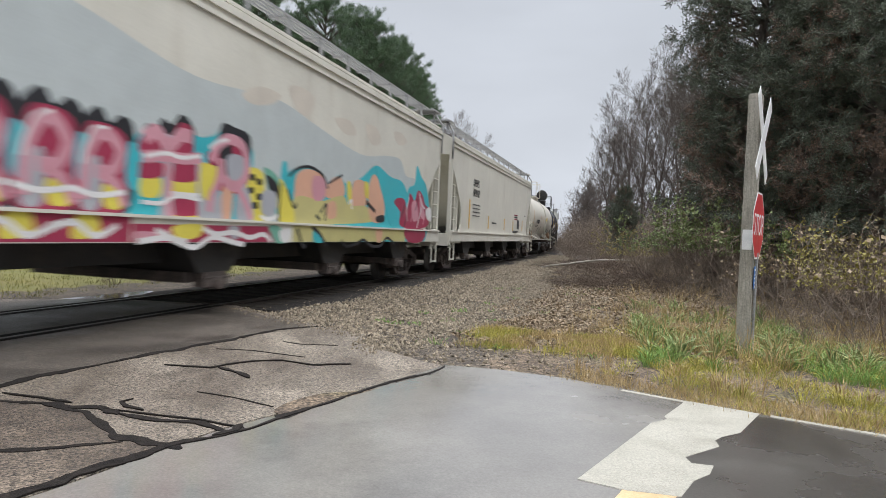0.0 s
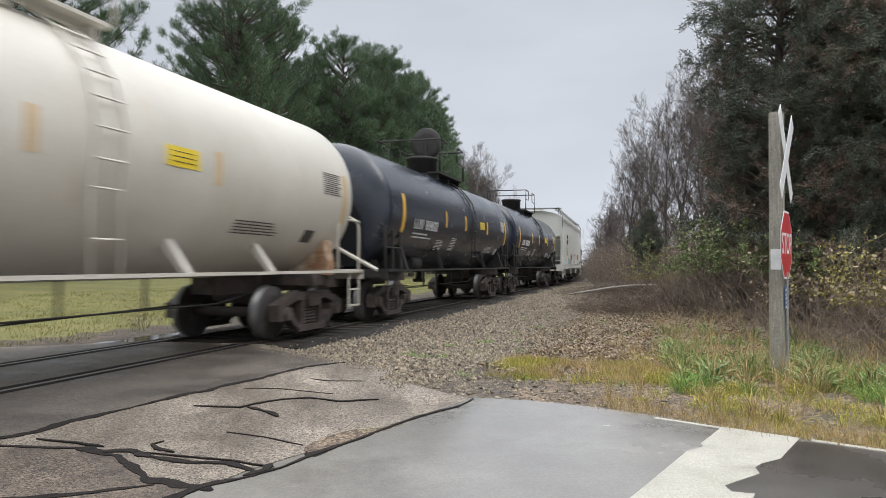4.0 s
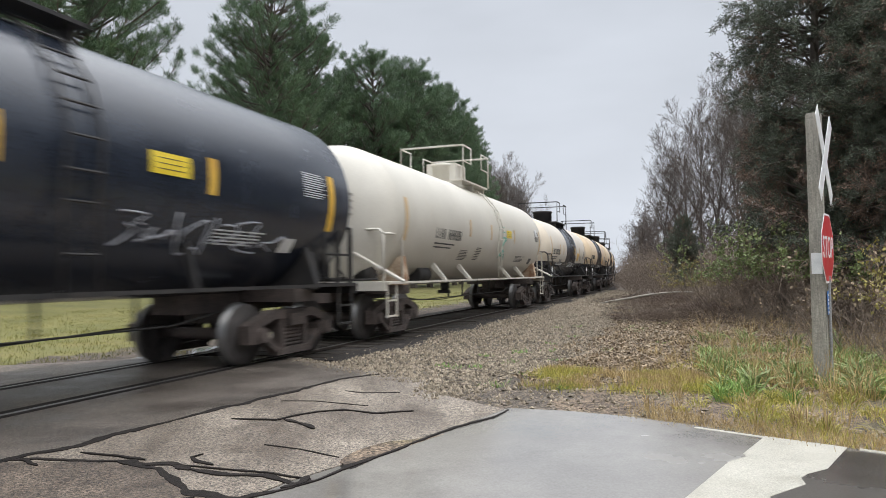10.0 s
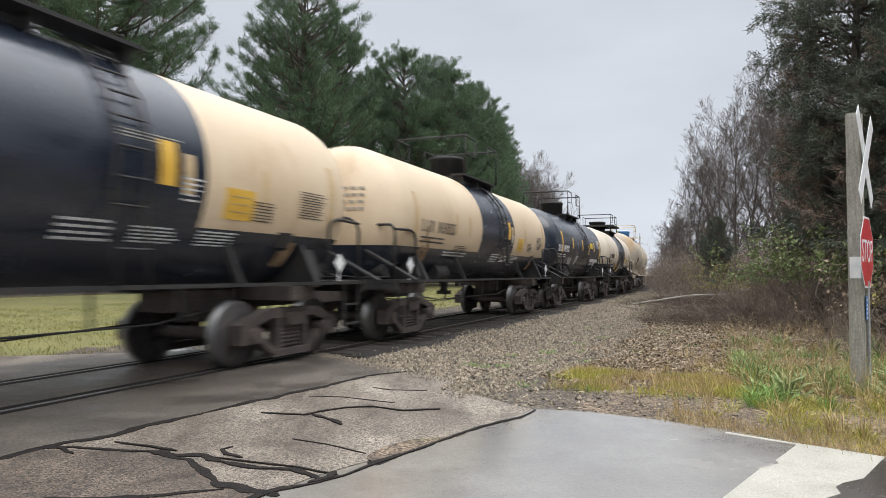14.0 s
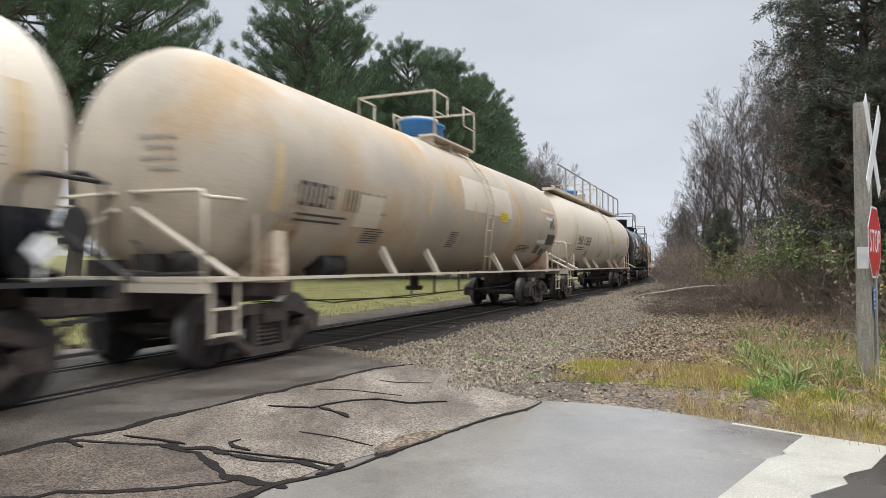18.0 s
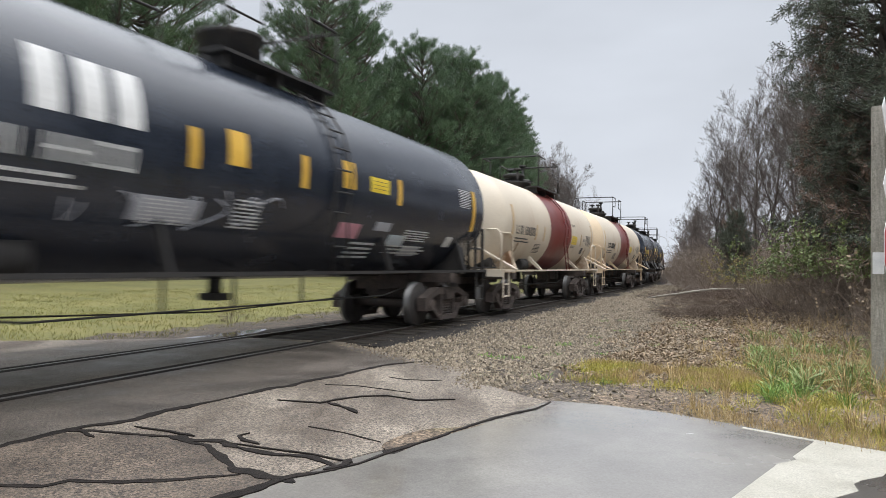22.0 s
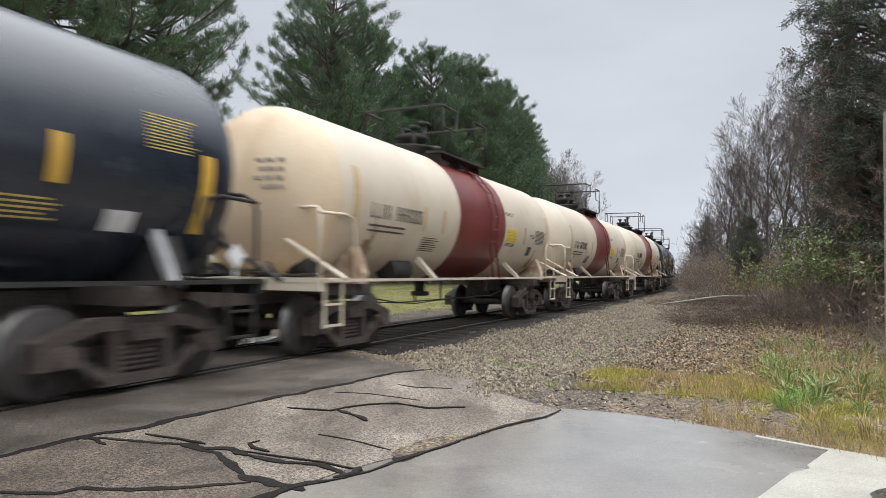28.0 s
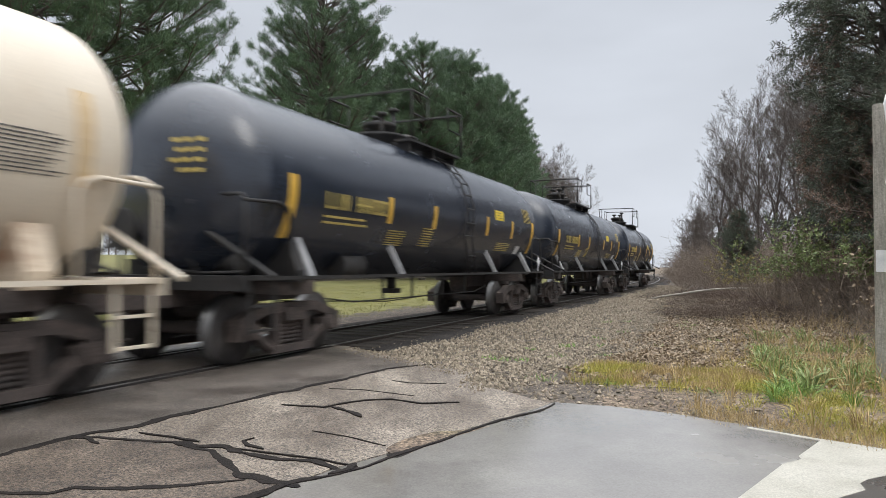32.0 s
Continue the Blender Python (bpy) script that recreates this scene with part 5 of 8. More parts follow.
def make_train():
    L = 18.7
    c = hopper_car("grey covered hopper car with large spray-painted graffiti", L, "grey_hopper", "grey_hopper", 4)
    spray(c, L)
    for ch in c.children:
        if ch.name.startswith("spray"):
            ch.location.x += 0.5
    couple(c, 0, L)
    L = length(1)
    c = hopper_car("pale grey covered hopper car with black stencilled marks", L, "grey_hopper", "grey_hopper", 4)
    hopper_marks(c, L, "letter_black")
    for k, (xa, xb, z, mt) in enumerate(((3.3, 4.3, 2.24, "g_crimson"), (3.3, 4.2, 2.14, "letter_black"), (3.35, 4.25, 2.04, "g_crimson"), (-2.2, -1.2, 1.72, "letter_black"), (3.0, 4.6, 1.46, "letter_black"), (3.0, 4.4, 1.40, "letter_black"), (6.6, 6.9, 2.3, "letter_black"))):
        bm = bmesh.new()
        x = xa
        while x < xb - 0.05:
            side_plate(bm, x, z, x + 0.11, z + 0.055)
            x += 0.14
        tagged(part("data_panel", bm, M[mt], c), kind="stuff")
    couple(c, 1, L)
    specs = {
        2: ("off-white tank car streaked with rust on top", R_BIG, 2.50, ("offwhite", None, None, None, None), "offwhite", "letter_black", "hat"),
        3: ("black tank car with an upturned round hatch cover on top", R_BIG, 2.475, BLACK, "black_dull", "letter_white", "hat"),
        4: ("black tank car with white lettering and yellow stripes", R_BIG, 2.475, BLACK, "black_dull", "letter_white", "hat"),
        6: ("black tank car with pale scrawled graffiti on its side", R_BIG, 2.475, BLACK, "black_dull", "letter_white", "hat"),
        7: ("off-white tank car with a cream platform and green scrawl", R_BIG, 2.49, ("offwhite", None, None, None, None), "offwhite", "letter_black", "hat"),
        8: ("pale cream over black tank car with a black band", R_MED, 2.385, two_tone("cream_pale", 0, "cream"), "black_dull", "letter_black", "hat"),
        9: ("yellowed cream over black tank car with a black band", R_MED, 2.385, two_tone("cream_orange", 0), "black_dull", "letter_black", "hat"),
        10: ("yellowed cream over black tank car with rusty streaks", R_MED, 2.385, two_tone("cream_orange", 0, None, 1.2), "black_dull", "letter_black", "hat"),
        11: ("black tank car with two yellow panels", R_MED, 2.385, BLACK, "black_dull", "letter_white", "hat"),
        12: ("cream-white over black tank car with a black band", R_MED, 2.385, two_tone("cream", 0, None, 1.5), "black_dull", "letter_black", "hat"),
        13: ("long dirty tan tank car with blue covers on top", 1.56, 2.62, ("tan_dirty", None, None, None, None), "tan", "letter_black", "hat"),
        14: ("long tan pressure hopper car with a railed roof walk", 1.56, 2.62, ("tan", None, None, None, None), "tan", "letter_black", "hat"),
        15: ("black tank car with pale block graffiti", R_BIG, 2.475, BLACK, "black_dull", "letter_white", "hat"),
        16: ("cream tank car with an oxide red band", R_SML, 2.415, red_band(0), "cream", "letter_black", "valves"),
        17: ("yellowed cream tank car with an oxide red band", R_SML, 2.415, red_band(0, "cream_orange"), "cream_orange", "letter_black", "valves"),
        18: ("black tank car with yellow lettering and stripes", R_MED, 2.385, BLACK, "black_dull", "letter_yellow", "valves"),
        19: ("black tank car with a hazard placard and yellow stripes", R_MED, 2.385, BLACK, "black_dull", "letter_yellow", "valves"),
        20: ("cream tank car with an oxide red band", R_SML, 2.415, red_band(0, "cream_orange"), "cream", "letter_black", "valves"),
        21: ("cream tank car with an oxide red band", R_SML, 2.415, red_band(0), "cream", "letter_black", "valves"),
        22: ("cream tank car with an oxide red band", R_SML, 2.415, red_band(0), "cream", "letter_black", "valves"),
        23: ("black tank car with yellow lettering and stripes", R_MED, 2.385, BLACK, "black_dull", "letter_yellow", "valves"),
        25: ("black tank car at the tail of the train", R_MED, 2.385, BLACK, "black_dull", "letter_yellow", "valves"),
        24: ("black tank car with yellow lettering and stripes", R_MED, 2.385, BLACK, "black_dull", "letter_yellow", "valves"),
    }
    for i in range(2, 26):
        L = length(i)
        if i == 5:
            c = hopper_car("white covered hopper car with small scrawled graffiti", L, "white_hopper", "white_hopper", 3, flat=True)
            hopper_marks(c, L, "letter_black")
            blob(c, [(-4.55, 1.35), (-4.6, 1.74), (-4.3, 1.68), (-3.9, 1.74), (-3.3, 1.70), (-2.95, 1.78), (-2.95, 1.35)], "g_cyan", 1)
            blob(c, [(-4.6, 1.35), (-4.62, 1.7), (-4.45, 1.6), (-4.4, 1.35)], "g_salmon", 2)
            blob(c, [(-4.1, 1.72), (-3.95, 1.98), (-3.6, 2.0), (-3.15, 1.95), (-3.1, 1.74), (-3.6, 1.6)], "g_white", 2)
            for x in (-4.1, -3.6, -3.2):
                stroke(c, [(x - 0.1, 1.42), (x, 1.6), (x + 0.15, 1.5), (x + 0.2, 1.4)], 0.06, "g_sky", 3)
            blob(c, [(-2.55, 1.34), (-2.3, 1.75), (-2.2, 1.98), (-1.6, 1.9), (-1.15, 1.97), (-1.1, 1.7), (-1.35, 1.62), (-1.45, 1.34), (-1.62, 1.34), (-1.62, 1.62), (-2.05, 1.62), (-2.2, 1.34)], "g_crimson", 1)
            blob(c, [(-2.15, 1.34), (-2.1, 1.58), (-1.7, 1.6), (-1.65, 1.34)], "g_white", 1)
            blob(c, [(-1.42, 1.34), (-1.35, 1.58), (-0.95, 1.58), (-0.9, 1.34)], "g_white", 1)
            stroke(c, [(-2.3, 1.9), (-1.7, 1.86), (-1.2, 1.95), (-0.95, 1.65)], 0.05, "g_black", 2)
            blob(c, [(0.3, 1.34), (0.6, 1.95), (0.95, 2.02), (1.6, 1.9), (2.0, 2.03), (2.5, 1.9), (3.3, 2.05), (3.2, 1.34)], "g_white", 1)
            stroke(c, [(0.1, 1.36), (0.5, 1.5), (0.62, 1.9), (0.95, 2.04), (1.5, 1.9)], 0.07, "g_crimson", 2)
            stroke(c, [(1.5, 1.98), (1.85, 1.92), (2.0, 2.06), (2.2, 2.02)], 0.05, "g_black", 2)
            stroke(c, [(2.25, 1.7), (2.4, 1.95), (2.9, 1.93)], 0.045, "g_black", 2)
            for x in (0.75, 1.15, 1.7):
                stroke(c, [(x, 1.38), (x + 0.12, 1.5), (x + 0.3, 1.4)], 0.07, "g_black", 2)
            blob(c, [(1.35, 1.36), (1.45, 1.75), (1.6, 1.7), (1.55, 1.36)], "g_olive", 2)
        else:
            lab, r, zc, scheme, fm, let, fit = specs[i]
            c = tank_car(lab, None, L, r, zc, scheme, fm, let, fittings=fit, name="hopper_car" if i == 14 else "tank_car")
            extras(c, i, L, r, zc)
        couple(c, i, L)


def smooth_loop(pts, k=5):
    out = []
    n = len(pts)
    for i in range(n):
        p0, p1, p2, p3 = (Vector(pts[(i + d) % n]) for d in (-1, 0, 1, 2))
        for j in range(k):
            t = j / k
            out.append(tuple(0.5 * ((2 * p1) + (p2 - p0) * t + (2 * p0 - 5 * p1 + 4 * p2 - p3) * t * t + (3 * p1 - p0 - 3 * p2 + p3) * t ** 3)))
    return out


def blob(car, pts, material, layer, smooth=True, name="spray_paint", y=-1.56):
    """A sprayed patch: a thin film with a soft outline on the flat side of a hopper."""
    bm = bmesh.new()
    pts = smooth_loop(pts) if smooth else pts
    prism(bm, pts, y - 0.0012 * (layer + 1), y + 0.01)
    part(name, bm, M[material], car)


def stroke(car, pts, w, material, layer, y=-1.56, name="spray_line"):
    """A sprayed line of width w."""
    bm = bmesh.new()
    fine = []
    for i in range(len(pts) - 1):
        p0, p1, p2, p3 = (Vector(pts[min(max(i + d, 0), len(pts) - 1)]) for d in (-1, 0, 1, 2))
        for j in range(6):
            t = j / 6
            fine.append(0.5 * ((2 * p1) + (p2 - p0) * t + (2 * p0 - 5 * p1 + 4 * p2 - p3) * t * t + (3 * p1 - p0 - 3 * p2 + p3) * t ** 3))
    fine.append(Vector(pts[-1]))
    left, right = [], []
    for i, p in enumerate(fine):
        d = (fine[min(i + 1, len(fine) - 1)] - fine[max(i - 1, 0)]).normalized()
        nrm = Vector((-d.y, d.x)) * w / 2
        for lst, q in ((left, p + nrm), (right, p - nrm)):
            lst.append(bm.verts.new((q.x, y - 0.0012 * (layer + 1), q.y)))
    for i in range(len(fine) - 1):
        bm.faces.new((left[i], left[i + 1], right[i + 1], right[i]))
    part(name, bm, M[material], car)


def spray(c, L):
    """Two large pieces and a flower, sprayed over the side sheets and the sill."""
    blob(c, [(-8.4, 1.36), (-8.4, 3.42), (-6.5, 3.46), (-5, 3.34), (-3.2, 3.08), (-1.2, 3.2), (0.2, 3.02), (2.2, 2.78), (3.6, 2.92), (4.6, 2.96), (5.1, 2.62), (6.0, 2.5), (5.6, 1.36)], "g_slate", 0)
    blob(c, [(-2.15, 3.09), (-1.87, 2.99), (-1.34, 3.1), (-1.09, 3.28), (-1.66, 3.29)], "g_buff", 1)
    blob(c, [(-0.84, 3.46), (-0.53, 3.15), (-0.13, 3.15), (0.07, 3.46), (-0.36, 3.55)], "g_buff", 1)
    blob(c, [(0.92, 3.28), (1.35, 3.07), (1.93, 3.14), (1.61, 3.35)], "g_buff", 1)
    blob(c, [(2.4, 3.4), (2.77, 3.06), (3.32, 3.18), (3.01, 3.44)], "g_buff", 1)
    blob(c, [(4.11, 3.52), (4.47, 3.28), (5.06, 3.42), (4.68, 3.58)], "g_buff", 1)
    blob(c, [(-4.19, 2.2), (-3.24, 2.35), (-3.06, 2.34), (-2.75, 2.42), (-2.51, 2.53), (-1.87, 2.37), (-1.82, 1.95), (-1.68, 1.33), (-4.16, 1.24)], "g_cyan", 2)
    blob(c, [(-4.15, 2.14), (-4.01, 2.36), (-3.89, 2.31), (-3.77, 2.46), (-3.62, 2.41), (-3.44, 2.56), (-3.25, 2.48), (-3.19, 2.32), (-3.45, 2.04), (-3.96, 2.0)], "g_black", 3)
    blob(c, [(-2.84, 2.13), (-2.68, 2.41), (-2.57, 2.6), (-2.32, 2.59), (-1.93, 2.53), (-1.89, 2.23), (-1.95, 1.84), (-2.48, 1.88)], "g_black", 3)
    blob(c, [(-4.1, 1.75), (-3.79, 1.77), (-3.8, 1.55), (-4.1, 1.54)], "g_yellow", 4)
    blob(c, [(-3.56, 1.76), (-3.09, 1.8), (-3.1, 1.62), (-3.55, 1.61)], "g_yellow", 4)
    blob(c, [(-3.06, 1.99), (-2.71, 2.02), (-2.72, 1.68), (-2.9, 1.54), (-3.06, 1.69)], "g_yellow", 4)
    blob(c, [(-3.54, 1.37), (-3.0, 1.38), (-3.02, 1.27), (-3.53, 1.26)], "g_yellow", 4)
    blob(c, [(-4.15, 2.17), (-3.96, 2.26), (-3.78, 2.22), (-3.76, 2.07), (-3.96, 2.02), (-4.15, 2.02)], "g_crimson", 5)
    blob(c, [(-3.58, 2.3), (-3.44, 2.46), (-3.24, 2.41), (-3.22, 2.11), (-3.56, 2.05)], "g_crimson", 5)
    blob(c, [(-4.15, 1.9), (-3.77, 1.93), (-3.77, 1.78), (-4.14, 1.74)], "g_crimson", 5)
    blob(c, [(-3.59, 1.95), (-3.11, 1.99), (-3.12, 1.79), (-3.57, 1.75)], "g_crimson", 5)
    blob(c, [(-3.59, 1.56), (-3.34, 1.62), (-3.01, 1.58), (-3.0, 1.37), (-3.58, 1.35)], "g_crimson", 5)
    blob(c, [(-2.89, 2.17), (-2.66, 2.2), (-2.68, 2.04), (-2.87, 2.03)], "g_crimson", 5)
    blob(c, [(-2.35, 2.43), (-2.11, 2.43), (-2.12, 2.17), (-2.32, 2.16)], "g_crimson", 5)
    blob(c, [(-2.66, 1.81), (-2.15, 1.83), (-2.19, 1.7), (-2.56, 1.68)], "g_crimson", 5)
    blob(c, [(-3.81, 2.24), (-3.59, 2.26), (-3.57, 1.98), (-3.59, 1.6), (-3.53, 1.26), (-3.81, 1.25), (-3.75, 1.59), (-3.75, 1.95)], "g_grey", 6)
    blob(c, [(-3.13, 2.11), (-3.05, 2.1), (-3.04, 1.69), (-2.84, 1.54), (-2.52, 1.69), (-2.52, 1.29), (-3.0, 1.27), (-3.09, 1.56)], "g_grey", 6)
    blob(c, [(-2.46, 2.17), (-2.21, 2.23), (-2.02, 2.14), (-2.04, 1.9), (-2.32, 1.82), (-2.45, 1.97)], "g_grey", 6)
    blob(c, [(-2.12, 1.8), (-1.91, 1.75), (-1.75, 1.32), (-2.17, 1.31), (-2.22, 1.63)], "g_grey", 6)
    blob(c, [(-2.55, 1.74), (-2.32, 1.76), (-2.34, 1.33), (-2.52, 1.32)], "g_salmon", 7)
    stroke(c, [(-4.08, 2.18), (-3.89, 2.29), (-3.67, 2.15), (-3.45, 2.31), (-3.24, 2.31)], 0.17, "g_pink", 8)
    stroke(c, [(-4.11, 1.97), (-3.71, 2.03), (-3.4, 2.03), (-3.03, 2.08)], 0.14, "g_pink", 8)
    stroke(c, [(-3.71, 1.96), (-3.64, 1.75), (-3.65, 1.48), (-3.58, 1.28)], 0.12, "g_pink", 8)
    stroke(c, [(-2.81, 2.07), (-2.7, 2.28), (-2.44, 2.41), (-2.12, 2.36), (-1.98, 2.14), (-2.03, 1.9), (-2.29, 1.78), (-2.54, 1.89), (-2.61, 2.12)], 0.15, "g_pink", 8)
    stroke(c, [(-2.61, 2.12), (-2.66, 1.81), (-2.79, 1.63), (-2.84, 1.41)], 0.13, "g_pink", 8)
    stroke(c, [(-2.22, 1.77), (-2.01, 1.6), (-1.82, 1.34)], 0.12, "g_pink", 8)
    stroke(c, [(-4.1, 1.47), (-3.78, 1.47), (-3.48, 1.57), (-3.03, 1.55)], 0.05, "g_white", 9)
    stroke(c, [(-4.07, 1.98), (-3.71, 2.06), (-3.42, 2.04), (-3.05, 2.11)], 0.05, "g_white", 9)
    stroke(c, [(-2.87, 2.23), (-2.71, 2.33), (-2.47, 2.4)], 0.05, "g_white", 9)
    stroke(c, [(-3.59, 1.6), (-3.34, 1.6), (-3.06, 1.61)], 0.05, "g_white", 9)
    blob(c, [(-1.93, 2.03), (-1.52, 2.03), (-1.46, 1.64), (-1.48, 1.33), (-1.89, 1.32)], "g_yellow", 3)
    blob(c, [(-1.88, 1.98), (-1.76, 2.0), (-1.74, 1.92), (-1.86, 1.9)], "g_black", 4)
    blob(c, [(-1.7, 1.93), (-1.57, 1.95), (-1.55, 1.87), (-1.68, 1.85)], "g_black", 4)
    blob(c, [(-1.91, 1.79), (-1.79, 1.81), (-1.77, 1.73), (-1.89, 1.71)], "g_black", 4)
    blob(c, [(-1.69, 1.71), (-1.56, 1.73), (-1.54, 1.65), (-1.67, 1.63)], "g_black", 4)
    blob(c, [(-1.79, 1.58), (-1.67, 1.6), (-1.65, 1.51), (-1.77, 1.5)], "g_black", 4)
    blob(c, [(-1.49, 2.13), (-1.04, 1.98), (-1.0, 1.67), (-1.17, 1.58), (-1.35, 1.8)], "g_green", 4)
    blob(c, [(-1.44, 2.02), (-1.09, 1.91), (-1.05, 1.69), (-1.26, 1.73)], "g_black", 5)
    blob(c, [(-1.52, 1.76), (-1.18, 1.78), (-1.07, 1.58), (-1.25, 1.42), (-1.53, 1.46)], "g_grey", 6)
    stroke(c, [(-1.57, 1.4), (-1.33, 1.36), (-0.99, 1.44)], 0.06, "g_white", 7)
    blob(c, [(-0.97, 2.23), (-0.82, 2.27), (-0.77, 1.96), (-0.97, 1.83)], "g_cyan", 3)
    blob(c, [(-1.02, 1.96), (-0.84, 1.89), (-0.55, 1.53), (-0.56, 1.32), (-1.03, 1.32)], "g_yellow", 7)
    stroke(c, [(-0.98, 1.94), (-1.01, 1.72), (-1.03, 1.32)], 0.05, "g_black", 8)
    blob(c, [(-0.84, 1.84), (-0.76, 2.12), (-0.18, 2.29), (0.38, 2.25), (0.74, 1.98), (1.13, 2.26), (1.64, 2.12), (2.32, 2.33), (3.1, 2.65), (4.0, 2.47), (5.05, 2.35), (5.28, 1.42), (-0.62, 1.32)], "g_cyan", 3)
    blob(c, [(-0.54, 1.87), (-0.47, 2.13), (-0.07, 2.25), (0.44, 2.19), (0.64, 1.97), (0.41, 1.73), (-0.45, 1.68)], "g_salmon", 5)
    blob(c, [(0.16, 2.15), (0.57, 2.12), (0.59, 1.81), (0.24, 1.72), (0.08, 1.92)], "g_pink", 6)
    blob(c, [(0.67, 1.81), (0.73, 2.07), (1.24, 2.25), (1.46, 1.91)], "g_salmon", 5)
    blob(c, [(1.67, 1.75), (1.56, 2.12), (1.74, 2.17), (1.86, 1.76)], "g_yellow", 5)
    blob(c, [(1.86, 1.73), (1.86, 2.16), (2.29, 2.27), (2.54, 2.13), (2.54, 1.73)], "g_salmon", 5)
    blob(c, [(2.44, 1.98), (2.46, 2.24), (2.67, 2.22), (2.73, 1.93)], "g_yellow", 5)
    blob(c, [(2.7, 1.92), (2.77, 2.31), (3.11, 2.43), (3.65, 1.87), (3.58, 1.46), (2.83, 1.48)], "g_salmon", 6)
    blob(c, [(-0.59, 1.67), (-0.3, 1.78), (0.18, 1.75), (0.59, 1.75), (1.37, 1.89), (1.74, 1.72), (2.54, 1.75), (2.82, 1.59), (2.8, 1.42), (-0.57, 1.32)], "g_olive", 6)
    blob(c, [(0.72, 1.69), (1.04, 1.76), (1.12, 1.49), (0.77, 1.44)], "g_salmon", 7)
    stroke(c, [(-0.79, 1.86), (-0.56, 1.58), (-0.44, 1.65)], 0.05, "g_black", 8)
    stroke(c, [(-0.76, 2.06), (-0.48, 2.21), (-0.02, 2.29), (0.5, 2.19), (0.7, 1.97)], 0.05, "g_black", 8)
    stroke(c, [(0.73, 2.07), (1.24, 2.25), (1.34, 2.28)], 0.045, "g_black", 8)
    stroke(c, [(0.26, 1.48), (0.44, 1.4)], 0.06, "g_black", 8)
    stroke(c, [(2.58, 1.84), (3.12, 1.66)], 0.09, "g_black", 8)
    blob(c, [(3.19, 1.55), (3.63, 1.6), (3.69, 1.46), (3.25, 1.44)], "g_black", 8)
    stroke(c, [(0.43, 1.52), (0.68, 1.69), (0.62, 1.39)], 0.05, "g_black", 8)
    stroke(c, [(1.67, 1.75), (1.81, 1.83), (1.82, 1.65)], 0.06, "g_white", 9)
    blob(c, [(3.07, 2.63), (4.0, 2.49), (4.98, 2.36), (5.16, 1.39), (4.11, 1.4), (3.64, 1.91)], "g_cyan", 7)
    blob(c, [(5.15, 1.47), (5.31, 2.29), (5.82, 2.47), (5.96, 2.95), (6.36, 2.71), (6.91, 2.42), (7.12, 1.52)], "g_cyan", 4)
    blob(c, [(4.91, 1.37), (4.76, 1.72), (4.32, 1.91), (4.49, 2.03), (5.01, 2.04), (5.29, 1.81), (5.45, 2.21), (5.87, 2.05), (6.11, 2.33), (6.5, 2.24), (6.77, 2.01), (7.07, 1.9), (7.03, 1.42)], "g_crimson", 8)
    blob(c, [(5.79, 1.53), (5.61, 1.94), (5.95, 2.05), (6.23, 1.64)], "g_pink", 9)
    blob(c, [(6.39, 1.69), (6.28, 2.17), (6.59, 2.0), (6.79, 1.61)], "g_pink", 9)
    blob(c, [(6.85, 1.86), (7.29, 1.93), (7.37, 1.58), (7.01, 1.62)], "g_white", 10)
    stroke(c, [(6.21, 2.28), (6.47, 1.99), (6.79, 1.89)], 0.05, "g_white", 10)
    stroke(c, [(5.19, 1.81), (5.32, 1.52)], 0.04, "g_white", 10)
    blob(c, [(-4.28, 1.22), (-1.22, 1.25), (-1.21, 1.015), (-4.27, 1.015)], "g_crimson", 1, False, y=-1.61)
    blob(c, [(-3.58, 1.21), (-3.05, 1.24), (-3.07, 1.1), (-3.32, 1.05), (-3.55, 1.09)], "g_yellow", 2, y=-1.61)
    blob(c, [(-4.2, 1.14), (-3.81, 1.13), (-3.65, 1.19), (-3.73, 1.05), (-4.2, 1.04)], "g_pink", 2, y=-1.61)
    stroke(c, [(-4.2, 1.02), (-3.73, 1.07), (-3.51, 1.02), (-3.17, 0.95), (-2.8, 1.08), (-2.31, 1.01), (-2.05, 0.98)], 0.07, "g_white", 3, y=-1.61)
    stroke(c, [(-3.02, 1.2), (-2.74, 1.12), (-2.32, 1.15), (-1.91, 1.08), (-1.54, 1.13), (-1.3, 1.02)], 0.07, "g_white", 3, y=-1.61)
    stroke(c, [(-3.9, 1.16), (-3.55, 1.05), (-3.32, 1.02)], 0.07, "g_white", 3, y=-1.61)
    blob(c, [(-2.45, 1.22), (-2.19, 1.22), (-2.22, 1.06), (-2.38, 1.08)], "g_grey", 2, y=-1.61)
    blob(c, [(-1.39, 1.25), (-1.05, 1.24), (-0.9, 1.015), (-1.17, 1.015)], "g_green", 2, y=-1.61)
    blob(c, [(-1.05, 1.19), (-0.69, 1.22), (-0.77, 1.015), (-1.0, 1.03)], "g_white", 3, y=-1.61)
    blob(c, [(-0.64, 1.28), (5.03, 1.325), (5.08, 1.015), (-0.62, 1.015)], "g_olive", 1, False, y=-1.61)
    blob(c, [(0.11, 1.24), (0.37, 1.15), (0.57, 1.015), (0.15, 1.015)], "g_cyan", 2, y=-1.61)
    blob(c, [(2.14, 1.015), (2.33, 1.02), (2.67, 1.015), (2.77, 1.015)], "g_cyan", 2, y=-1.61)
    blob(c, [(3.52, 1.015), (3.77, 1.05), (4.2, 1.02), (4.35, 1.015)], "g_cyan", 2, y=-1.61)
    blob(c, [(3.1, 1.27), (3.49, 1.26), (3.42, 1.015), (3.18, 1.02)], "g_salmon", 2, y=-1.61)
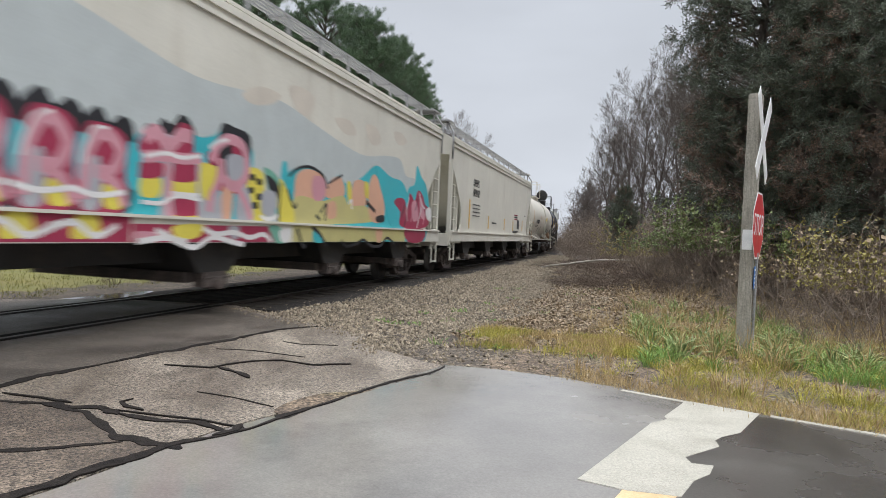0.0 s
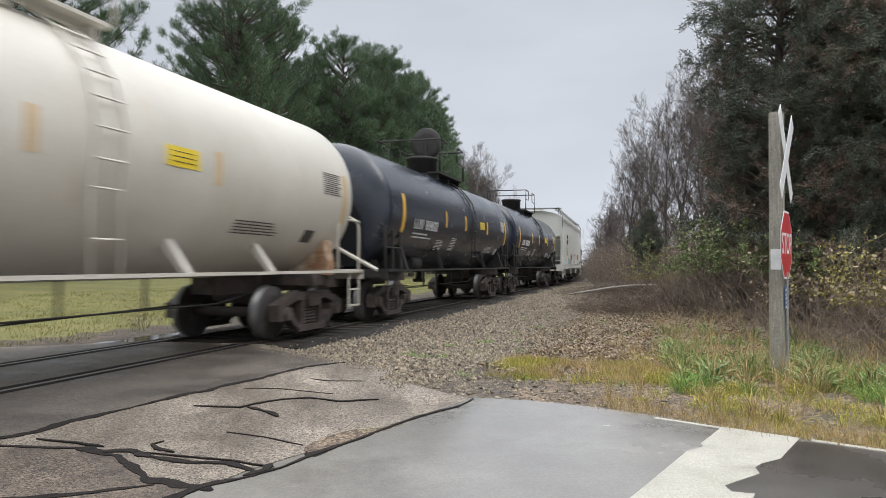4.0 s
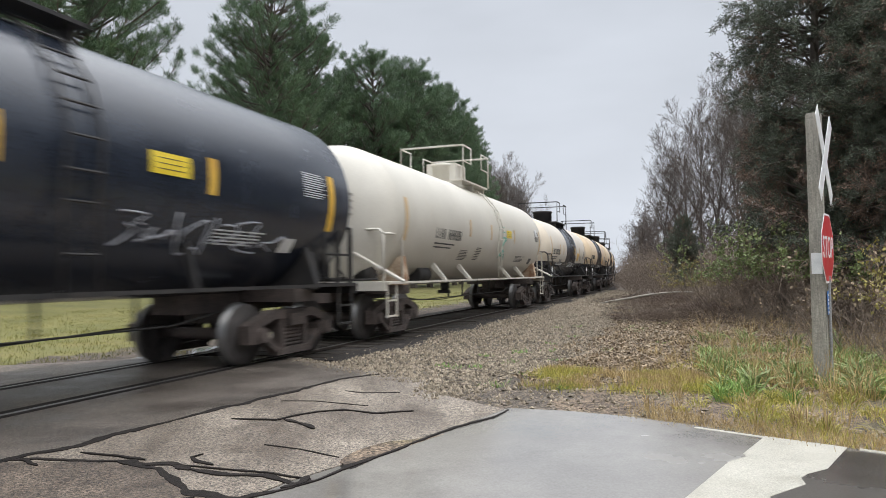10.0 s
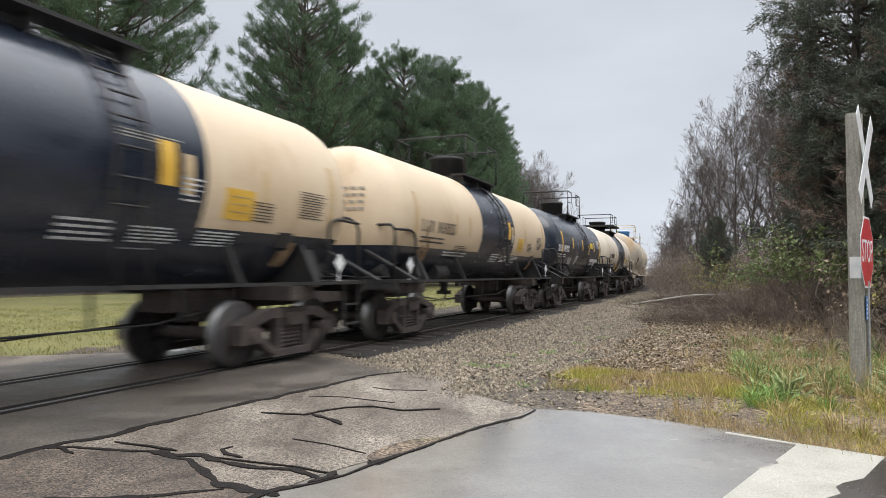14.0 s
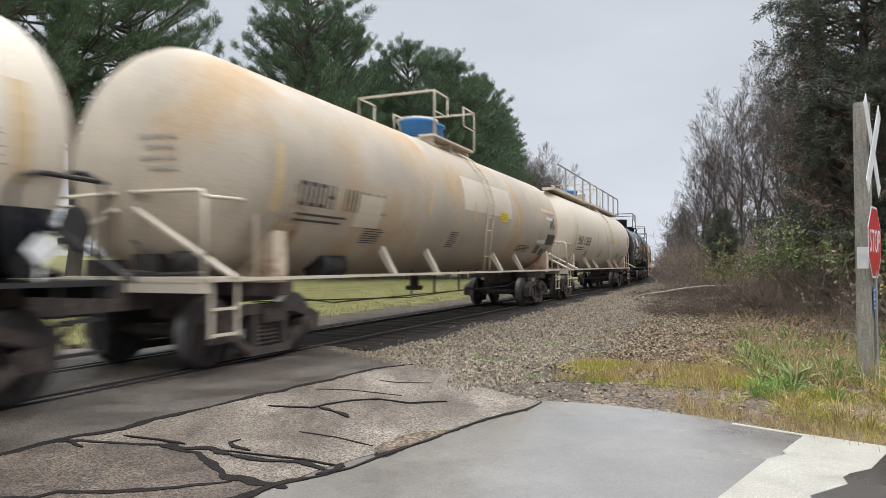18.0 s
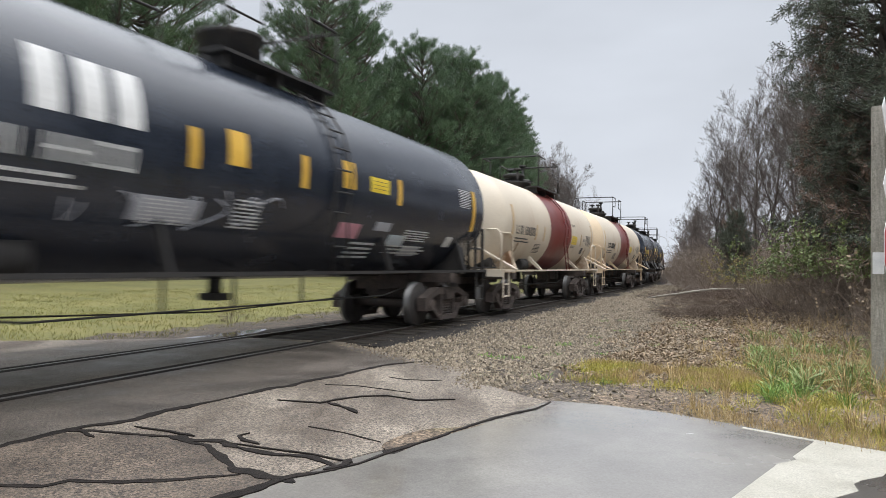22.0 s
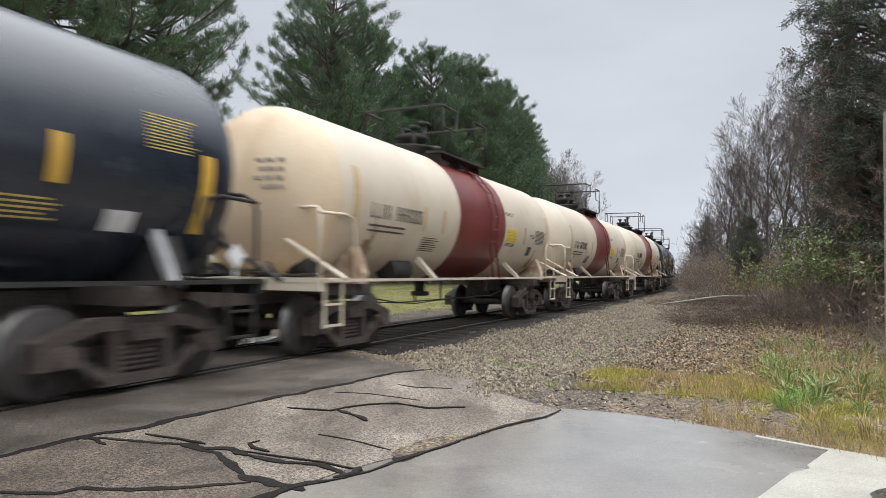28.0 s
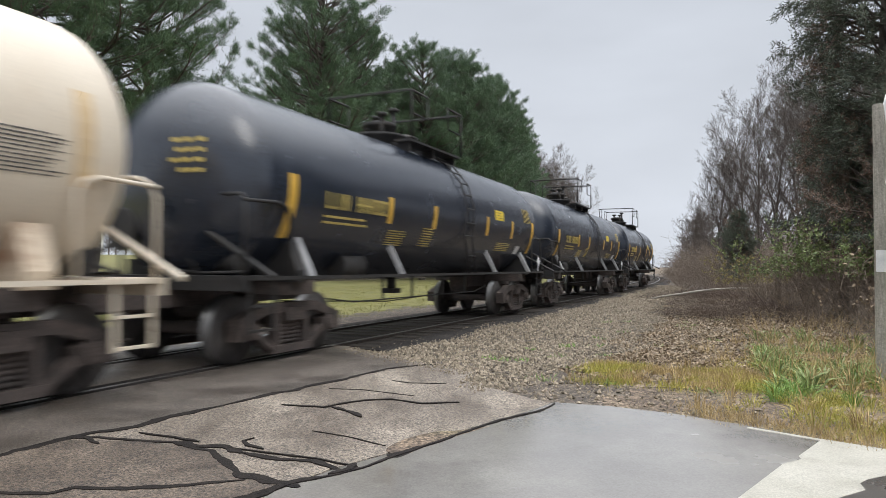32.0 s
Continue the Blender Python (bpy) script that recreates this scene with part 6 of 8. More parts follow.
    stroke(c, [(-0.48, 1.23), (-0.28, 0.96), (-0.17, 0.94)], 0.07, "g_black", 3, y=-1.61)
    stroke(c, [(0.04, 1.27), (0.37, 1.15), (0.65, 0.93)], 0.07, "g_black", 3, y=-1.61)
    stroke(c, [(1.3, 1.04), (1.56, 0.92), (2.09, 0.99), (2.41, 1.05), (2.89, 0.92), (3.42, 0.93), (3.81, 1.1), (4.34, 0.95)], 0.06, "g_black", 3, y=-1.61)
    blob(c, [(5.03, 1.325), (6.99, 1.325), (6.73, 1.015), (5.08, 1.015)], "g_cyan", 1, False, y=-1.61)
    blob(c, [(5.06, 1.325), (6.67, 1.325), (6.51, 1.02), (5.32, 1.015)], "g_crimson", 3, y=-1.61)
    for k, (x, z) in enumerate(((5.0, 1.75), (5.35, 1.95), (5.7, 1.65), (6.05, 1.95), (6.4, 1.75), (6.75, 1.6), (5.2, 1.5), (6.2, 1.45))):
        stroke(c, [(x - 0.12, z - 0.14), (x, z + 0.05), (x + 0.05, z + 0.16)], 0.05, ("g_black", "g_white", "g_pink")[k % 3], 11)
    rnd = random.Random(9)
    for x in (-6.1, -5.35, -4.65):
        h = rnd.uniform(-0.12, 0.1)
        blob(c, [(x - 0.44, 1.36), (x - 0.40, 1.9), (x - 0.34, 2.32 + h), (x - 0.1, 2.50 + h), (x + 0.05, 2.36 + h), (x + 0.24, 2.46 + h), (x + 0.42, 2.2), (x + 0.36, 1.36)], "g_black", 3)
        blob(c, [(x - 0.36, 1.36), (x - 0.3, 2.1), (x - 0.1, 2.34 + h), (x + 0.3, 2.2 + h), (x + 0.28, 1.36)], "g_crimson", 5)
        blob(c, [(x + 0.02, 1.38), (x - 0.02, 1.6), (x + 0.2, 1.66), (x + 0.26, 1.4)], "g_yellow", 6)
        blob(c, [(x - 0.3, 1.38), (x - 0.26, 1.75), (x - 0.08, 1.9), (x - 0.06, 1.4)], "g_grey", 6)
        blob(c, [(x + 0.3, 1.7), (x + 0.34, 2.1), (x + 0.5, 2.0), (x + 0.46, 1.6)], "g_cyan", 6)
        stroke(c, [(x - 0.3, 1.45), (x - 0.24, 1.95), (x - 0.02, 2.24 + h), (x + 0.2, 2.0), (x + 0.1, 1.78), (x - 0.12, 1.74)], 0.14, "g_pink", 8)
        stroke(c, [(x - 0.05, 1.72), (x + 0.18, 1.62), (x + 0.3, 1.4)], 0.12, "g_pink", 8)
        stroke(c, [(x - 0.4, 1.55), (x - 0.1, 1.5), (x + 0.3, 1.56)], 0.06, "g_white", 9)
        stroke(c, [(x - 0.32, 1.8), (x - 0.2, 2.15), (x + 0.02, 2.3 + h)], 0.035, "g_white", 9)
    blob(c, [(-6.9, 1.4), (-6.85, 2.2), (-6.6, 2.1), (-6.55, 1.4)], "g_yellow", 4)
    blob(c, [(-7.2, 1.02), (-7.2, 1.32), (-4.3, 1.32), (-4.3, 1.02)], "g_crimson", 1, False, y=-1.61)
    for x in (-6.6, -5.9, -5.1):
        blob(c, [(x, 1.06), (x + 0.05, 1.28), (x + 0.3, 1.3), (x + 0.34, 1.1)], "g_yellow", 2, y=-1.61)
        stroke(c, [(x - 0.35, 1.12), (x, 1.22), (x + 0.3, 1.08), (x + 0.6, 1.2)], 0.07, "g_white", 3, y=-1.61)


def tag_scrawl(c, x0, x1, z0, z1, material, seed, w=0.05, y=-1.56, curved=None):
    """A loose scrawl of loops; on a tank (curved = (r, zc)) it follows the round side."""
    rnd = random.Random(seed)
    n = int((x1 - x0) / 0.5)
    for i in range(n):
        x = x0 + (x1 - x0) * i / n
        pts = [(x + rnd.uniform(-0.1, 0.6), rnd.uniform(z0, z1)) for _ in range(rnd.randint(3, 5))]
        if curved:
            r, zc = curved
            bm = bmesh.new()
            path_rod(bm, [(px, -math.sqrt(max(r * r - (pz - zc) ** 2, 0.01)) - 0.002, pz) for px, pz in smooth_loop(pts, 4)[: 4 * len(pts) - 5]], w * 0.35, 4)
            part("spray_line", bm, M[material], c)
        else:
            stroke(c, pts, w, material, 1, y)


PLATES_BLACK = (("repaint_strip", 1.96, 3.85, 1.80, 1.94, "letter_white", "chalky white repainted strip"), ("data_frame", 2.99, 3.5, 1.36, 1.56, "g_grey", "framed grey data plate"),
                ("reflective_panel", 1.1, 1.36, 2.12, 2.54, "yellow", ""))
PLATES_TAN = (("walkway_strip", 5.71, 7.55, 2.93, 3.06, "cream_orange", "long cream strip along the top"), ("repaint_strip", 6.3, 7.1, 2.72, 2.82, "letter_white", "white repainted strip"), ("repaint_strip", 5.54, 6.5, 1.97, 2.07, "letter_white", "white repainted strip"),
              ("data_frame", 5.69, 6.13, 1.66, 1.90, "letter_black", "black data plate"), ("hazard_placard", 6.82, 7.18, 1.34, 1.62, "sign_red", "red hazard placard"), ("data_frame", 6.6, 7.55, 1.95, 2.28, "letter_black", "black framed table of small print"),
              ("repaint_patch", -5.4, -4.6, 1.9, 2.4, "tan", "square repainted patch"))


def drips(c, x, r, zc, seed, count=9, high=0):
    """Rusty streaks run down the tank over its saddle."""
    rnd = random.Random(seed)
    for k in range(count):
        bm = bmesh.new()
        xx = x + (k - count / 2) * 0.055
        wrap(bm, xx, xx + rnd.uniform(0.03, 0.06), -44 - rnd.uniform(0, 6), -36 + (high + 30) * rnd.random() ** 1.6 * (1 - abs(k / count - 0.5)), r, zc, n=4, lift=0.003)
        part("rust_streak", bm, M["streak"], c)


def extras(c, i, L, r, zc):
    top = zc + r
    if i in (8, 9, 10, 13, 16, 17, 20, 21, 22):
        drips(c, -L / 2 + 2.25, r, zc, i, 10 if i in (8, 10, 13) else 6, 10 if i in (10, 13) else -6)
        if i != 8:
            drips(c, L / 2 - 2.3, r, zc, i + 40, 5, -10)
    if i == 3:
        bm = bmesh.new()
        lathe(bm, [(-0.05, 0.30), (-0.04, 0.48), (0.0, 0.50), (0.05, 0.44), (0.08, 0.12)], "x", (0.1, -0.1, top + 1.05), 24)
        rod(bm, (0.05, -0.1, top + 0.3), (0.05, -0.1, top + 1.1), 0.06, 6)
        part("hatch_cover", bm, M["black_dull"], c, "round black hatch cover standing open")
    if i == 6:
        tag_scrawl(c, 1.0, 4.4, 1.55, 2.05, "g_grey", 3, 0.045, curved=(r, zc))
        tag_scrawl(c, 1.2, 4.2, 1.6, 2.0, "g_grey", 13, 0.035, curved=(r, zc))
    if i == 7:
        for k, (xa, xb, a0, a1) in enumerate(((1.05, 1.35, 8, 9.5), (1.08, 1.4, 2, 3.5), (1.1, 1.45, -5, -3))):
            bm = bmesh.new()
            wrap(bm, xa, xb, a0, a1, r, zc, n=3)
            part("spray_paint", bm, M["g_green"], c)
        tag_scrawl(c, 1.0, 2.1, 1.6, 2.1, "g_green", 5, 0.05, curved=(r, zc))
        tag_scrawl(c, 1.1, 1.9, 2.1, 2.7, "g_green", 6, 0.04, curved=(r, zc))
        bm = bmesh.new()
        quad_box(bm, (0.1, 0, top + 0.30), (0.95, 0.9, 0.60))
        part("fittings_box", bm, M["offwhite"], c, "cream box over the fittings")
        bm = bmesh.new()
        wrap(bm, L / 2 - 2.15, L / 2 - 1.85, 6, 16, r, zc, n=3)
        part("repaint_patch", bm, M["sign_white"], c)
    if i == 15:
        for x in (-3.95, -3.5, -3.1):
            bm = bmesh.new()
            wrap(bm, x, x + 0.28, 2, 24, r, zc, n=6)
            part("spray_paint", bm, M["letter_white"], c, "thick pale spray-painted stroke")
        for x, wd, a0, a1 in ((0.82, 0.32, -4, 12), (-1.6, 0.3, -4, 12)):
            bm = bmesh.new()
            wrap(bm, x, x + wd, a0, a1, r, zc, n=5)
            part("reflective_panel", bm, M["yellow"], c, "faded orange reflective panel")
        for x, wd, a0, a1, mt in ((0.95, 0.6, -34, -24, "g_pink"), (2.6, 0.6, -38, -29, "g_sky"), (3.3, 0.7, -46, -38, "g_grey"), (2.0, 0.5, -27, -21, "g_grey"), (-2.8, 0.9, -33, -22, "g_grey")):
            bm = bmesh.new()
            wrap(bm, x, x + wd, a0, a1, r, zc, n=5)
            part("spray_paint", bm, M[mt], c, "faded spray-painted patch")
        tag_scrawl(c, -3.5, -0.5, 1.6, 2.1, "g_grey", 8, 0.03, curved=(r, zc))
        text_lines(c, 1.5, 2.4, -38, r, zc, 4, "letter_white", 0.05)
        text_lines(c, 2.7, 4.4, -38, r, zc, 3, "letter_white", 0.04)
    if i in (13, 14):
        # covers and the long roof walk with its railing
        bm = bmesh.new()
        for x in (-2.2,) if i == 14 else (-0.25, 0.35):
            lathe(bm, [(-0.1, 0.38), (0.42, 0.40), (0.45, 0.44), (0.50, 0.44), (0.53, 0.36)], "z", (x, -0.1, top), 18)
        part("hatch_cover", bm, M["blue"], c, "round blue hatch covers")
        if i == 14:
            bm = bmesh.new()
            quad_box(bm, (0, -0.62, top + 0.02), (L - 2.2, 0.5, 0.10))
            quad_box(bm, (0, 0.62, top + 0.02), (L - 2.2, 0.5, 0.10))
            part("roof_walk", bm, M["tan"], c)
            x0, x1 = -L / 2 + 1.2, L / 2 - 1.1
            for y in (-0.86,):
                bm = bmesh.new()
                path_rod(bm, [(x0, y, top), (x0, y, top + 0.85), (x0 + 0.2, y, top + 1.0), (x1 - 0.2, y, top + 1.0), (x1, y, top + 0.85), (x1, y, top)], 0.035, 8)
                part("roof_railing", bm, M["sign_metal"], c)
                for k in range(1, 9):
                    x = x0 + (x1 - x0) * k / 9
                    bm = bmesh.new()
                    quad_box(bm, (x, y, top + 0.5), (0.08, 0.06, 1.0))
                    part("railing_post", bm, M["sign_metal"], c)
        bm = bmesh.new()
        wrap(bm, *((-0.6, 0.6, 6, 26) if i == 14 else (-0.9, 2.6, -4, 24)), r, zc, n=6, lift=0.004)
        part("patch_plate", bm, M["tan"], c, "square repainted panel on the side")
    if i in (8, 9, 10):
        bm = bmesh.new()
        wrap(bm, 1.15, 1.37, math.degrees(math.asin((2.2 - zc) / r)), math.degrees(math.asin((2.68 - zc) / r)), r, zc, n=4, lift=0.008)
        part("reflective_panel", bm, M["yellow"], c, "orange reflective panel on the black band")
        text_lines(c, 1.5, 1.8, math.degrees(math.asin((2.3 - zc) / r)), r, zc, 5, "letter_white", 0.03)
    if i in (8, 9, 10, 12):
        # white data lines on the black underside
        for xa, xb, z, rows in ((-3.2, -1.6, 1.72, 2), (0.1, 0.8, 1.76, 4)):
            text_lines(c, xa, xb, math.degrees(math.asin((z - zc) / r)), r, zc, rows, "letter_white", 0.035)
    if i == 12:
        for x, z in ((-1.5, 1.50), (0.15, 1.34)):
            bm = bmesh.new()
            wrap(bm, x, x + 0.6, math.degrees(math.asin((z - zc) / r)), math.degrees(math.asin((z + 0.32 - zc) / r)), r, zc, n=4)
            part("reflective_panel", bm, M["yellow"], c, "orange-yellow reflective panel")
        bm = bmesh.new()
        quad_box(bm, (0.1, 0, top + 0.30), (2.6, 2.2, 0.10))
        part("canopy_platform", bm, M["black_dull"], c, "raised black platform over the fittings")
    def at_height(z):
        return math.degrees(math.asin((z - zc) / r))
    if i == 11:
        for name, x0, x1, z0, z1, mt, lab in PLATES_BLACK:
            bm = bmesh.new()
            wrap(bm, x0, x1, at_height(z0), at_height(z1), r, zc, n=4, lift=0.010)
            part(name, bm, M[mt], c, lab)
    if i == 13:
        for name, x0, x1, z0, z1, mt, lab in PLATES_TAN:
            bm = bmesh.new()
            wrap(bm, x0, x1, at_height(z0), at_height(z1), r, zc, n=4, lift=0.008)
            part(name, bm, M[mt], c, lab)




make_train()

# ---- trees and brush ----
rng = np.random.default_rng(11)


def limbs_mesh(name, segs, material, sides=4):
    """Tapered prisms for a list of (start, end, radius at start, radius at end)."""
    p0 = np.array([s[0] for s in segs])
    p1 = np.array([s[1] for s in segs])
    r0 = np.array([s[2] for s in segs])
    r1 = np.array([s[3] for s in segs])
    d = p1 - p0
    d /= np.linalg.norm(d, axis=1)[:, None] + 1e-9
    ref = np.where(np.abs(d[:, 2:3]) > 0.9, np.array([[1.0, 0, 0]]), np.array([[0, 0, 1.0]]))
    u = np.cross(d, ref)
    u /= np.linalg.norm(u, axis=1)[:, None] + 1e-9
    v = np.cross(d, u)
    rows = []
    for p, r in ((p0, r0), (p1, r1)):
        for k in range(sides):
            a = 2 * math.pi * k / sides
            rows.append(p + (u * math.cos(a) + v * math.sin(a)) * r[:, None])
    verts = np.stack(rows, 1).reshape(-1, 3)
    base = np.arange(len(segs))[:, None] * 2 * sides
    faces = np.concatenate([base + np.array([[k, (k + 1) % sides, sides + (k + 1) % sides, sides + k]]) for k in range(sides)])
    return arrays(name, verts, faces, material)


def flakes_mesh(name, pos, direction, length, width, material, fold=0.0):
    """Small pointed leaves: four-cornered, long along 'direction'."""
    n = len(pos)
    d = direction / (np.linalg.norm(direction, axis=1)[:, None] + 1e-9)
    u = np.cross(d, rng.normal(size=(n, 3)))
    u /= np.linalg.norm(u, axis=1)[:, None] + 1e-9
    L, W = np.asarray(length).reshape(-1, 1) * np.ones((n, 1)), np.asarray(width).reshape(-1, 1) * np.ones((n, 1))
    verts = np.stack([pos, pos + d * L * 0.45 + u * W, pos + d * L, pos + d * L * 0.45 - u * W], 1).reshape(-1, 3)
    faces = np.arange(n * 4).reshape(n, 4)
    return arrays(name, verts, faces, material)


def unit(v):
    return v / (np.linalg.norm(v) + 1e-9)


def branch(segs, tips, p, d, length, r, depth, spread, up, min_r=0.006, kids=(2, 4), wander=0.18, shrink=0.62):
    steps = max(2, int(length / 0.5)) if depth > 1 else 3
    q = np.array(p, float)
    d = unit(np.array(d, float))
    for i in range(steps):
        d = unit(d + rng.normal(size=3) * wander + np.array([0, 0, up]))
        nq = q + d * length / steps
        a, b = r * (1 - 0.55 * i / steps), r * (1 - 0.55 * (i + 1) / steps)
        segs.append((q, nq, max(a, min_r), max(b, min_r)))
        if depth > 0 and i >= (1 if depth > 2 else 0):
            for _ in range(rng.integers(kids[0], kids[1]) if i < steps - 1 or depth > 1 else 2):
                side = unit(np.cross(d, rng.normal(size=3)))
                branch(segs, tips, nq, d * (1 - spread) + side * spread, length * shrink * rng.uniform(0.55, 1.0), max(b * 0.6, min_r), depth - 1, spread, up, min_r, kids, wander, shrink)
        q = nq
    tips.append((q, d))


def make_pine(h, low, reach, step, limbs, tufts=3, needles=24, droop=0.0):
    """A white pine: whorls of upturned limbs that end in brushes of long needles, with an uneven rounded crown."""
    segs, pos, dirs = [], [], []
    q = np.zeros(3)
    for i in range(12):
        nq = np.array([0.06 * rng.normal(), 0.06 * rng.normal(), h * (i + 1) / 12])
        segs.append((q, nq, 0.24 * (1 - i / 12.5), 0.24 * (1 - (i + 1) / 12.5)))
        q = nq
    seed = rng.uniform(0, 50)

    def brush(p, d, ln):
        for k in range(tufts):
            o = p + d * ln * (1 - 0.28 * k)
            pos.append(np.repeat(o[None], needles, 0) + rng.normal(size=(needles, 3)) * 0.07)
            dirs.append(rng.normal(size=(needles, 3)) * 0.55 + d * 0.8 + np.array([0, 0, 0.3]))
    z = low
    while z < h - 0.25:
        f = (z - low) / (h - low)
        wide = reach * max(0.0, 1 - max(0.0, 1.2 * f - 0.2) ** 2.6) ** 0.62 + 0.3
        for _ in range(limbs):
            a = rng.uniform(0, 2 * math.pi)
            lump = 0.85 + 0.55 * noise.noise(Vector((math.cos(a) * 1.3 + seed, math.sin(a) * 1.3, z * 0.42)))
            ln = wide * lump * rng.uniform(0.6, 1.1)
            d = np.array([math.cos(a), math.sin(a), 0.02 - droop + 0.75 * f * f + rng.uniform(-0.1, 0.15)])
            p = np.array([0, 0, z + rng.uniform(-0.2, 0.2)])
            k = max(3, int(ln / 0.42))
            for i in range(k):
                d = unit(d + np.array([0, 0, 0.075]) + rng.normal(size=3) * 0.09)
                nq = p + d * ln / k
                segs.append((p, nq, 0.05 * (1 - i / k) + 0.008, 0.05 * (1 - (i + 1) / k) + 0.006))
                if i >= k * 0.28:
                    for sgn in (-1, 1):
                        sd = unit(np.cross(d, np.array([0, 0, 1.0])) * sgn * rng.uniform(0.5, 1.1) + d * 0.8 + np.array([0, 0, rng.uniform(-0.05, 0.55)]))
                        tl = rng.uniform(0.3, 0.85) * (1.1 - 0.5 * i / k)
                        segs.append((nq, nq + sd * tl, 0.012, 0.004))
                        brush(nq, sd, tl)
                p = nq
            brush(p, d, 0.3)
        z += rng.uniform(0.7, 1.3) * step
    pos, dirs = np.concatenate(pos), np.concatenate(dirs)
    return limbs_mesh("trunk", segs, M["bark"], 5), flakes_mesh("crown", pos, dirs, rng.uniform(0.12, 0.25, len(pos)), rng.uniform(0.005, 0.0105, len(pos)), M["needle"])


def make_cedar(h, wide, brown=0.3):
    segs, pos, dirs, bpos, bdirs = [], [], [], [], []
    segs.append((np.zeros(3), np.array([0.1, 0, h * 0.5]), 0.22, 0.14))
    segs.append((np.array([0.1, 0, h * 0.5]), np.array([0, 0.1, h]), 0.14, 0.02))
    z = 1.6
    while z < h:
        f = z / h
        reach = wide * (0.85 + 0.2 * math.sin(f * 9 + 1)) * (1 - f ** 4) + 0.35
        for _ in range(rng.integers(8, 11) if f < 0.45 else rng.integers(12, 15)):
            a = rng.uniform(0, 2 * math.pi)
            ln = reach * rng.uniform(0.45, 1.08)
            d = np.array([math.cos(a), math.sin(a), 0.35 + rng.uniform(-0.3, 0.3)])
            p = np.array([0, 0, z])
            dead = rng.uniform() < brown * (1.5 - f)
            k = max(3, int(ln / 0.35))
            for i in range(k):
                d = unit(d + rng.normal(size=3) * 0.16 + np.array([0, 0, -0.03]))
                nq = p + d * ln / k
                segs.append((p, nq, 0.035 * (1 - i / k) + 0.006, 0.035 * (1 - (i + 1) / k) + 0.005))
                if i >= k * 0.25:
                    for _ in range(3):
                        sd = unit(np.cross(d, rng.normal(size=3)) + d * 0.8 + np.array([0, 0, -0.15]))
                        tl = rng.uniform(0.25, 0.6)
                        segs.append((nq, nq + sd * tl, 0.008, 0.003))
                        m = 72 if not dead else 50
                        tt = rng.uniform(0.1, 1.05, m)[:, None]
                        (bpos if dead else pos).append(nq + sd * tl * tt + rng.normal(size=(m, 3)) * 0.05)
                        (bdirs if dead else dirs).append(rng.normal(size=(m, 3)) * 0.6 + sd)
                p = nq
        z += rng.uniform(0.22, 0.40)
    out = [limbs_mesh("trunk", segs, M["bark"], 4)]
    for nm, pp, dd, mt in (("crown", pos, dirs, "cedar"), ("dead_foliage", bpos, bdirs, "cedar_brown")):
        pp, dd = np.concatenate(pp), np.concatenate(dd)
        out.append(flakes_mesh(nm, pp, dd, rng.uniform(0.06, 0.125, len(pp)), rng.uniform(0.006, 0.012, len(pp)), M[mt]))
    return out


def make_bare(h, depth=4, mat_name="bark_far", stems=1, lean=0.0, min_r=0.008):
    """A leafless tree: long ascending limbs, each with finer ones at narrow angles, down to thin twigs."""
    segs = []

    def limb(p, d, ln, r, level):
        steps = 8 if level == depth else 6 if level > 1 else 4 if level else 2
        turn = rng.uniform(0, 6.28)
        for i in range(steps):
            d = unit(d + rng.normal(size=3) * 0.075 + np.array([0, 0, 0.05]))
            nq = p + d * ln / steps
            ra, rb = r * (1 - 0.8 * i / steps), r * (1 - 0.8 * (i + 1) / steps)
            segs.append((p, nq, max(ra, min_r), max(rb, min_r)))
            f = (i + 1) / steps
            if level > 0 and f > (0.22 if level == depth else 0.15):
                for _ in range(2 if level >= depth - 1 or rng.uniform() < 0.5 else 1):
                    turn += 2.4 + rng.uniform(-0.5, 0.5)
                    u = unit(np.cross(d, np.array([0.3, 0.1, 1.0]) if abs(d[2]) < 0.9 else np.array([1.0, 0, 0])))
                    v = np.cross(d, u)
                    side = u * math.cos(turn) + v * math.sin(turn)
                    open_ = rng.uniform(0.4, 0.8)
                    limb(nq, unit(d + side * open_), ln * (0.56 - 0.26 * f) * rng.uniform(0.6, 1.2), max(rb * 0.62, min_r), level - 1)
            p = nq
    for k in range(stems):
        o = rng.normal(size=3) * np.array([0.4, 0.4, 0]) * (stems > 1)
        limb(o, unit(np.array([rng.normal() * 0.10 + lean, rng.normal() * 0.10, 1.0])), h * rng.uniform(0.85, 1.0), h * 0.012, depth)
    big = [s for s in segs if s[2] > 0.03]
    small = [s for s in segs if s[2] <= 0.03]
    return limbs_mesh("trunk", big, M[mat_name], 5), limbs_mesh("crown", small, M[mat_name], 3)


